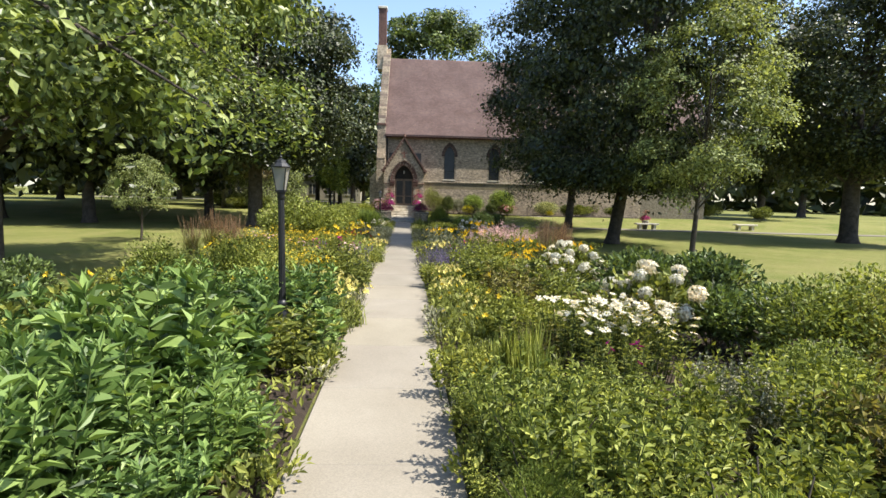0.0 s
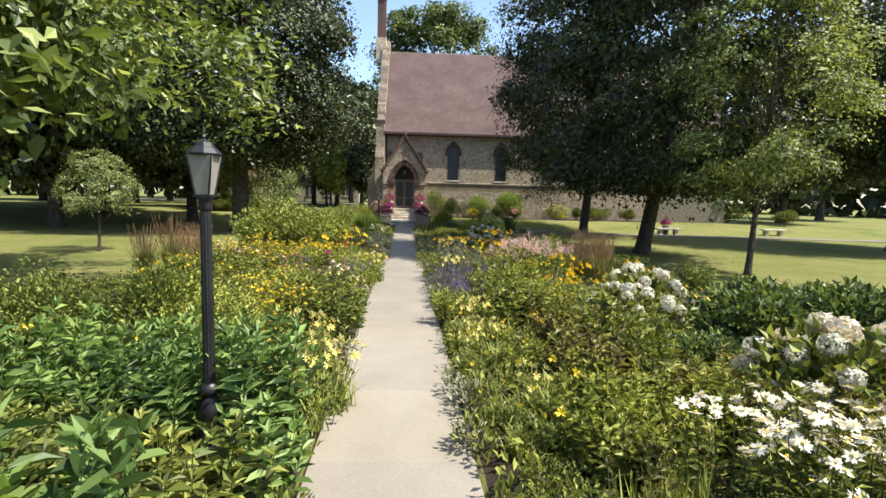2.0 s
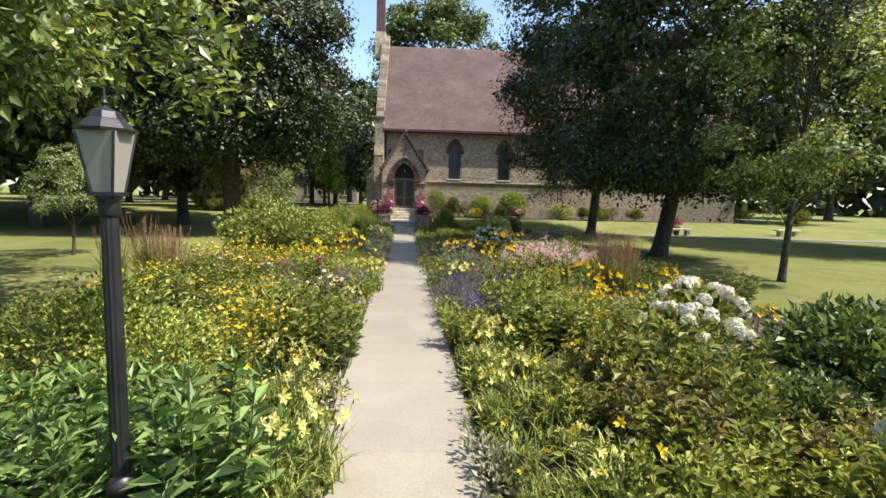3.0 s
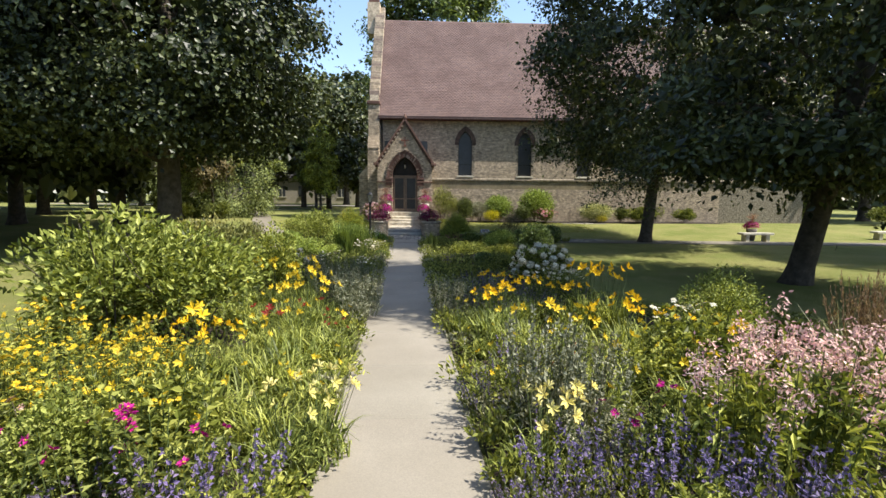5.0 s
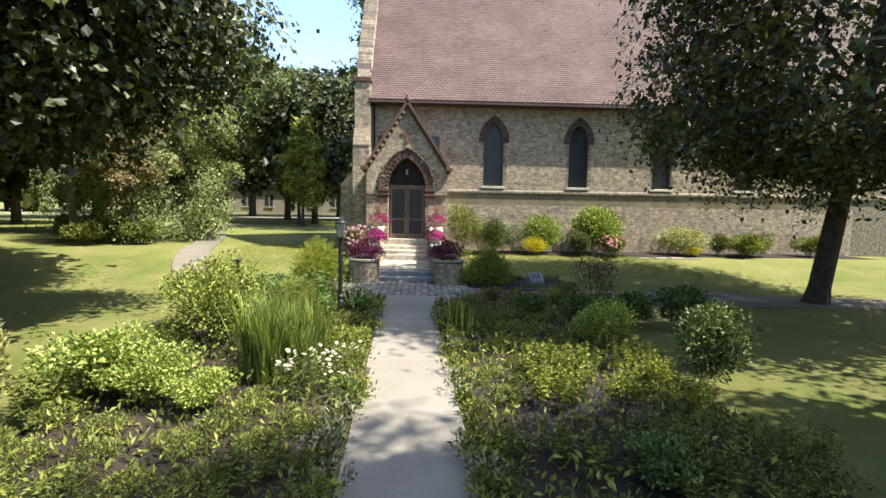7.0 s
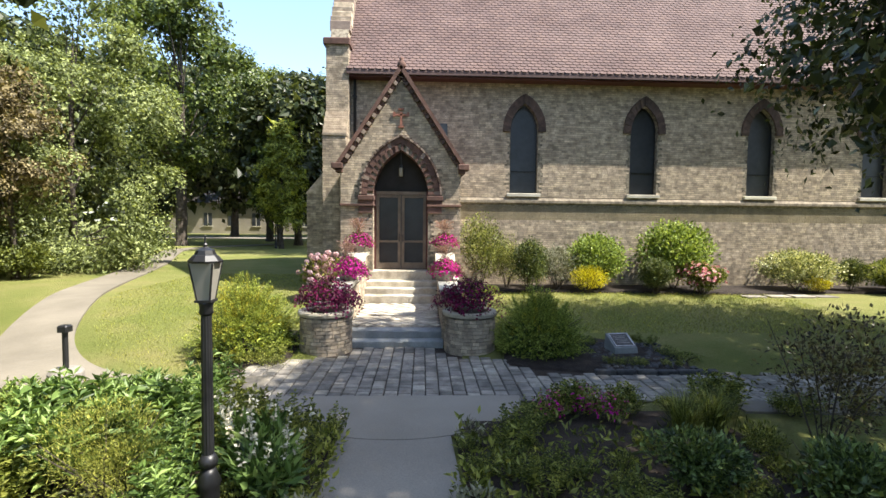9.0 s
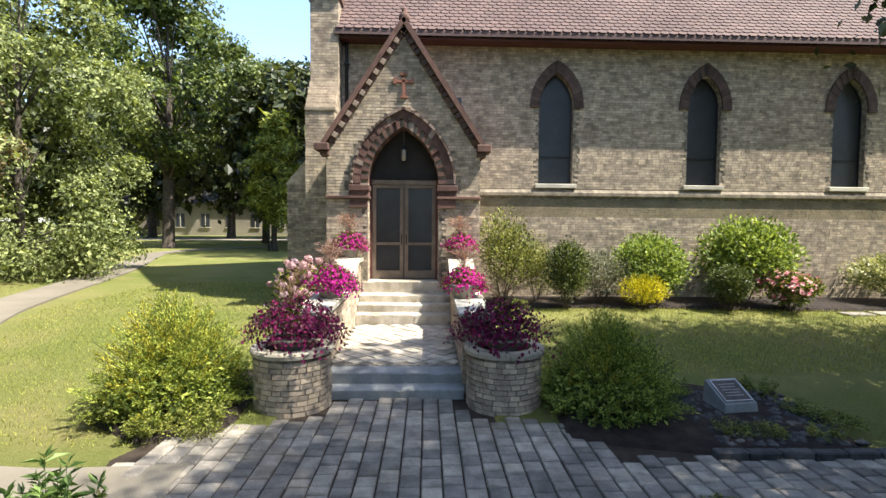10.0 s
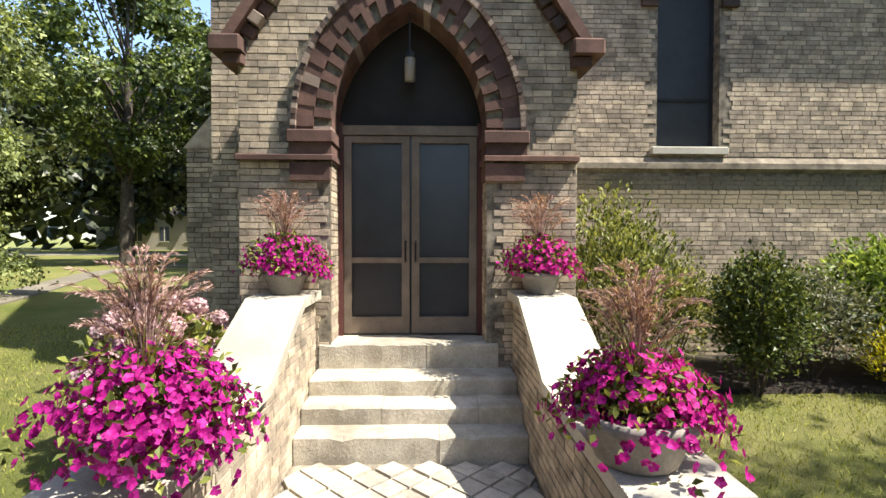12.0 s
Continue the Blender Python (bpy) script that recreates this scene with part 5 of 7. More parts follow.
def petunia(fm, leafm, w, h, n_fl, trail=0.35, tuft=LEAF_OLIVE, feather=STRAW, n_pl=80):
    """A mound that spills over its pot, with a tuft of feathery grass above."""
    def make():
        p, d = lumpy(900 + 4 * n_fl, w, h, 9, 0.4, 0.0)
        i = 900 + outermost(p[900:], n_fl, w, h)
        q, qd = p[i] + d[i] * 0.02, d[i]
        p, d = p[:900], d[:900]
        p[:, 2] -= trail * h * (np.hypot(p[:, 0], p[:, 1]) / (w / 2)) ** 2
        v, f = leaves(p, d + rng.normal(size=p.shape) * 0.7, 0.055, 0.034, 0.25)
        q[:, 2] -= trail * h * (np.hypot(q[:, 0], q[:, 1]) / (w / 2)) ** 2
        fv, ff = petals(q, qd + rng.normal(size=q.shape) * 0.35, 5, 0.025, 0.5, 0.18)
        out = [("foliage", raw_mesh("foliage", v, f, leafm), ""), ("bloom", raw_mesh("bloom", fv, ff, fm), "")]
        if n_pl:
            bv, bf, _ = blades(90, 0.6, 0.008, 0.6, 0.45, foot=0.04)
            bv[:, 2] += h * 0.25
            out.append(("grass", raw_mesh("grass", bv, bf, tuft), "fine grass tuft"))
            a = rng.uniform(0, 6.28, n_pl)
            r = rng.uniform(0.05, 0.33, n_pl)
            tall = h * 0.3 + rng.uniform(0.42, 0.72, n_pl) - r * 0.3
            ax = np.stack([np.cos(a), np.sin(a), 0 * a], -1)

            def arc(s):
                return ax[:, None] * (r[:, None] * (0.25 * s + 0.75 * s ** 2.6))[..., None] + np.array((0, 0, 1.0)) * (0.1 + tall[:, None] * (1.25 * s - 0.33 * s ** 4))[..., None]
            sp = np.linspace(0, 1, 8)[None].repeat(n_pl, 0)
            line = arc(sp)
            stems = stalks(line[:, :-1].reshape(-1, 3), line[:, 1:].reshape(-1, 3), 0.0016)
            s = 1 - 0.36 * rng.random((n_pl, 44))
            pp = arc(s).reshape(-1, 3)
            along = (arc(s + 0.02) - arc(s)).reshape(-1, 3)
            gv, gf = leaves(pp, unit(along) + rng.normal(size=pp.shape) * 0.32, 0.034, 0.0055, 0.2)
            out.append(("plume", raw_mesh("plume", *join([(gv, gf), stems]), feather), "feathery plumes"))
        return out
    return make


def cleome(n=16, h=1.05, w=0.8):
    """Tall stems with small leaves, each topped by a loose open head of narrow petals."""
    def make():
        a = rng.uniform(0, 6.28, n)
        r = w / 2 * np.sqrt(rng.random(n))
        p1 = np.stack([r * np.cos(a) * 1.15, r * np.sin(a) * 1.15, h * rng.uniform(0.75, 1.1, n)], -1)
        p0 = p1 * (0.6, 0.6, 0)
        s = rng.uniform(0.15, 0.85, (n, 26))
        q = (p0[:, None] + (p1 - p0)[:, None] * s[..., None]).reshape(-1, 3)
        lv = leaves(q, rng.normal(size=q.shape) + (0, 0, 0.3), 0.11, 0.035, 0.3, 0.2)
        c = p1.repeat(30, 0) + rng.normal(size=(n * 30, 3)) * (0.035, 0.035, 0.05)
        fl = leaves(c, rng.normal(size=c.shape) + (0, 0, 0.3), 0.04, 0.018, 0.2)
        return [("foliage", raw_mesh("foliage", *lv, LEAF_BRIGHT), ""), ("stem", raw_mesh("stem", *stalks(p0, p1, 0.005), STEM), ""), ("bloom", raw_mesh("bloom", *fl, P_PINK), "")]
    return make


def juniper(mat, tips, w, h, gold, sprays=560, per=72):
    """A spreading mound of feathery sprays that rise outwards; the upper ones tipped with gold."""
    def make():
        a = rng.uniform(0, 6.28, sprays)
        e = np.arcsin(rng.random(sprays) ** 0.8)
        d = np.stack([np.cos(a) * np.cos(e), np.sin(a) * np.cos(e), np.sin(e)], -1)
        R = rng.uniform(0.72, 1.1, sprays)[:, None]
        end = d * R * (w / 2, w / 2, h * 1.1) * np.stack([1 - 0.4 * d[:, 2], 1 - 0.4 * d[:, 2], 1 + 0 * d[:, 2]], -1) + (0, 0, 0.06)
        start = end * (0.62, 0.62, 0.66)
        s = rng.random((sprays, per)) ** 0.7
        p = start[:, None] + (end - start)[:, None] * s[..., None] + rng.normal(size=(sprays, per, 3)) * 0.06 * (1.15 - s[..., None])
        p[..., 2] = np.abs(p[..., 2]) + 0.02
        dirs = (end - start).repeat(per, 0) / 0.6 + rng.normal(size=(sprays * per, 3)) * 0.35 + (0, 0, 0.25)
        up = (rng.random(sprays) < gold * np.clip(1.6 * d[:, 2] + 0.2, 0, 1.6)).repeat(per)
        P = p.reshape(-1, 3)
        out = []
        for pick, m, nm in ((~up, mat, "foliage"), (up, tips, "golden_tip")):
            if pick.sum() > 3:
                k = int(pick.sum())
                out.append((nm, raw_mesh(nm, *leaves(P[pick], dirs[pick], 0.05 * rng.uniform(0.6, 1.2, k), 0.013, 0.2), m), ""))
        q = unit(rng.normal(size=(4000, 3))) * rng.uniform(0.5, 0.74, (4000, 1)) * (w / 2, w / 2, h)
        q[:, 2] = np.abs(q[:, 2]) * 0.9
        out.append(("inner_foliage", raw_mesh("inner_foliage", *leaves(q, rng.normal(size=q.shape), 0.1, 0.05, 0.2), mat), ""))
        return out + [("branch", twigs(w, h, 9).mesh("branch", TWIG), "")]
    return make


BEDP = "plants in the borders"
proto("lily_yellow", "yellow daylily clump with arching strap leaves", "daylily", BEDP, daylily(P_YELLOW, 110, 5))
proto("lily_pale", "pale lemon daylily clump in flower", "daylily", BEDP, daylily(P_PALE, 100, 10, 0.6))
proto("lily_orange", "golden orange daylily clump in full flower", "daylily", BEDP, daylily(P_ORANGE, 110, 6, 0.75))
proto("lily_red", "dark red daylily clump with few flowers", "daylily", BEDP, daylily(P_RED, 100, 4, 0.62))
proto("strap", "green strap-leaved clump without flowers", "perennial", BEDP, daylily(P_YELLOW, 130, 2, 0.62))
proto("bigleaf", "tall leafy perennial with broad light-green leaves", "leafy plant", BEDP, leafy_stems(LEAF_BIG, 19, 1.0, 0.255, 0.37, 8, 0.95))
proto("fresh", "leafy plant with long fresh green leaves", "leafy plant", BEDP, leafy_stems(LEAF_BIG, 24, 0.85, 0.19, 0.3, 10, 0.8))
proto("midleaf", "bushy green perennial with pointed leaves", "perennial", BEDP, leafy_stems(LEAF, 28, 0.74, 0.15, 0.42, 8, 0.85))
proto("smallleaf", "bushy perennial with many small green leaves", "perennial", BEDP, leafy_stems(LEAF_BRIGHT, 46, 0.66, 0.085, 0.38, 11, 0.85))
proto("feathery", "soft mound of very fine feathery green leaves", "feathery plant", BEDP, shrub(LEAF_REED, 5200, 0.95, 0.72, 0.045, 0.13, 12, 0.9))
proto("limeleaf", "low bushy perennial with yellow-green leaves", "bushy plant", BEDP, leafy_stems(LEAF_LIME, 36, 0.62, 0.11, 0.45, 9, 0.85))
proto("bronze", "bushy perennial with bronze-tinged green leaves", "bronze plant", BEDP, leafy_stems(LEAF_RED, 36, 0.65, 0.12, 0.42, 9, 0.9))
proto("daisy", "white daisy clump in full flower", "daisy", BEDP, leafy_stems(LEAF, 40, 0.75, 0.08, 0.28, 6, 0.8, (P_WHITE, 11, 0.048, 0.2, 0.0, 0.75)))
proto("rudbeckia", "yellow coneflower covered in small daisy blooms", "coneflower", BEDP, leafy_stems(LEAF_LIME, 44, 0.7, 0.07, 0.35, 7, 0.8, (P_YELLOW, 8, 0.028, 0.3, 0.0, 1.0)))
proto("cone_pink", "pink coneflower clump on thin stems", "coneflower", BEDP, leafy_stems(LEAF, 26, 0.75, 0.09, 0.4, 7, 0.6, (P_PINK, 9, 0.045, 0.24, -0.15, 0.5)))
proto("beebalm", "bee balm with shaggy crimson flowers", "bee balm", BEDP, leafy_stems(LEAF, 26, 0.75, 0.09, 0.4, 7, 0.6, (P_MAGENTA, 12, 0.04, 0.2, 0.4, 0.35)))
proto("salvia", "violet salvia with upright flower spikes", "salvia", BEDP, spikes(LEAF, P_VIOLET, 16, 0.66, 0.75))
proto("silver", "silvery mound with pale upright spikes", "artemisia", BEDP, spikes(LEAF_GREY, LEAF_GREY, 40, 0.75, 0.7, 0.06, 0.024))
proto("catmint", "soft grey-violet catmint mound in flower", "catmint", BEDP, spikes(LEAF_GREY, P_DUSK, 36, 0.45, 0.85, 0.05, 0.018))
proto("astilbe", "tall perennial with loose pale pink flower heads", "spider flower", BEDP, cleome())
proto("phlox", "low shaded perennial with crimson-pink blooms", "phlox", BEDP, shrub(LEAF, 700, 0.8, 0.6, 0.07, 0.4, 9, 0.6, (P_MAGENTA, 110, 0.03, 5)))
proto("fern", "feathery bright green mound of fine leaves", "feathery plant", BEDP, shrub(LEAF_LIME, 4200, 1.3, 1.1, 0.05, 0.16, 9, 0.5))
proto("fennel", "feathery mound of fine green leaves", "feathery plant", BEDP, grass(LEAF, 520, 0.85, 0.006, 0.7, 0.45))
proto("shrub_plum", "tall open shrub with dark purplish leaves", "shrub", "shrubs", shrub(leaf_mat("smoky_leaf", (0.03, 0.026, 0.02), (0.055, 0.052, 0.03), (0.1, 0.1, 0.05), 0.25), 2200, 1.6, 2.1, 0.06, 0.5, 24, 0.3))
proto("hosta", "leafy clump with slender white flower spikes", "plantain lily", BEDP, spikes(LEAF_BIG, P_WHITE, 9, 0.85, 0.8, 0.17, 0.03, 14, 0.4))
proto("shade", "low perennial with dull green pointed leaves", "low plant", BEDP, leafy_stems(LEAF, 32, 0.5, 0.1, 0.36, 8, 0.9))
proto("ground", "low mat of small green leaves", "ground cover", BEDP, shrub(LEAF, 650, 0.8, 0.32, 0.05, 0.55, 9, 0.8))
proto("redgrass", "upright ornamental grass with reddish plumes", "ornamental grass", BEDP, grass(LEAF_OLIVE, 260, 0.95, 0.008, 0.6, 0.3, REED, 95))
proto("iris", "stiff upright green sword leaves", "iris", BEDP, grass(LEAF_BLADE, 90, 0.8, 0.028, 0.22, 0.15))
proto("reed", "tall fresh green grass clump", "ornamental grass", BEDP, grass(LEAF_REED, 300, 1.35, 0.018, 0.34, 0.22))
proto("hydrangea", "hydrangea bush with large white flower heads", "hydrangea", "white hydrangeas", hydrangea(P_WHITE, 26, 1.35, 1.22, 0.1))
proto("hydr_pink", "hydrangea bush with pale pink flower heads", "hydrangea", "", hydrangea(P_BLUSH, 80, 1.3, 1.15, 0.075, 0.09))
proto("shrub_light", "loose shrub with light-green leaves", "shrub", "shrubs", shrub(LEAF_BRIGHT, 4600, 2.0, 1.65, 0.08, 0.55, 24, 0.1))
proto("shrub_tall", "tall loose shrub with light-green leaves", "shrub", "shrubs", shrub(LEAF_BRIGHT, 4200, 1.7, 2.1, 0.085, 0.6, 24, 0.2))
proto("shrub_shade", "upright shrub with dull green leaves", "shrub", "shrubs", shrub(LEAF_DARK, 3000, 1.5, 1.7, 0.085, 0.6, 18, 0.2))
proto("shrub_lime", "rounded shrub with yellow-green leaves", "shrub", "shrubs", shrub(LEAF_VIB, 3200, 1.8, 1.2, 0.08, 0.6, 20, 0.1))
proto("shrub_round", "rounded shrub with small mid-green leaves", "shrub", "shrubs", shrub(LEAF_BRIGHT, 4200, 1.9, 1.55, 0.06, 0.6, 22, 0.3))
proto("shrub_mid", "dense rounded mid-green shrub", "shrub", "shrubs", shrub(LEAF, 3000, 2.0, 1.5, 0.115, 0.55, 14))
proto("shrub_dark", "dense spreading dark-green shrub", "shrub", "shrubs", shrub(LEAF_DARK, 3000, 2.2, 1.3, 0.12, 0.55, 12))
proto("shrub_olive", "airy upright olive-green shrub", "shrub", "shrubs", shrub(LEAF_OLIVE, 3400, 1.6, 1.9, 0.09, 0.48, 16, 0.8))
proto("shrub_airy", "airy upright shrub with small yellow-green leaves", "shrub", "shrubs", shrub(LEAF_AIRY, 5200, 1.7, 2.05, 0.06, 0.55, 22, 0.7))
proto("shrub_grey", "rounded shrub with greyish-green leaves", "shrub", "shrubs", shrub(LEAF_GREY, 3600, 1.35, 1.3, 0.06, 0.5, 9))
proto("clipped", "clipped dark boxwood dome", "boxwood", "clipped shrubs", shrub(LEAF_CLIP, 7000, 1.0, 1.4, 0.05, 0.7, 40, 0.2))
proto("viburnum", "rounded bright-green shrub with large leaves", "shrub", "shrubs", shrub(LEAF_VIB, 6500, 2.0, 1.75, 0.095, 0.65, 34, 0.2))
proto("gold", "bright golden-yellow dwarf evergreen", "shrub", "", shrub(LEAF_GOLD, 3800, 1.1, 0.78, 0.06, 0.3, 9, 0.8))
proto("rose", "rose bush with pink and white blooms", "rose bush", "", shrub(LEAF, 2200, 1.4, 1.0, 0.08, 0.6, 12, 0.4, (P_ROSE, 190, 0.05, 5)))
proto("variegated", "broad shrub with cream-edged leaves", "shrub", "", shrub(LEAF_VARI, 6500, 2.4, 1.3, 0.085, 0.6, 34, 0.2))
proto("juniper", "spreading evergreen with golden tips", "juniper", "evergreens by the steps", juniper(LEAF_JUND, LEAF_JUN, 2.4, 1.45, 0.2))
proto("juniper_dark", "spreading dark-green evergreen with few golden tips", "juniper", "evergreens by the steps", juniper(LEAF_JUND, LEAF_JUN, 2.4, 1.3, 0.06))
proto("petunia", "mound of magenta petunias and feathery grass in a pot", "petunias", "potted petunias", petunia(P_MAGENTA, LEAF, 1.06, 0.5, 1200, 0.48))
proto("petunia_small", "magenta petunias with a pinkish grass tuft", "petunias", "potted petunias", petunia(P_MAGENTA, LEAF, 0.98, 0.48, 800, 0.4))
proto("petunia_dark", "deep plum petunias among dark purple leaves", "petunias", "planter petunias", petunia(P_PLUM, LEAF_PURPLE, 1.5, 0.62, 900, 0.5, LEAF, REED, 26))

# ---- planting along the path ----
def edge(side, y, d):
    """A place d metres outside the path's edge."""
    return path_x(y) + side * (PATH_HALF + d)


ZONES = [
    # from y, to y, side, nearest, furthest from the path, plants, number
    (-44.6, -39.4, -1, 0.15, 6.2, ("bigleaf", "bigleaf", "bigleaf", "fresh", "bigleaf"), 74),
    (-39.6, -36.8, -1, 0.12, 5.6, ("fresh", "midleaf", "strap", "fresh", "bigleaf", "midleaf"), 36),
    (-36.8, -33.0, -1, 0.12, 1.7, ("strap", "midleaf", "lily_pale", "limeleaf", "strap", "rudbeckia"), 24),
    (-36.8, -33.0, -1, 1.7, 4.4, ("strap", "limeleaf", "midleaf"), 12),
    (-33.4, -31.0, -1, 0.12, 1.6, ("catmint", "lily_pale", "limeleaf", "cone_pink", "limeleaf", "salvia"), 17),
    (-33.4, -31.2, -1, 1.5, 4.2, ("rudbeckia", "limeleaf", "lily_yellow", "strap"), 14),
    (-31.2, -28.6, -1, 0.12, 1.5, ("strap", "catmint", "limeleaf", "silver", "strap"), 13),
    (-31.4, -28.2, -1, 1.4, 4.2, ("rudbeckia", "rudbeckia", "limeleaf", "cone_pink", "rudbeckia"), 26),
    (-28.8, -25.0, -1, 0.12, 2.6, ("strap", "lily_yellow", "strap", "lily_red", "strap", "strap"), 27),
    (-25.0, -17.6, -1, 0.12, 3.4, ("ground", "shade", "catmint", "ground", "daisy", "shade", "silver"), 52),
    (-17.6, -13.2, -1, 0.12, 1.3, ("ground", "limeleaf", "ground", "daisy", "ground"), 18),
    (-13.4, -10.6, -1, 0.12, 1.2, ("shade", "ground", "shade"), 10),
    (-13.4, -10.8, -1, 1.3, 4.2, ("bigleaf", "limeleaf", "fresh", "limeleaf"), 15),
    (-44.6, -40.4, 1, 0.12, 1.5, ("ground", "feathery", "smallleaf", "limeleaf", "smallleaf"), 22),
    (-44.6, -40.2, 1, 1.3, 3.2, ("limeleaf", "smallleaf", "feathery", "bronze", "smallleaf"), 24),
    (-44.6, -40.0, 1, 3.0, 6.4, ("limeleaf", "bronze", "smallleaf", "fresh", "bronze", "limeleaf", "smallleaf"), 50),
    (-40.4, -36.0, 1, 0.12, 1.2, ("strap", "limeleaf", "ground", "iris", "strap"), 20),
    (-39.0, -35.2, 1, 1.0, 2.6, ("bronze", "midleaf", "bronze", "limeleaf"), 19),
    (-36.4, -33.2, 1, 0.12, 2.2, ("limeleaf", "lily_pale", "strap", "limeleaf", "strap", "midleaf"), 20),
    (-33.6, -30.4, 1, 0.12, 2.8, ("catmint", "salvia", "limeleaf", "catmint", "limeleaf"), 27),
    (-34.0, -31.2, 1, 2.2, 4.2, ("lily_yellow", "limeleaf", "strap", "lily_orange"), 15),
    (-30.6, -28.6, 1, 0.12, 1.2, ("catmint", "ground", "silver", "salvia"), 12),
    (-29.6, -27.4, 1, 0.9, 3.2, ("strap", "strap", "strap", "lily_yellow"), 18),
    (-28.6, -25.2, 1, 0.12, 2.8, ("lily_orange", "strap", "strap", "strap", "limeleaf"), 24),
    (-25.2, -17.0, 1, 0.12, 3.2, ("catmint", "shade", "ground", "shade", "catmint", "ground"), 58),
    (-17.2, -13.4, 1, 0.12, 3.0, ("ground", "ground", "limeleaf", "ground"), 30),
    (-13.4, -10.9, 1, 0.12, 3.8, ("shade", "ground", "shade", "ground"), 32),
]
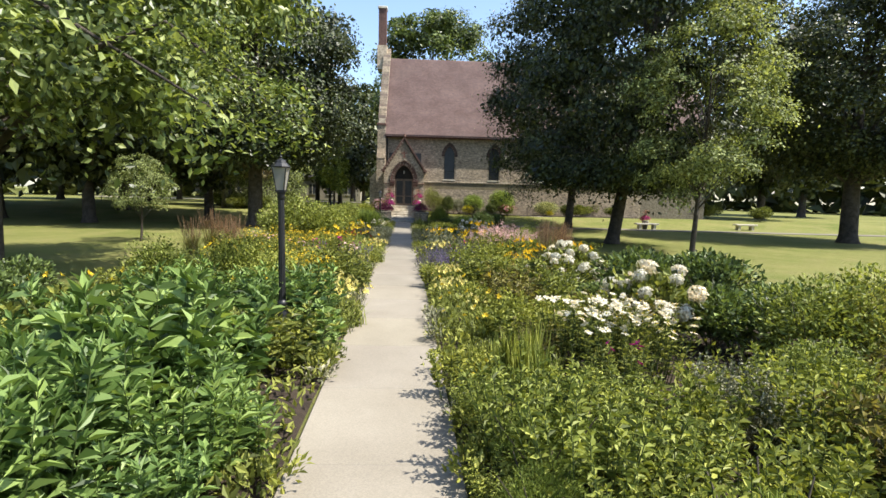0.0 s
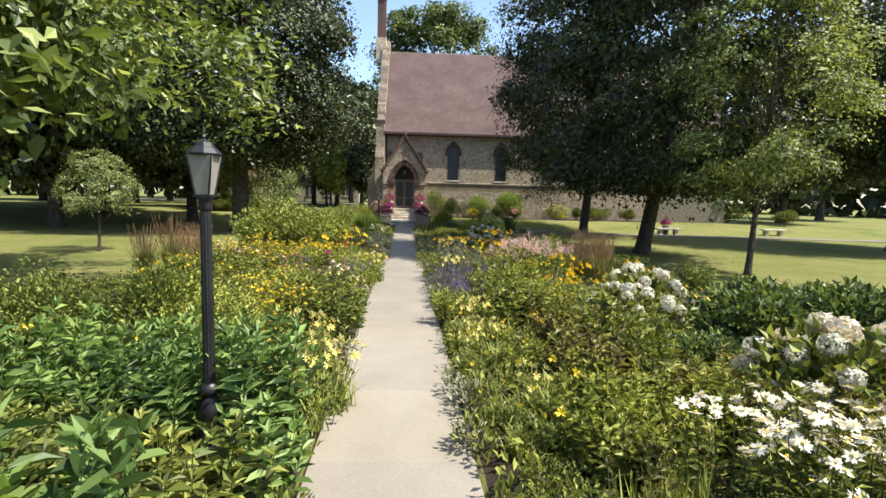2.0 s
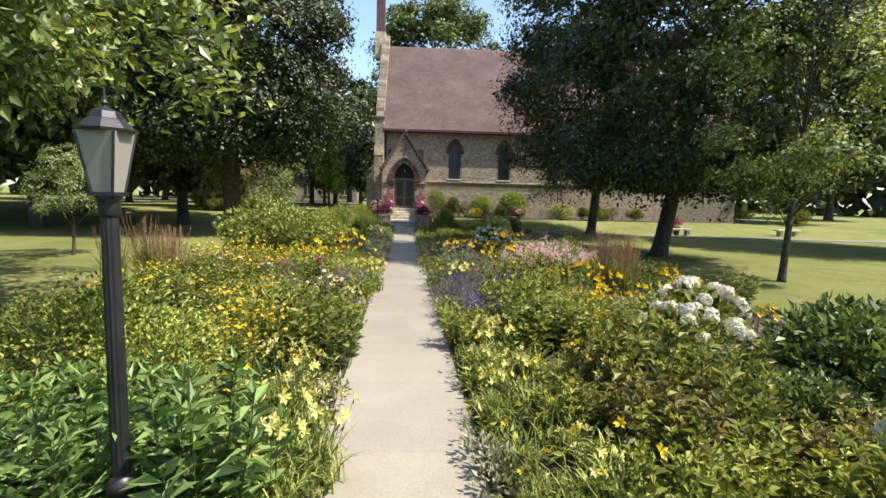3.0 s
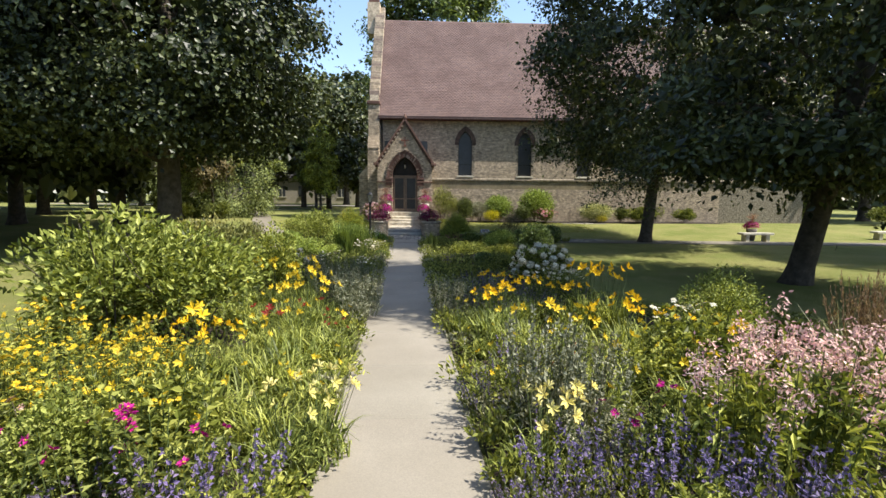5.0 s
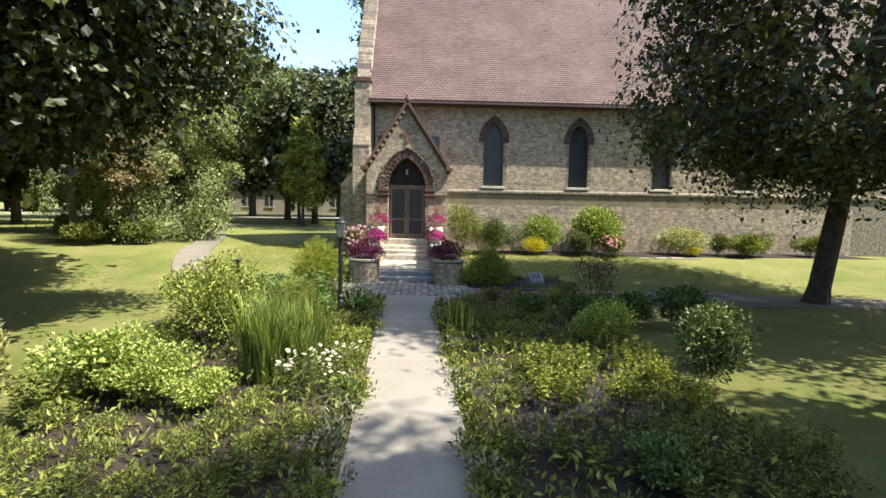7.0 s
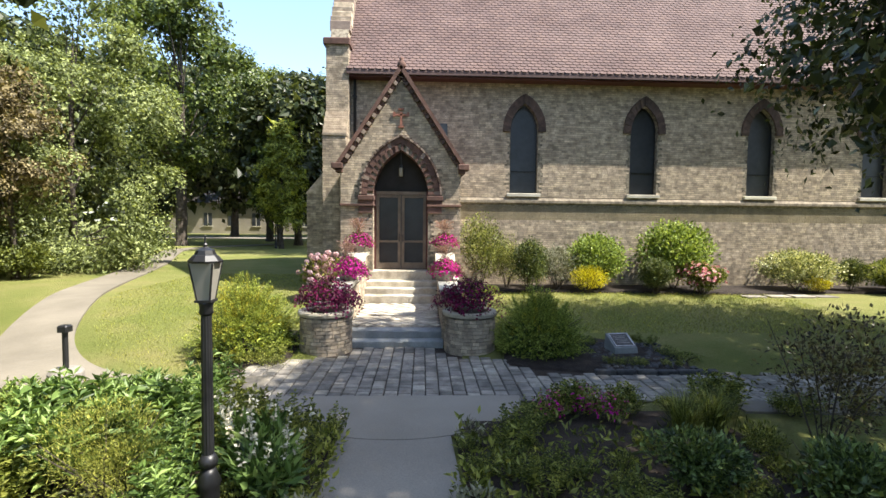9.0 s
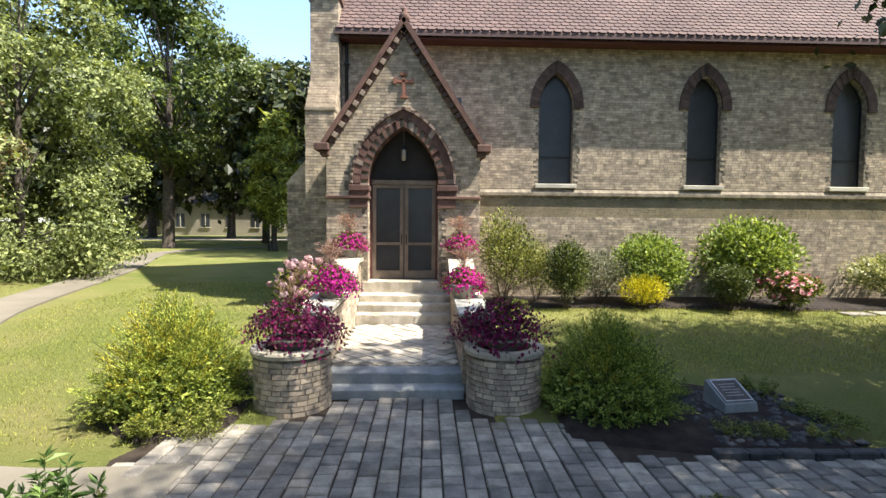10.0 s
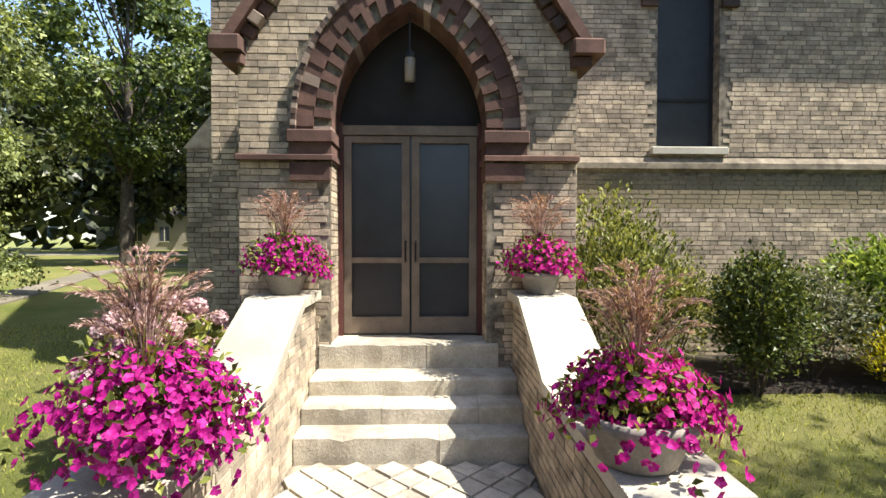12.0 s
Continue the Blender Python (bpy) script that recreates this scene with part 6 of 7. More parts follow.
SPOTS = (
    ("hydrangea", ((3.2, -34.5, 1.0), (2.75, -35.0, 0.8), (3.4, -37.9, 0.98), (2.2, -21.7, 0.85), (2.7, -21.4, 0.85), (-3.8, -21.3, 0.78), (-4.3, -21.0, 0.75))),
    ("shrub_dark", ((3.2, -36.4, 0.6), (4.3, -37.9, 0.75), (5.2, -37.9, 0.85), (4.3, -35.6, 0.95), (5.4, -35.8, 1.0), (2.6, -12.4, 0.62), (3.7, -12.6, 0.7), (1.6, -11.9, 0.5), (4.7, -13.0, 0.8), (1.3, -19.0, 0.42), (-5.9, -37.8, 0.75), (-6.6, -36.4, 0.8), (-1.9, -16.9, 0.3))),
    ("daisy", ((1.95, -38.9, 1.0), (2.2, -39.2, 1.05), (2.5, -39.3, 1.05), (2.8, -39.2, 1.0), (2.4, -38.8, 1.05), (2.7, -38.7, 1.0), (2.0, -23.9, 0.9), (2.4, -24.1, 0.9), (3.0, -27.2, 1.0), (-2.9, -20.5, 0.8), (-1.95, -21.1, 0.7))),
    ("redgrass", ((4.2, -28.5, 1.15), (4.7, -28.9, 1.15), (-6.0, -29.2, 1.15), (-6.5, -29.0, 1.2), (-5.6, -29.5, 1.1), (4.4, -29.5, 1.1), (4.0, -29.2, 1.15), (-6.9, -29.5, 1.1), (4.8, -28.2, 1.0))),
    ("astilbe", ((1.75, -30.2, 0.95), (2.1, -30.3, 1.0), (2.5, -30.0, 1.05), (2.3, -29.7, 1.0), (2.85, -30.3, 1.0), (3.2, -29.9, 1.0), (2.7, -29.5, 0.95))),
    ("iris", ((1.2, -39.6, 0.95), (1.35, -39.9, 0.9), (-0.16, -13.2, 0.95), (-0.05, -13.5, 0.85), (1.05, -39.3, 0.9))),
    ("beebalm", ((2.15, -39.95, 0.85), (-2.05, -30.45, 1.0), (-2.5, -30.5, 1.0), (1.2, -29.95, 0.9), (-2.9, -30.9, 0.95))),
    ("reed", ((-3.05, -16.3, 1.0), (-3.35, -16.0, 1.05), (-2.75, -16.0, 1.0), (-2.6, -15.6, 0.95), (-3.0, -15.5, 1.0), (-3.3, -15.2, 0.95), (-2.55, -16.3, 0.85))),
    ("shrub_light", ((-4.6, -26.8, 1.25), (-3.7, -26.6, 1.15), (4.9, -38.9, 0.85), (6.0, -38.5, 0.95), (3.9, -40.3, 0.6), (-5.4, -12.8, 0.9), (-5.2, -25.9, 0.95))),
    ("shrub_tall", ((-3.3, -23.9, 0.85), (-2.9, -30.3, 0.5))),
    ("shrub_round", ((-3.4, -35.6, 1.0), (-2.6, -36.0, 0.8), (-4.4, -35.8, 0.9), (-4.65, -14.5, 1.25), (3.6, -26.9, 0.8), (4.1, -26.2, 0.8))),
    ("shrub_shade", ((3.3, -16.3, 0.92), (3.9, -15.6, 0.8))),
    ("viburnum", ((2.35, -14.3, 0.5), (2.75, -14.0, 0.52))),
    ("hosta", ((-2.55, -11.6, 1.0), (-2.35, -12.0, 0.9), (-2.75, -11.2, 0.9))),
    ("shrub_airy", ((5.4, -39.3, 0.7), (6.7, -38.9, 0.75))),
    ("shrub_plum", ((3.3, -11.4, 0.92),)),
    ("shrub_olive", ((-5.8, -18.0, 0.85), (-4.6, -22.9, 1.0), (-5.5, -21.9, 1.05), (-6.3, -21.4, 1.0))),
    ("shrub_lime", ((-4.7, -10.5, 0.45), (-5.1, -16.7, 0.95), (-4.4, -16.9, 0.75), (-3.65, -17.2, 0.55), (-5.3, -10.9, 0.7))),
    ("shrub_mid", ((-3.35, -32.4, 0.62), (-2.7, -32.7, 0.45), (-7.0, -20.4, 0.7), (6.4, -34.3, 0.8))),
    ("lily_pale", ((-1.2, -37.3, 0.95), (-1.0, -36.9, 0.85), (-1.35, -36.8, 0.9), (-1.5, -29.85, 1.0), (-1.3, -29.5, 0.95), (0.45, -29.9, 0.95), (0.7, -29.6, 0.95), (0.85, -37.3, 0.75), (0.55, -34.6, 0.85), (0.75, -34.2, 0.85))),
    ("strap", ((1.1, -37.4, 1.0), (1.35, -37.0, 1.0), (1.45, -28.6, 1.2), (1.75, -28.2, 1.2), (1.2, -28.2, 1.1), (-2.0, -27.8, 1.15), (-1.7, -27.2, 1.1))),
    ("lily_orange", ((2.3, -33.0, 1.0), (2.65, -32.7, 1.0), (2.45, -33.4, 1.0), (1.95, -27.6, 1.05), (2.3, -27.2, 1.05), (2.6, -27.6, 1.0), (0.5, -26.6, 1.05), (0.75, -26.2, 1.05), (0.75, -24.6, 1.0), (1.1, -24.4, 0.95), (-3.0, -28.0, 1.05), (-2.7, -28.2, 1.0), (3.1, -28.2, 1.0))),
    ("lily_yellow", ((-2.9, -28.3, 1.1), (-2.4, -26.2, 1.05), (-2.1, -25.9, 1.0), (-2.65, -25.7, 1.0), (-3.1, -24.6, 1.1), (-2.7, -24.4, 1.1), (-3.5, -24.7, 1.1), (-2.45, -24.7, 1.0))),
    ("salvia", ((-1.6, -30.4, 1.0), (-1.85, -30.6, 1.0), (1.35, -30.4, 1.05), (0.85, -30.4, 1.0), (1.6, -30.7, 1.0), (1.1, -30.8, 1.0), (-1.5, -32.8, 0.9), (1.5, -31.7, 0.9), (0.55, -28.2, 0.9), (1.9, -31.0, 0.95))),
    ("silver", ((2.75, -40.7, 0.8), (4.6, -40.6, 0.75), (-1.32, -42.0, 0.35), (-1.3, -42.4, 0.35), (-1.6, -25.4, 1.05), (-1.45, -25.0, 1.0), (-1.75, -24.8, 1.0), (-0.05, -25.2, 0.95), (-0.02, -24.6, 0.95), (-2.0, -24.2, 1.0), (-2.3, -24.15, 0.95), (-1.55, -24.1, 0.95), (0.3, -24.2, 0.8), (2.8, -40.6, 0.9), (3.0, -40.9, 0.9))),
    ("lily_red", ((-2.3, -27.3, 1.0), (-1.9, -26.6, 0.95), (1.9, -36.5, 0.8), (0.9, -28.7, 0.8))),
    ("phlox", ((0.75, -10.15, 0.7), (1.1, -10.1, 0.75), (1.45, -10.3, 0.65))),
    ("fern", ((-3.75, -12.0, 0.88), (-3.45, -12.1, 0.7))),
    ("fresh", ((-4.6, -11.7, 0.8), (-3.3, -11.75, 0.75), (-4.9, -12.2, 0.8), (-3.1, -12.4, 0.7))),
    ("feathery", ((1.0, -41.35, 1.0), (1.3, -41.2, 0.85), (0.85, -41.8, 0.8))),
    ("fennel", ((2.2, -10.6, 0.8), (2.6, -10.5, 0.9))),
)
ROOM = {"shrub_round": 0.8, "shrub_plum": 0.6, "astilbe": 0.35, "silver": 0.35, "fern": 0.7, "daisy": 0.35, "strap": 0.35, "lily_orange": 0.35, "shrub_light": 0.85, "shrub_lime": 0.75, "shrub_mid": 0.85, "shrub_dark": 0.9, "shrub_olive": 0.7, "shrub_tall": 0.75, "shrub_shade": 0.7, "hydrangea": 0.75, "reed": 0.5, "redgrass": 0.5}
TAKEN = [(x, y, ROOM.get(kind, 0.3) * s) for kind, spots in SPOTS for x, y, s in spots] + [(-1.9, -38.3, 0.55), (-2.75, -12.7, 0.5), (-3.5, -12.9, 0.75)]
for y0, y1, side, d0, d1, kinds, count in ZONES:
    # Plants keep about even distances and stand in drifts of one kind.
    seeds = [(random.uniform(y0, y1), random.uniform(d0, d1), k) for k in kinds]
    spots = []
    for i in range(count):
        best, far = None, 0.0
        for _ in range(9):
            y, d = random.uniform(y0, y1), random.uniform(d0, d1)
            x = edge(side, y, d)
            if any(math.hypot(x - a, y - b) < r for a, b, r in TAKEN):
                continue
            gap = min([math.dist((y, d), s) for s in spots] or [9])
            if gap > far:
                best, far = (y, d), gap
        if best and far > 0.24:
            spots.append(best)
    for y, d in spots:
        kind = min(seeds, key=lambda q: math.dist((y, d), q[:2]) * random.uniform(0.75, 1.25))[2]
        low = (0.72 if d < d0 + 0.35 and d0 < 0.5 else 1.0) * (0.72 if y > -13.2 and side > 0 else 1.0)
        put(kind, edge(side, y, d), y, low * random.uniform(0.78, 1.1) * (0.8 if y > -25 else 1.0), tall=random.uniform(0.8, 1.3) if y < -25 else 1.0)

# Low edging that spills over the path's rim, and a carpet of young leaves between the plants.
for side in (-1, 1):
    for mat, share, label in ((LEAF_LIME, 0.35, "yellow-green edging plants along the path"), (LEAF, 0.4, "low green edging plants along the path"), (LEAF_GREY, 0.25, "silvery edging plants along the path")):
        lot = []
        for i in range(int(125 * share)):
            y = random.uniform(-47, -10.6)
            w = random.uniform(0.3, 0.6)
            v, f = shrub_foliage(85, w, w * 0.6, 0.075, 0.45, 5, 0.7)
            lot.append((v + (edge(side, y, random.uniform(-0.02, 0.22)), y, 0.02), f))
        tagged(new("edging", raw_mesh("edging", *join(lot), mat)), label, "edging plants", "", "stuff")
    n = 22000
    yy = rng.uniform(-47, -10.6, n)
    dd = 0.05 + 5.2 * rng.random(n) ** 1.3
    px = np.array([edge(side, y, d) for y, d in zip(yy, dd)])
    ok = np.array([bed_edge_left(y) + 0.3 < x < bed_edge_right(y) - 0.3 for x, y in zip(px, yy)])
    P = np.stack([px, yy, 0.03 + 0.3 * rng.random(n) ** 2], -1)[ok]
    tagged(new("undergrowth", raw_mesh("undergrowth", *leaves(P, rng.normal(size=P.shape) * 0.8 + (0, 0, 0.7), 0.11, 0.045, 0.3), LEAF)), "mixed young leaves between the border plants", "undergrowth", "", "stuff")

# Tufts along the outer rims, where the lawn meets the soil.
for rim, label in ((bed_edge_left, "grassy tufts along the outer rim of the border"), (bed_edge_right, "rough grass tufts between border and lawn")):
    lot = []
    for i in range(150):
        y = random.uniform(-46, -10.2)
        w = random.uniform(0.25, 0.5)
        v, f = shrub_foliage(70, w, w * 0.5, 0.08, 0.2, 5, 1.2)
        lot.append((v + (rim(y) + random.uniform(-0.12, 0.12), y, -0.01), f))
    tagged(new("edging", raw_mesh("edging", *join(lot), LEAF)), label, "edging plants", "", "stuff")

for kind, spots in SPOTS:
    for x, y, s in spots:
        put(kind, x, y, s)
# Low plants that hide the outer rim of the borders.
for i in range(46):
    y = -43.5 + 0.72 * i + random.uniform(-0.2, 0.2)
    put(random.choice(("ground", "shade", "midleaf", "ground") if y < -25 else ("ground", "shade")), bed_edge_right(y) - random.uniform(0.0, 0.5), y, random.uniform(0.6, 0.9))
    put(random.choice(("ground", "shade", "midleaf", "limeleaf")), bed_edge_left(y) + random.uniform(0.0, 0.5), y, random.uniform(0.6, 0.9))

# ---- planting at the church ----
for kind, x, y, s, tall in (
    ("shrub_airy", 0.8, -1.15, 1.12, 1.1), ("shrub_airy", 1.7, -0.85, 1.0, 1.0), ("clipped", 2.2, -1.8, 1.1, 1.05), ("shrub_airy", 2.75, -0.7, 0.7, 1.05), ("ground", 1.0, -2.1, 0.8, 0.9),
    ("shrub_grey", 3.2, -1.3, 1.1, 1.0), ("viburnum", 4.5, -1.1, 1.02, 1.05), ("gold", 3.95, -1.95, 1.05, 1.0), ("clipped", 5.95, -2.05, 1.15, 0.75),
    ("viburnum", 7.0, -1.0, 1.15, 1.1), ("rose", 7.35, -2.1, 1.25, 0.95), ("variegated", 11.0, -1.1, 1.12, 1.0), ("gold", 11.2, -1.8, 0.8, 0.9),
    ("clipped", 12.6, -1.3, 0.9, 0.9), ("shrub_mid", 14.2, -1.2, 0.9, 1.0), ("shrub_mid", 17.0, -1.2, 0.9, 1.0), ("hydr_pink", -3.6, -2.95, 1.12, 1.0),
    ("ground", 0.75, -2.5, 0.8, 1.0), ("limeleaf", 0.5, -3.2, 0.6, 0.8), ("limeleaf", -3.4, -5.0, 0.6, 0.8), ("shade", -4.9, -4.6, 0.7, 1.0),
    ("juniper", -4.35, -6.75, 0.92, 0.84), ("juniper_dark", 1.3, -6.85, 0.9, 0.86), ("shade", 2.5, -7.7, 0.5, 0.5), ("shade", 3.5, -7.8, 0.5, 0.5), ("ground", 2.9, -7.75, 0.6, 0.7), ("shade", 2.3, -6.6, 0.55, 0.6), ("shade", 3.7, -7.2, 0.5, 0.6), ("ground", 3.3, -6.4, 0.6, 0.7), ("limeleaf", -3.7, -7.45, 0.55, 0.7), ("limeleaf", -4.2, -7.7, 0.5, 0.7), ("midleaf", -4.8, -7.4, 0.5, 0.7), ("ground", -3.6, -7.7, 0.7, 0.8), ("ground", -3.9, -7.6, 0.7, 0.9), ("ground", 3.9, -7.5, 0.8, 0.7), ("shade", 3.6, -6.5, 0.6, 0.6),
):
    put(kind, x, y, s, tall=tall)
# Low plants that close the borders round the apron.
for i in range(16):
    put(("shade", "ground", "midleaf")[i % 3], random.uniform(0.75, 6.5), random.uniform(-10.1, -9.75), random.uniform(0.45, 0.65))
for i in range(9):
    put(("fresh", "midleaf", "fresh")[i % 3], random.uniform(-5.4, -3.4), random.uniform(-10.7, -9.9), random.uniform(0.55, 0.8))
for x, y in ((-3.2, -10.3), (-2.95, -10.7), (-2.7, -11.0), (0.2, -10.6), (0.5, -10.3), (0.05, -11.0)):
    put("midleaf" if x < -1 else "shade", x, y, 0.6)


def pot(x, y, z, r, h):
    p = thing("flower_pot", "weathered grey round flower pot", "flower pot", "flower pots", Matrix.Translation((x, y, z)))
    part("bowl", Geo().lathe([(r * 0.62, 0), (r * 0.7, 0.02), (r * 0.92, h * 0.75), (r * 1.02, h * 0.8), (r * 1.04, h), (r * 0.93, h), (r * 0.9, h * 0.86), (0.02, h * 0.85)], 22), CLAY, p, "", True)
    part("soil", Geo().lathe([(r * 0.9, h * 0.86), (0.01, h * 0.9)], 16), SOIL, p)


for x, y, z, r, h, kind, s in ((-2.7, -4.86, 1.203, 0.27, 0.24, "petunia", 1.0), (-0.46, -4.86, 1.203, 0.27, 0.24, "petunia", 1.0), (-2.78, -2.42, 1.707, 0.2, 0.2, "petunia_small", 1.0), (-0.36, -2.42, 1.707, 0.2, 0.2, "petunia_small", 1.0)):
    pot(x, y, z, r, h)
    put(kind, x, y, s, z + h * (0.45 if kind == "petunia" else 0.7))
for x in (-2.87, -0.03):
    pot(x, -6.62, 0.78, 0.33, 0.16)
    put("petunia_dark", x, -6.64, 1.0, 0.9)
# ---- trees ----
def tiles(P, N, L, W, hang=0.25):
    """Leaves that face N, folded along the midrib, each turned at random in its own plane."""
    n = len(P)
    N = unit(N)
    D = unit(np.cross(N, rng.normal(size=(n, 3))) - np.array((0, 0, hang)))
    side = unit(np.cross(D, N))
    L, W = np.broadcast_to(L, n)[:, None], np.broadcast_to(W, n)[:, None]
    mid = P + D * L * 0.42 + N * 0.12 * W
    v = np.stack([P, mid - side * W * 0.5, P + D * L, mid + side * W * 0.5], 1).reshape(-1, 3)
    i = np.arange(n)[:, None] * 4
    return v, np.concatenate([i + (0, 1, 2), i + (0, 2, 3)])


def tree_mesh(h, w, low, trunk_r, lobes, sprays, per, leaf, mat, lean=(0, 0), lobe_r=0.13, bark=BARK, cone=0.0, ratio=0.6, limbs=16, flat=0.6, extra=(), core=50, base=1.0, deep=1.0):
    """Trunk with limbs that reach into the crown; the crown is a heap of lobes, each of many sprays of leaves over a dark core."""
    g = Geo()
    top = h * 0.8

    def axis(z):
        s = z / h
        return Vector((lean[0] * s + 0.15 * math.sin(3 * s), lean[1] * s + 0.12 * math.sin(4 * s + 1), z))
    zs = [-0.1, 0.15, 0.5, low * 0.6, low, low + (top - low) * 0.35, low + (top - low) * 0.7, top]
    g.tube([axis(z) for z in zs], [trunk_r * k for k in (1.55, 1.25, 1.05, 0.95, 0.85, 0.6, 0.35, 0.1)], 12)
    R = w * lobe_r * rng.uniform(0.7, 1.3, lobes)
    c = unit(rng.normal(size=(lobes, 3)))
    r = rng.uniform(0.3, 1.0, lobes) ** 0.4
    zc = (np.maximum(c[:, 2] * r, -base) + base) / (1 + base)
    squeeze = np.sqrt(np.clip(1 - cone * zc, 0.04, 1))
    reach = np.maximum(w / 2 - R * 0.9, 0.2)
    zlo, zhi = low + R * flat * 0.7, h - R * flat
    C = np.stack([c[:, 0] * r * reach * squeeze, c[:, 1] * r * reach * squeeze * deep, zlo + zc * (zhi - zlo)], -1)
    C += np.stack([lean[0] * C[:, 2] / h, lean[1] * C[:, 2] / h, 0 * r], -1)
    for i in range(min(limbs, lobes)):
        e = Vector(C[i])
        z0 = min(max(low * 0.8, e.z * random.uniform(0.45, 0.75)), top * 0.95)
        s = axis(z0)
        m = s.lerp(e, 0.5) + UP * random.uniform(-0.2, 0.5)
        k = trunk_r * random.uniform(0.18, 0.34) * (1 - 0.5 * z0 / h)
        g.tube([s, s.lerp(m, 0.6), m, m.lerp(e, 0.6), e], [k, k * 0.8, k * 0.6, k * 0.4, k * 0.15], 6)
    out = unit(C - np.array((lean[0] * 0.5, lean[1] * 0.5, low + (h - low) * 0.4)))
    d = unit(rng.normal(size=(lobes, sprays, 3)) + 0.75 * out[:, None] + (0, 0, 0.3))
    S = (C[:, None] + d * (R[:, None] * rng.uniform(0.55, 1.12, (lobes, sprays)))[..., None] * (1, 1, flat)).reshape(-1, 3)
    N = unit(d + (0, 0, 0.55)).reshape(-1, 3)
    size = (R[:, None] * rng.uniform(0.3, 0.55, (lobes, sprays))).reshape(-1)
    k = np.full(len(S), 1.0)
    for c0, c1, m in extra:
        t = rng.random((m, 1))
        S = np.concatenate([S, np.array(c0) * (1 - t) + np.array(c1) * t + rng.normal(size=(m, 3)) * 0.36])
        N = np.concatenate([N, unit(rng.normal(size=(m, 3)) * 0.4 + (0, 0, 1))])
        size, k = np.concatenate([size, np.full(m, 0.34)]), np.concatenate([k, np.full(m, 0.56)])
        g.tube([axis(low * 0.95), Vector(c0).lerp(axis(low), 0.4) + UP * 0.5, Vector(c0), Vector(c1)], [trunk_r * 0.4, trunk_r * 0.3, trunk_r * 0.16, 0.012], 6)
    q = rng.normal(size=(len(S), per, 3)) * 0.62
    q -= N[:, None] * (q * N[:, None]).sum(-1, keepdims=True) * 0.62
    pts = (S[:, None] + q * size[:, None, None]).reshape(-1, 3)
    n = len(pts)
    L = leaf * rng.uniform(0.6, 1.3, n) * k.repeat(per)
    parts = [tiles(pts, N.repeat(per, 0) + rng.normal(size=(n, 3)) * 0.42, L, L * ratio)]
    if core:
        # Larger leaves inside the lobes close the crown.
        inner = (C[:, None] + rng.normal(size=(lobes, core, 3)) * (R * 0.4)[:, None, None] * (1, 1, flat)).reshape(-1, 3)
        parts.append(tiles(inner, rng.normal(size=inner.shape), leaf * 2.0 * rng.uniform(0.7, 1.3, len(inner)), leaf * 1.4))
    return g.mesh("trunk", bark, True), raw_mesh("crown", *join(parts), mat)


TREES = {}


def tree(kind, x, y, label, scale=1.0, turn=None, category="tree"):
    trunk, crown = TREES[kind]
    ob = thing("tree", label, category, "trees", Matrix.LocRotScale((x, y, ground_z(x, y) - 0.02), Euler((0, 0, random.uniform(0, 6.28) if turn is None else turn)), (scale,) * 3))
    part("trunk", trunk, None, ob)
    part("crown", crown, None, ob)
    return ob


TREES["oak"] = tree_mesh(12.5, 14.0, 2.9, 0.2, 84, 11, 42, 0.2, LEAF_OAK, (0, 0), 0.125, ratio=0.5, limbs=26, flat=0.45, core=45, extra=(((4.6, -6.2, 4.6), (7.5, -6.2, 2.9), 30), ((5.0, -2.0, 5.0), (7.5, -2.6, 3.15), 60)))
TREES["maple"] = tree_mesh(16.5, 14.3, 4.1, 0.42, 150, 13, 46, 0.17, LEAF_TREE, (0, 0), 0.11, ratio=0.75, limbs=30, core=70, base=0.6, deep=0.85)
TREES["dark"] = tree_mesh(21.0, 14.2, 3.8, 0.27, 230, 10, 36, 0.17, LEAF_TREE, (0.0, -3.4), 0.112, cone=0.25, ratio=0.55, limbs=24, flat=0.42, core=60, base=0.55, deep=1.05, extra=(((0.3, 0.8, 5.2), (1.6, 2.6, 2.5), 60), ((0.0, 0.6, 5.4), (-1.6, 2.4, 3.0), 50)))
TREES["dark_lean"] = tree_mesh(23.0, 11.4, 3.0, 0.29, 200, 10, 38, 0.17, LEAF_TREE, (0.9, -4.9), 0.12, cone=0.15, ratio=0.55, limbs=28, flat=0.42, core=60, base=0.5, deep=0.88, extra=(((-2.6, 0.2, 4.6), (-4.7, 0.9, 2.2), 60),))
TREES["sapling"] = tree_mesh(5.8, 4.6, 1.7, 0.075, 34, 8, 36, 0.1, LEAF_SILV, (0, 0), 0.14, limbs=18, core=10)
TREES["silver"] = tree_mesh(9.6, 6.2, 1.9, 0.09, 60, 9, 36, 0.12, LEAF_SILV, (0, 0), 0.12, limbs=30, cone=0.2, flat=0.5, core=8)
TREES["copper"] = tree_mesh(8.4, 5.0, 1.6, 0.12, 50, 8, 36, 0.12, LEAF_COPPER, (0, 0), 0.14, limbs=14, cone=0.3, core=40)
TREES["far"] = tree_mesh(18, 15, 2.8, 0.38, 84, 9, 11, 0.6, LEAF_TREE, (0, 0), 0.13, ratio=0.7, limbs=14, core=16)
TREES["far_bright"] = tree_mesh(21, 14.5, 6.2, 0.42, 84, 10, 32, 0.28, LEAF_MAPLE, (0, 0), 0.11, ratio=0.65, limbs=34, core=34)
TREES["conifer"] = tree_mesh(13, 6, 1.4, 0.2, 60, 9, 20, 0.4, LEAF_PINE, (0, 0), 0.15, cone=0.98, ratio=0.3, limbs=16, core=20)
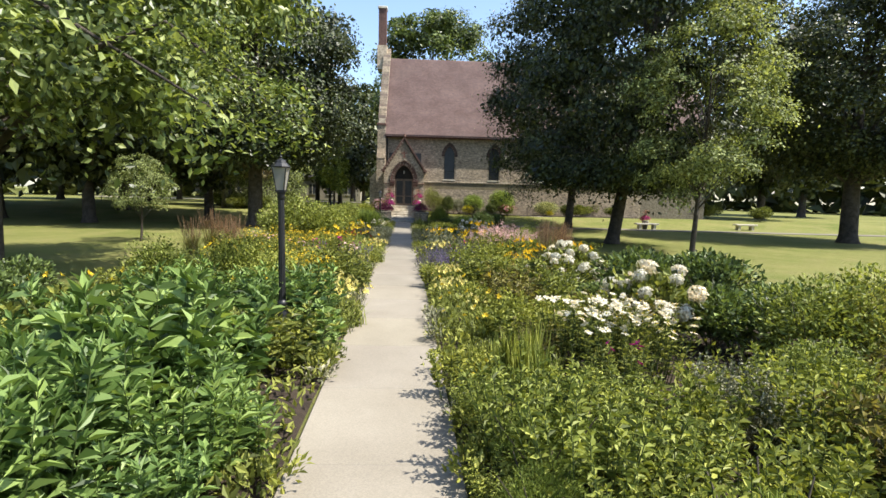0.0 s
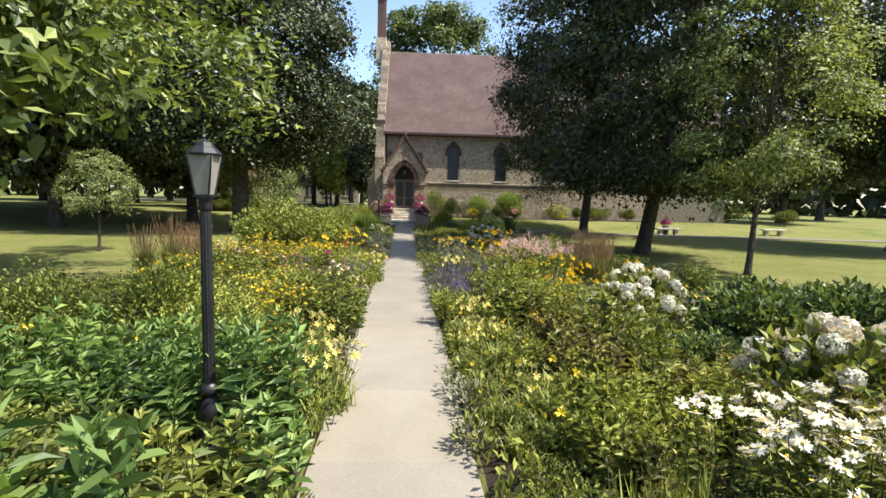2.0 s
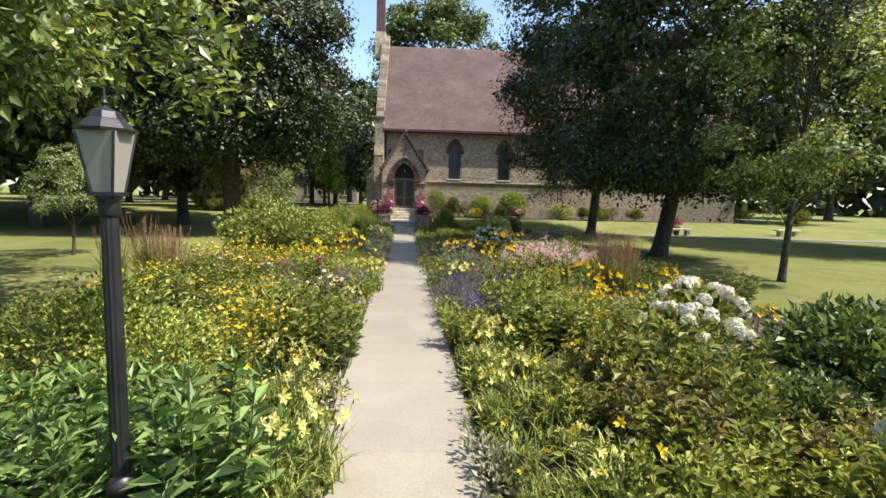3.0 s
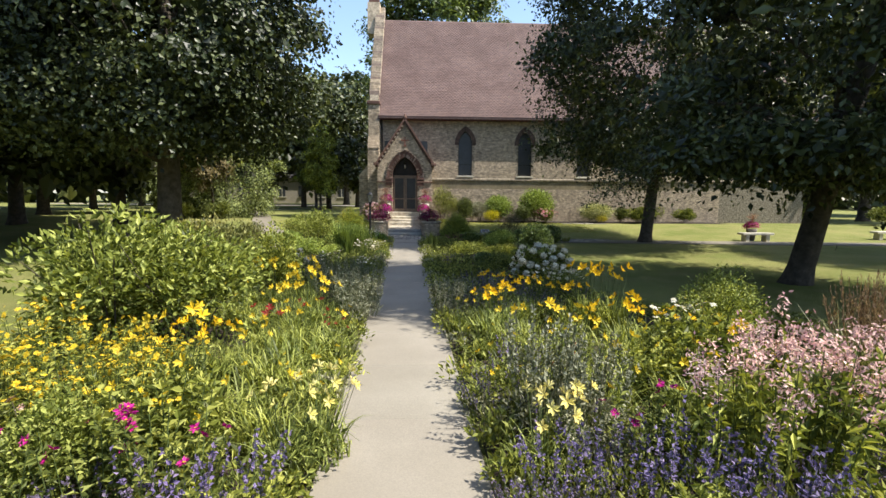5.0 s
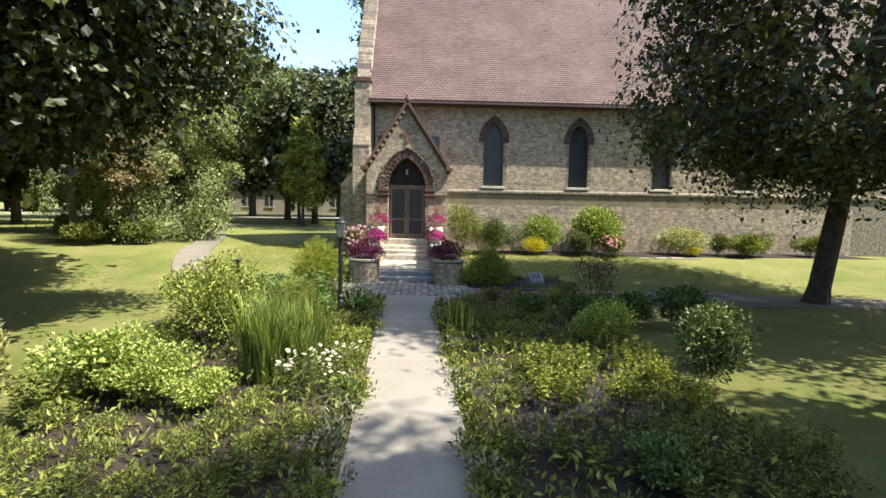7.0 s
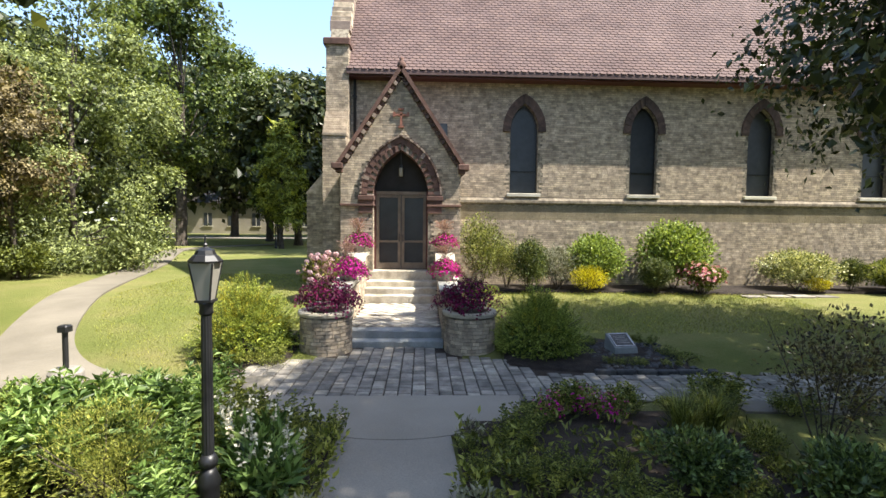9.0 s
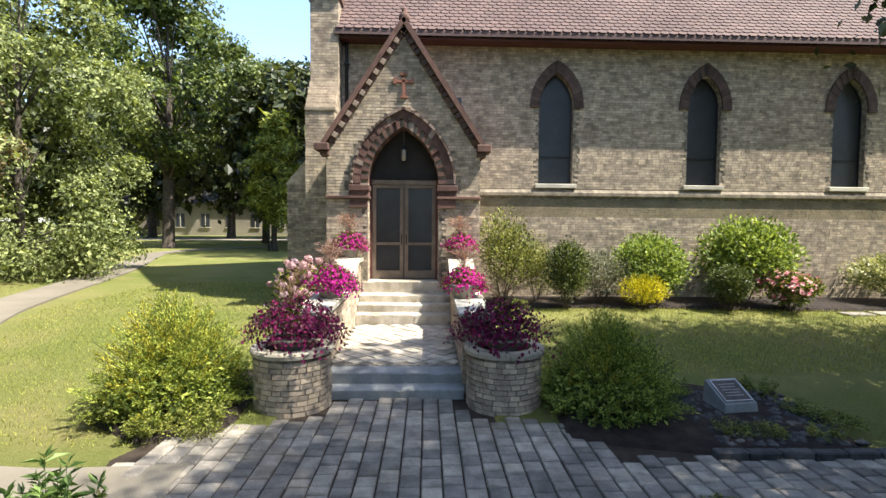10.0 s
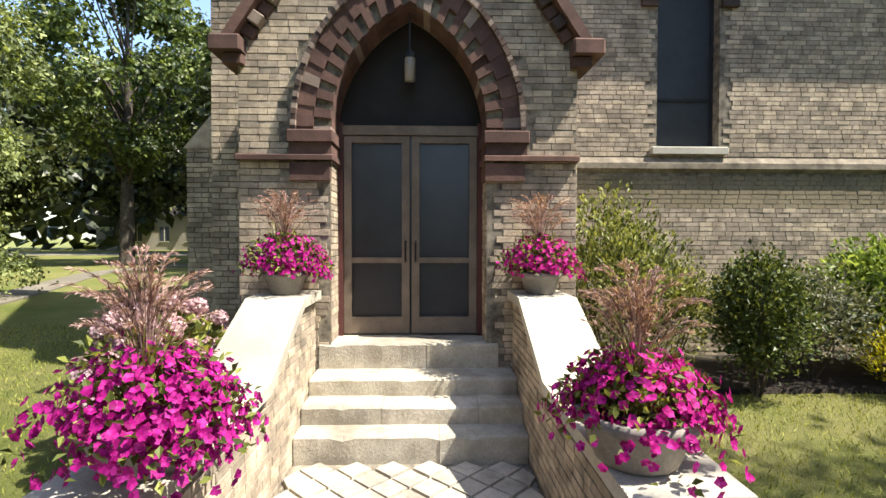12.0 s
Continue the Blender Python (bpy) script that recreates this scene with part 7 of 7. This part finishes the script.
TREES["gold_conifer"] = tree_mesh(9, 4.2, 1.0, 0.14, 60, 9, 24, 0.26, LEAF_GOLDCON, (0, 0), 0.15, cone=0.95, ratio=0.3, limbs=12, core=10)
TREES["crab"] = tree_mesh(12.5, 9.8, 0.2, 0.2, 120, 10, 42, 0.12, LEAF_SILV, (0, 0), 0.11, limbs=24, cone=0.5, core=50, base=0.6)


def weeping():
    """A small pale tree whose thin branches hang in curtains to the ground."""
    g = Geo().tube([(0, 0, -0.1), (0.05, 0, 0.8), (0.02, 0.05, 2.2), (0, 0, 4.2)], [0.28, 0.2, 0.17, 0.06], 10)
    lots = []
    for i in range(70):
        a, r = random.uniform(0, 6.28), 1.9 * math.sqrt(random.random()) + 0.15
        z1 = random.uniform(3.6, 5.2) - 0.3 * r
        z0 = random.uniform(0.4, 2.2)
        t = rng.random(70)
        p = np.stack([r * math.cos(a) * (0.8 + 0.2 * (1 - t)) + 0 * t, r * math.sin(a) * (0.8 + 0.2 * (1 - t)), z0 + (z1 - z0) * t], -1)
        lots.append(leaves(p + rng.normal(size=p.shape) * 0.07, rng.normal(size=p.shape) * 0.4 - (0, 0, 0.9), 0.14, 0.05, 0.2))
        g.tube([(0, 0, 3.4), (r * 0.6 * math.cos(a), r * 0.6 * math.sin(a), z1), (r * math.cos(a), r * math.sin(a), z1 - 0.3)], [0.04, 0.025, 0.008], 5)
    return g.mesh("trunk", CLAY, True), raw_mesh("crown", *join(lots), LEAF_SILV)


TREES["weeping"] = weeping()

tree("oak", -9.4, -33.6, "oak with fresh green lobed leaves over the lawn", 1.0, 0.0)
tree("maple", -10.0, -14.4, "large dark-leaved maple with a thick trunk on the lawn", 1.0, 1.0)
tree("dark", 10.5, -9.7, "tall dark-leaved tree with a slender trunk", 1.0, 0.0)
tree("dark_lean", 9.3, -21.2, "tall dark-leaved tree with a leaning trunk", 1.0, 0.0)
tree("silver", 10.0, -27.1, "young tree with a thin trunk and silvery leaves", 1.0, 0.0)
tree("sapling", -11.3, -24.4, "young tree with a thin trunk on the lawn", 0.62)
tree("maple", 24.4, -17.5, "tall spreading tree on the far lawn", 1.0, 2.4)
for kind, x, y, s in (("far", -15, -9, 0.85), ("far", -20, -14, 0.9), ("far", -24, -4, 1.0), ("far", -27, -12, 1.0), ("far", -33, -22, 1.0), ("far", -30, 6, 1.05), ("far", -38, -4, 1.1), 
                      ("far_bright", -20.9, 25.2, 1.0), ("far_bright", -17.0, 36.0, 0.85), ("far", -26, 50, 1.3), ("far", -14, 54, 1.3), ("far", -37, 52, 1.3), ("far", -10, 38, 0.85), ("far", -12.0, 28, 0.86), ("far", -38, 34, 1.0), ("far", -46, 20, 1.0), ("far", -34, 18, 0.9), ("far", -52, 2, 1.1),
                      ("far_bright", 1.0, 18, 1.16), ("far", 9, 22, 0.9), ("far", 16, 15, 1.0), ("far", 34, 4, 1.0), ("far", 48, 16, 1.1)):
    tree(kind, x, y, "tall broadleaf tree in full summer leaf", s)
tree("conifer", -13.2, 26.0, "dark narrow conifer on the far lawn", 0.95)
tree("gold_conifer", -11.7, 21.8, "yellow-green conifer beside the church", 1.15)
tree("weeping", -18.5, 2.3, "small pale weeping tree with hanging branches", 1.0)
tree("copper", -14.9, 0.9, "small tree with coppery brown leaves", 0.88)
tree("crab", -15.2, 4.5, "spreading grey-green ornamental tree with low branches", 1.0)
tree("far", -22.0, 10.0, "broadleaf tree with dense low leaves", 0.7)
for x, y, s in ((-14.5, 1.0, 1.1), (-16.5, 0.0, 1.0), (-19, 3.0, 1.1)):
    put("shrub_mid", x, y, s)
for x, y, s in ((13.5, -1.8, 0.9), (15.5, 0.5, 1.0), (18, 1.5, 1.1), (20.5, 2.0, 1.0), (27, 1.0, 1.2), (30, -2, 1.2)):
    put("shrub_mid", x, y, s)

# Distant belt of woods all round, and a pale building beyond the street.
def woods():
    v, f = [], []
    n = 14000
    a = rng.uniform(0, 2 * math.pi, n)
    r = rng.uniform(85, 110, n)
    z = rng.random(n) ** 0.8 * (13 + 4 * np.sin(a * 9) + 3 * np.sin(a * 23 + 1))
    p = np.stack([r * np.cos(a), r * np.sin(a) - 10, z], -1)
    v, f = leaves(p, rng.normal(size=p.shape), 3.4, 2.6, 0.3)
    return raw_mesh("woods", v, f, LEAF_TREE)


tagged(new("woods", woods()), "dense dark-green belt of distant trees", "woods", "", "stuff")

hall = thing("far_building", "low pale stone building beyond the street", "building", at=Matrix.Translation((-36, 66, 0.3)))
part("wall", Geo().box(-14, 22, 0, 9, 0, 5.2), FAR_STUCCO, hall)
part("roof", Geo().add([(-14.5, -0.5, 5.2), (22.5, -0.5, 5.2), (22.5, 9.5, 5.2), (-14.5, 9.5, 5.2), (-12, 4.5, 8.2), (20, 4.5, 8.2)], [(0, 1, 5, 4), (2, 3, 4, 5), (1, 2, 5), (3, 0, 4), (0, 3, 2, 1)]), TYMP, hall)
for i in range(9):
    w = part("window", Geo().box(-12.6 + 3.9 * i, -11.3 + 3.9 * i, -0.06, 0.05, 1.5, 3.6), DARKGLASS, hall)
    part("sill", Geo().box(-12.75 + 3.9 * i, -11.15 + 3.9 * i, -0.14, 0.0, 1.36, 1.5), PALESTONE, w)
    part("mullion", Geo().box(-12.0 + 3.9 * i, -11.9 + 3.9 * i, -0.1, -0.06, 1.5, 3.6), PALESTONE, w)

# ---- lamps, benches, markers ----
def lamp_post(x, y, h, label):
    p = thing("lamp_post", label, "lamp post", "garden lamp posts", Matrix.Translation((x, y, ground_z(x, y))))
    hb = h - 0.52
    part("base", Geo().lathe([(0.11, 0), (0.11, 0.12), (0.085, 0.16), (0.085, 0.34), (0.1, 0.38), (0.07, 0.46), (0.055, 0.5)], 16), IRON, p, "", True)
    part("collar", Geo().lathe([(0.05, 0.5), (0.075, 0.54), (0.075, 0.57), (0.05, 0.62)], 16), IRON, p, "", True)
    n = 24
    fl = Geo()
    rows = []
    for z, r in ((0.6, 0.044), (hb - 0.08, 0.038)):
        rows += [((r + (0.004 if i % 2 else 0)) * math.cos(2 * math.pi * i / n), (r + (0.004 if i % 2 else 0)) * math.sin(2 * math.pi * i / n), z) for i in range(n)]
    fl.add(rows, [(i, (i + 1) % n, n + (i + 1) % n, n + i) for i in range(n)])
    part("post", fl, IRON, p, "fluted black post")
    part("neck", Geo().lathe([(0.04, hb - 0.09), (0.055, hb - 0.07), (0.05, hb - 0.03), (0.055, hb), (0.066, hb + 0.02)], 16), IRON, p, "", True)
    lant = part("lantern", Geo().box(-0.066, 0.066, -0.066, 0.066, hb + 0.02, hb + 0.04), IRON, p, "tapered lantern")
    z0, z1, a, b = hb + 0.04, hb + 0.34, 0.052, 0.094
    for sx in (-1, 1):
        for sy2 in (-1, 1):
            part("bar", Geo().tube([(sx * a, sy2 * a, z0), (sx * b, sy2 * b, z1)], [0.008, 0.008], 4), IRON, lant)
    for k in range(4):
        m = pose(0, 0, 0, 0, 0, 90 * k)
        part("pane", Geo().add([(-a + 0.008, -a, z0), (a - 0.008, -a, z0), (b - 0.008, -b, z1), (-b + 0.008, -b, z1), (-a + 0.008, -a + 0.006, z0), (a - 0.008, -a + 0.006, z0), (b - 0.008, -b + 0.006, z1), (-b + 0.008, -b + 0.006, z1)], [(0, 1, 2, 3), (7, 6, 5, 4), (0, 4, 5, 1), (2, 6, 7, 3)]), LANTERN_GLASS, lant, "milky glass pane", at=m)
    part("bulb", Geo().lathe([(0.0, z0 + 0.05), (0.035, z0 + 0.08), (0.035, z0 + 0.17), (0.0, z0 + 0.22)], 10), LANTERN_GLASS, lant, "", True)
    roof = [(0.128, z1), (0.132, z1 + 0.016), (0.092, z1 + 0.06), (0.082, z1 + 0.066), (0.07, z1 + 0.1), (0.03, z1 + 0.118), (0.014, z1 + 0.13), (0.02, z1 + 0.145), (0.008, z1 + 0.16), (0.004, z1 + 0.22), (0.0, z1 + 0.225)]
    part("lantern_roof", Geo().lathe(roof, 8, (0, 0, 0), math.pi / 8, 2 * math.pi + math.pi / 8), IRON, lant)
    return p


lamp_post(-1.85, -37.77, 2.62, "black fluted garden lamp post with a milky lantern")
lamp_post(-2.73, -12.28, 2.38, "black fluted garden lamp post with a milky lantern")
lamp_post(-12.3, 22.0, 2.5, "black lamp post far off on the lawn")

bol = thing("path_marker", "short black post on a stone base beside the walk", "bollard", at=Matrix.Translation((-6.22, -8.95, 0.03)))
part("base", Geo().lathe([(0.23, 0), (0.23, 0.26), (0.19, 0.31), (0.0, 0.32)], 16), CLAY, bol)
part("post", Geo().tube([(0, 0, 0.24), (0, 0, 0.86)], [0.04, 0.04], 10), IRON, bol)
part("head", Geo().box(-0.075, 0.075, -0.075, 0.075, 0.86, 0.96, 0.02), IRON, bol)

plaque = thing("memorial_plaque", "dark bronze plaque on a sloping stone block", "plaque", at=pose(2.9, -7.0, ground_z(2.9, -7.0), 0, 0, 8) @ Matrix.Scale(0.74, 4))
part("block", Geo().add([(-0.33, -0.26, 0), (0.33, -0.26, 0), (0.33, 0.3, 0), (-0.33, 0.3, 0), (-0.31, -0.24, 0.2), (0.31, -0.24, 0.2), (0.31, 0.28, 0.48), (-0.31, 0.28, 0.48)], [(0, 1, 5, 4), (1, 2, 6, 5), (2, 3, 7, 6), (3, 0, 4, 7), (4, 5, 6, 7), (3, 2, 1, 0)]), BLUESTONE, plaque)
tilt = math.degrees(math.atan2(0.28, 0.52))
pm = pose(0, 0.02, 0.345, tilt, 0, 0)
part("plate", Geo().box(-0.244, 0.244, -0.224, 0.224, 0.0, 0.02, 0.005), BRONZE, plaque, "dark bronze plate", at=pm)
for i in range(5):
    part("text_bar", Geo().box(-0.17 + 0.02 * (i % 2), 0.17 - 0.03 * (i % 2), 0.13 - 0.065 * i, 0.145 - 0.065 * i, 0.02, 0.022), CLAY, plaque, at=pm)
for x0, x1, y0, y1 in ((-0.27, 0.27, 0.225, 0.25), (-0.27, 0.27, -0.25, -0.225), (-0.27, -0.245, -0.224, 0.224), (0.245, 0.27, -0.224, 0.224)):
    part("plate_rim", Geo().box(x0, x1, y0, y1, 0.0, 0.028, 0.004), STEEL, plaque, at=pm)

# Dark stones round the plaque, and the stone kerb in front of them.
v, f = [], []
for i in range(330):
    x, y = random.uniform(2.2, 3.85), random.uniform(-8.0, -6.5)
    if abs(x - 3.0) < 0.34 and abs(y + 7.0) < 0.3:
        continue
    r = random.uniform(0.03, 0.07)
    z = ground_z(x, y) + 0.045
    n = len(v)
    a = random.uniform(0, 3)
    v += [(x + r * random.uniform(0.8, 1.2) * math.cos(a + t * 1.257), y + r * random.uniform(0.8, 1.2) * math.sin(a + t * 1.257), z + random.uniform(-0.005, 0.012)) for t in range(5)] + [(x, y, z + r * 0.55), (x, y, z - r)]
    f += [(n + t, n + (t + 1) % 5, n + 5) for t in range(5)] + [(n + (t + 1) % 5, n + t, n + 6) for t in range(5)]
tagged(new("stones", raw_mesh("stones", np.array(v), np.array(f), DARKSTONE)), "dark loose stones round the plaque", "stones", "", "stuff")
kerb = thing("stone_kerb", "low dark stone kerb before the plaque bed", "kerb")
for i in range(6):
    part("kerb_stone", Geo().box(1.95 + 0.35 * i, 2.29 + 0.35 * i, -8.3 - 0.006 * i, -8.18 - 0.006 * i, 0.0, 0.1 + random.uniform(-0.008, 0.008), 0.015), DARKSTONE, kerb)


edge_row = thing("stone_edging", "pale flat stones edging the bed by the wall", "stone edging")
for i, x in enumerate((8.4, 9.15, 9.85, 10.6)):
    part("flat_stone", Geo().box(x, x + 0.62, -2.55 + 0.05 * (i % 2), -2.2 + 0.04 * i, ground_z(x, -2.4) - 0.05, ground_z(x, -2.4) + 0.02 + 0.008 * (i % 3), 0.012), PAVER, edge_row)


def bench(x, y, rz):
    b = thing("stone_bench", "low pale stone bench on the lawn", "bench", "stone benches", pose(x, y, ground_z(x, y) - 0.01, 0, 0, rz))
    part("seat", Geo().box(-0.85, 0.85, -0.24, 0.24, 0.36, 0.46, 0.015), PALESTONE, b)
    for s in (-0.55, 0.55):
        part("support", Geo().box(s - 0.1, s + 0.1, -0.18, 0.18, 0, 0.36), PALESTONE, b)


bench(16.6, -8.9, 3)
bench(25.0, -7.5, 3)
pot(16.7, -8.4, ground_z(16.7, -8.4), 0.24, 0.62)
put("petunia_small", 16.7, -8.4, 0.9, 0.62)
tomb = thing("stone_monument", "low white stone monument on the lawn", "monument", at=pose(22.5, 1.2, 0.48))
part("base", Geo().box(-1.25, 1.25, -0.5, 0.5, 0, 0.25, 0.02), PALESTONE, tomb)
part("block", Geo().box(-1.0, 1.0, -0.36, 0.36, 0.25, 0.62, 0.03), PALESTONE, tomb)
part("cap", Geo().box(-1.08, 1.08, -0.42, 0.42, 0.62, 0.75, 0.03), PALESTONE, tomb)

# ---- grass blades where the lawn comes near ----
def sward(x0, x1, y0, y1, n, skip):
    p = np.stack([rng.uniform(x0, x1, n), rng.uniform(y0, y1, n), np.zeros(n)], -1)
    p = np.array([q for q in p if not skip(q[0], q[1])])
    p[:, 2] = [ground_z(a, b) - 0.005 for a, b, _ in p]
    d = rng.normal(size=p.shape) * 0.5 + (0, 0, 1.0)
    return leaves(p, d, rng.uniform(0.035, 0.075, len(p)), 0.008, 0.1)


def on_walk(x, y):
    return any(math.dist((x, y), (a + (c - a) * t, b + (d - b) * t)) < 0.95 for (a, b), (c, d) in zip(curve[:8], curve[1:9]) for t in (0, 0.25, 0.5, 0.75))


sv = join([sward(0.5, 9.5, -5.8, -1.8, 22000, lambda x, y: math.hypot((x - 1.4) / 1.2, y + 6.9) < 1.1), sward(-9.5, -3.1, -7.9, 3.0, 26000, lambda x, y: on_walk(x, y) or x > -3.4 and y > -2)])
tagged(new("grass", raw_mesh("grass", *sv, LEAF_LIME)), "short mown grass of the church lawn", "grass", "", "stuff")

for v, f in NEAR_BRICKS:
    part("brick", fast("brick", Geo().add(v, f), BRICK), BRICK, porch)
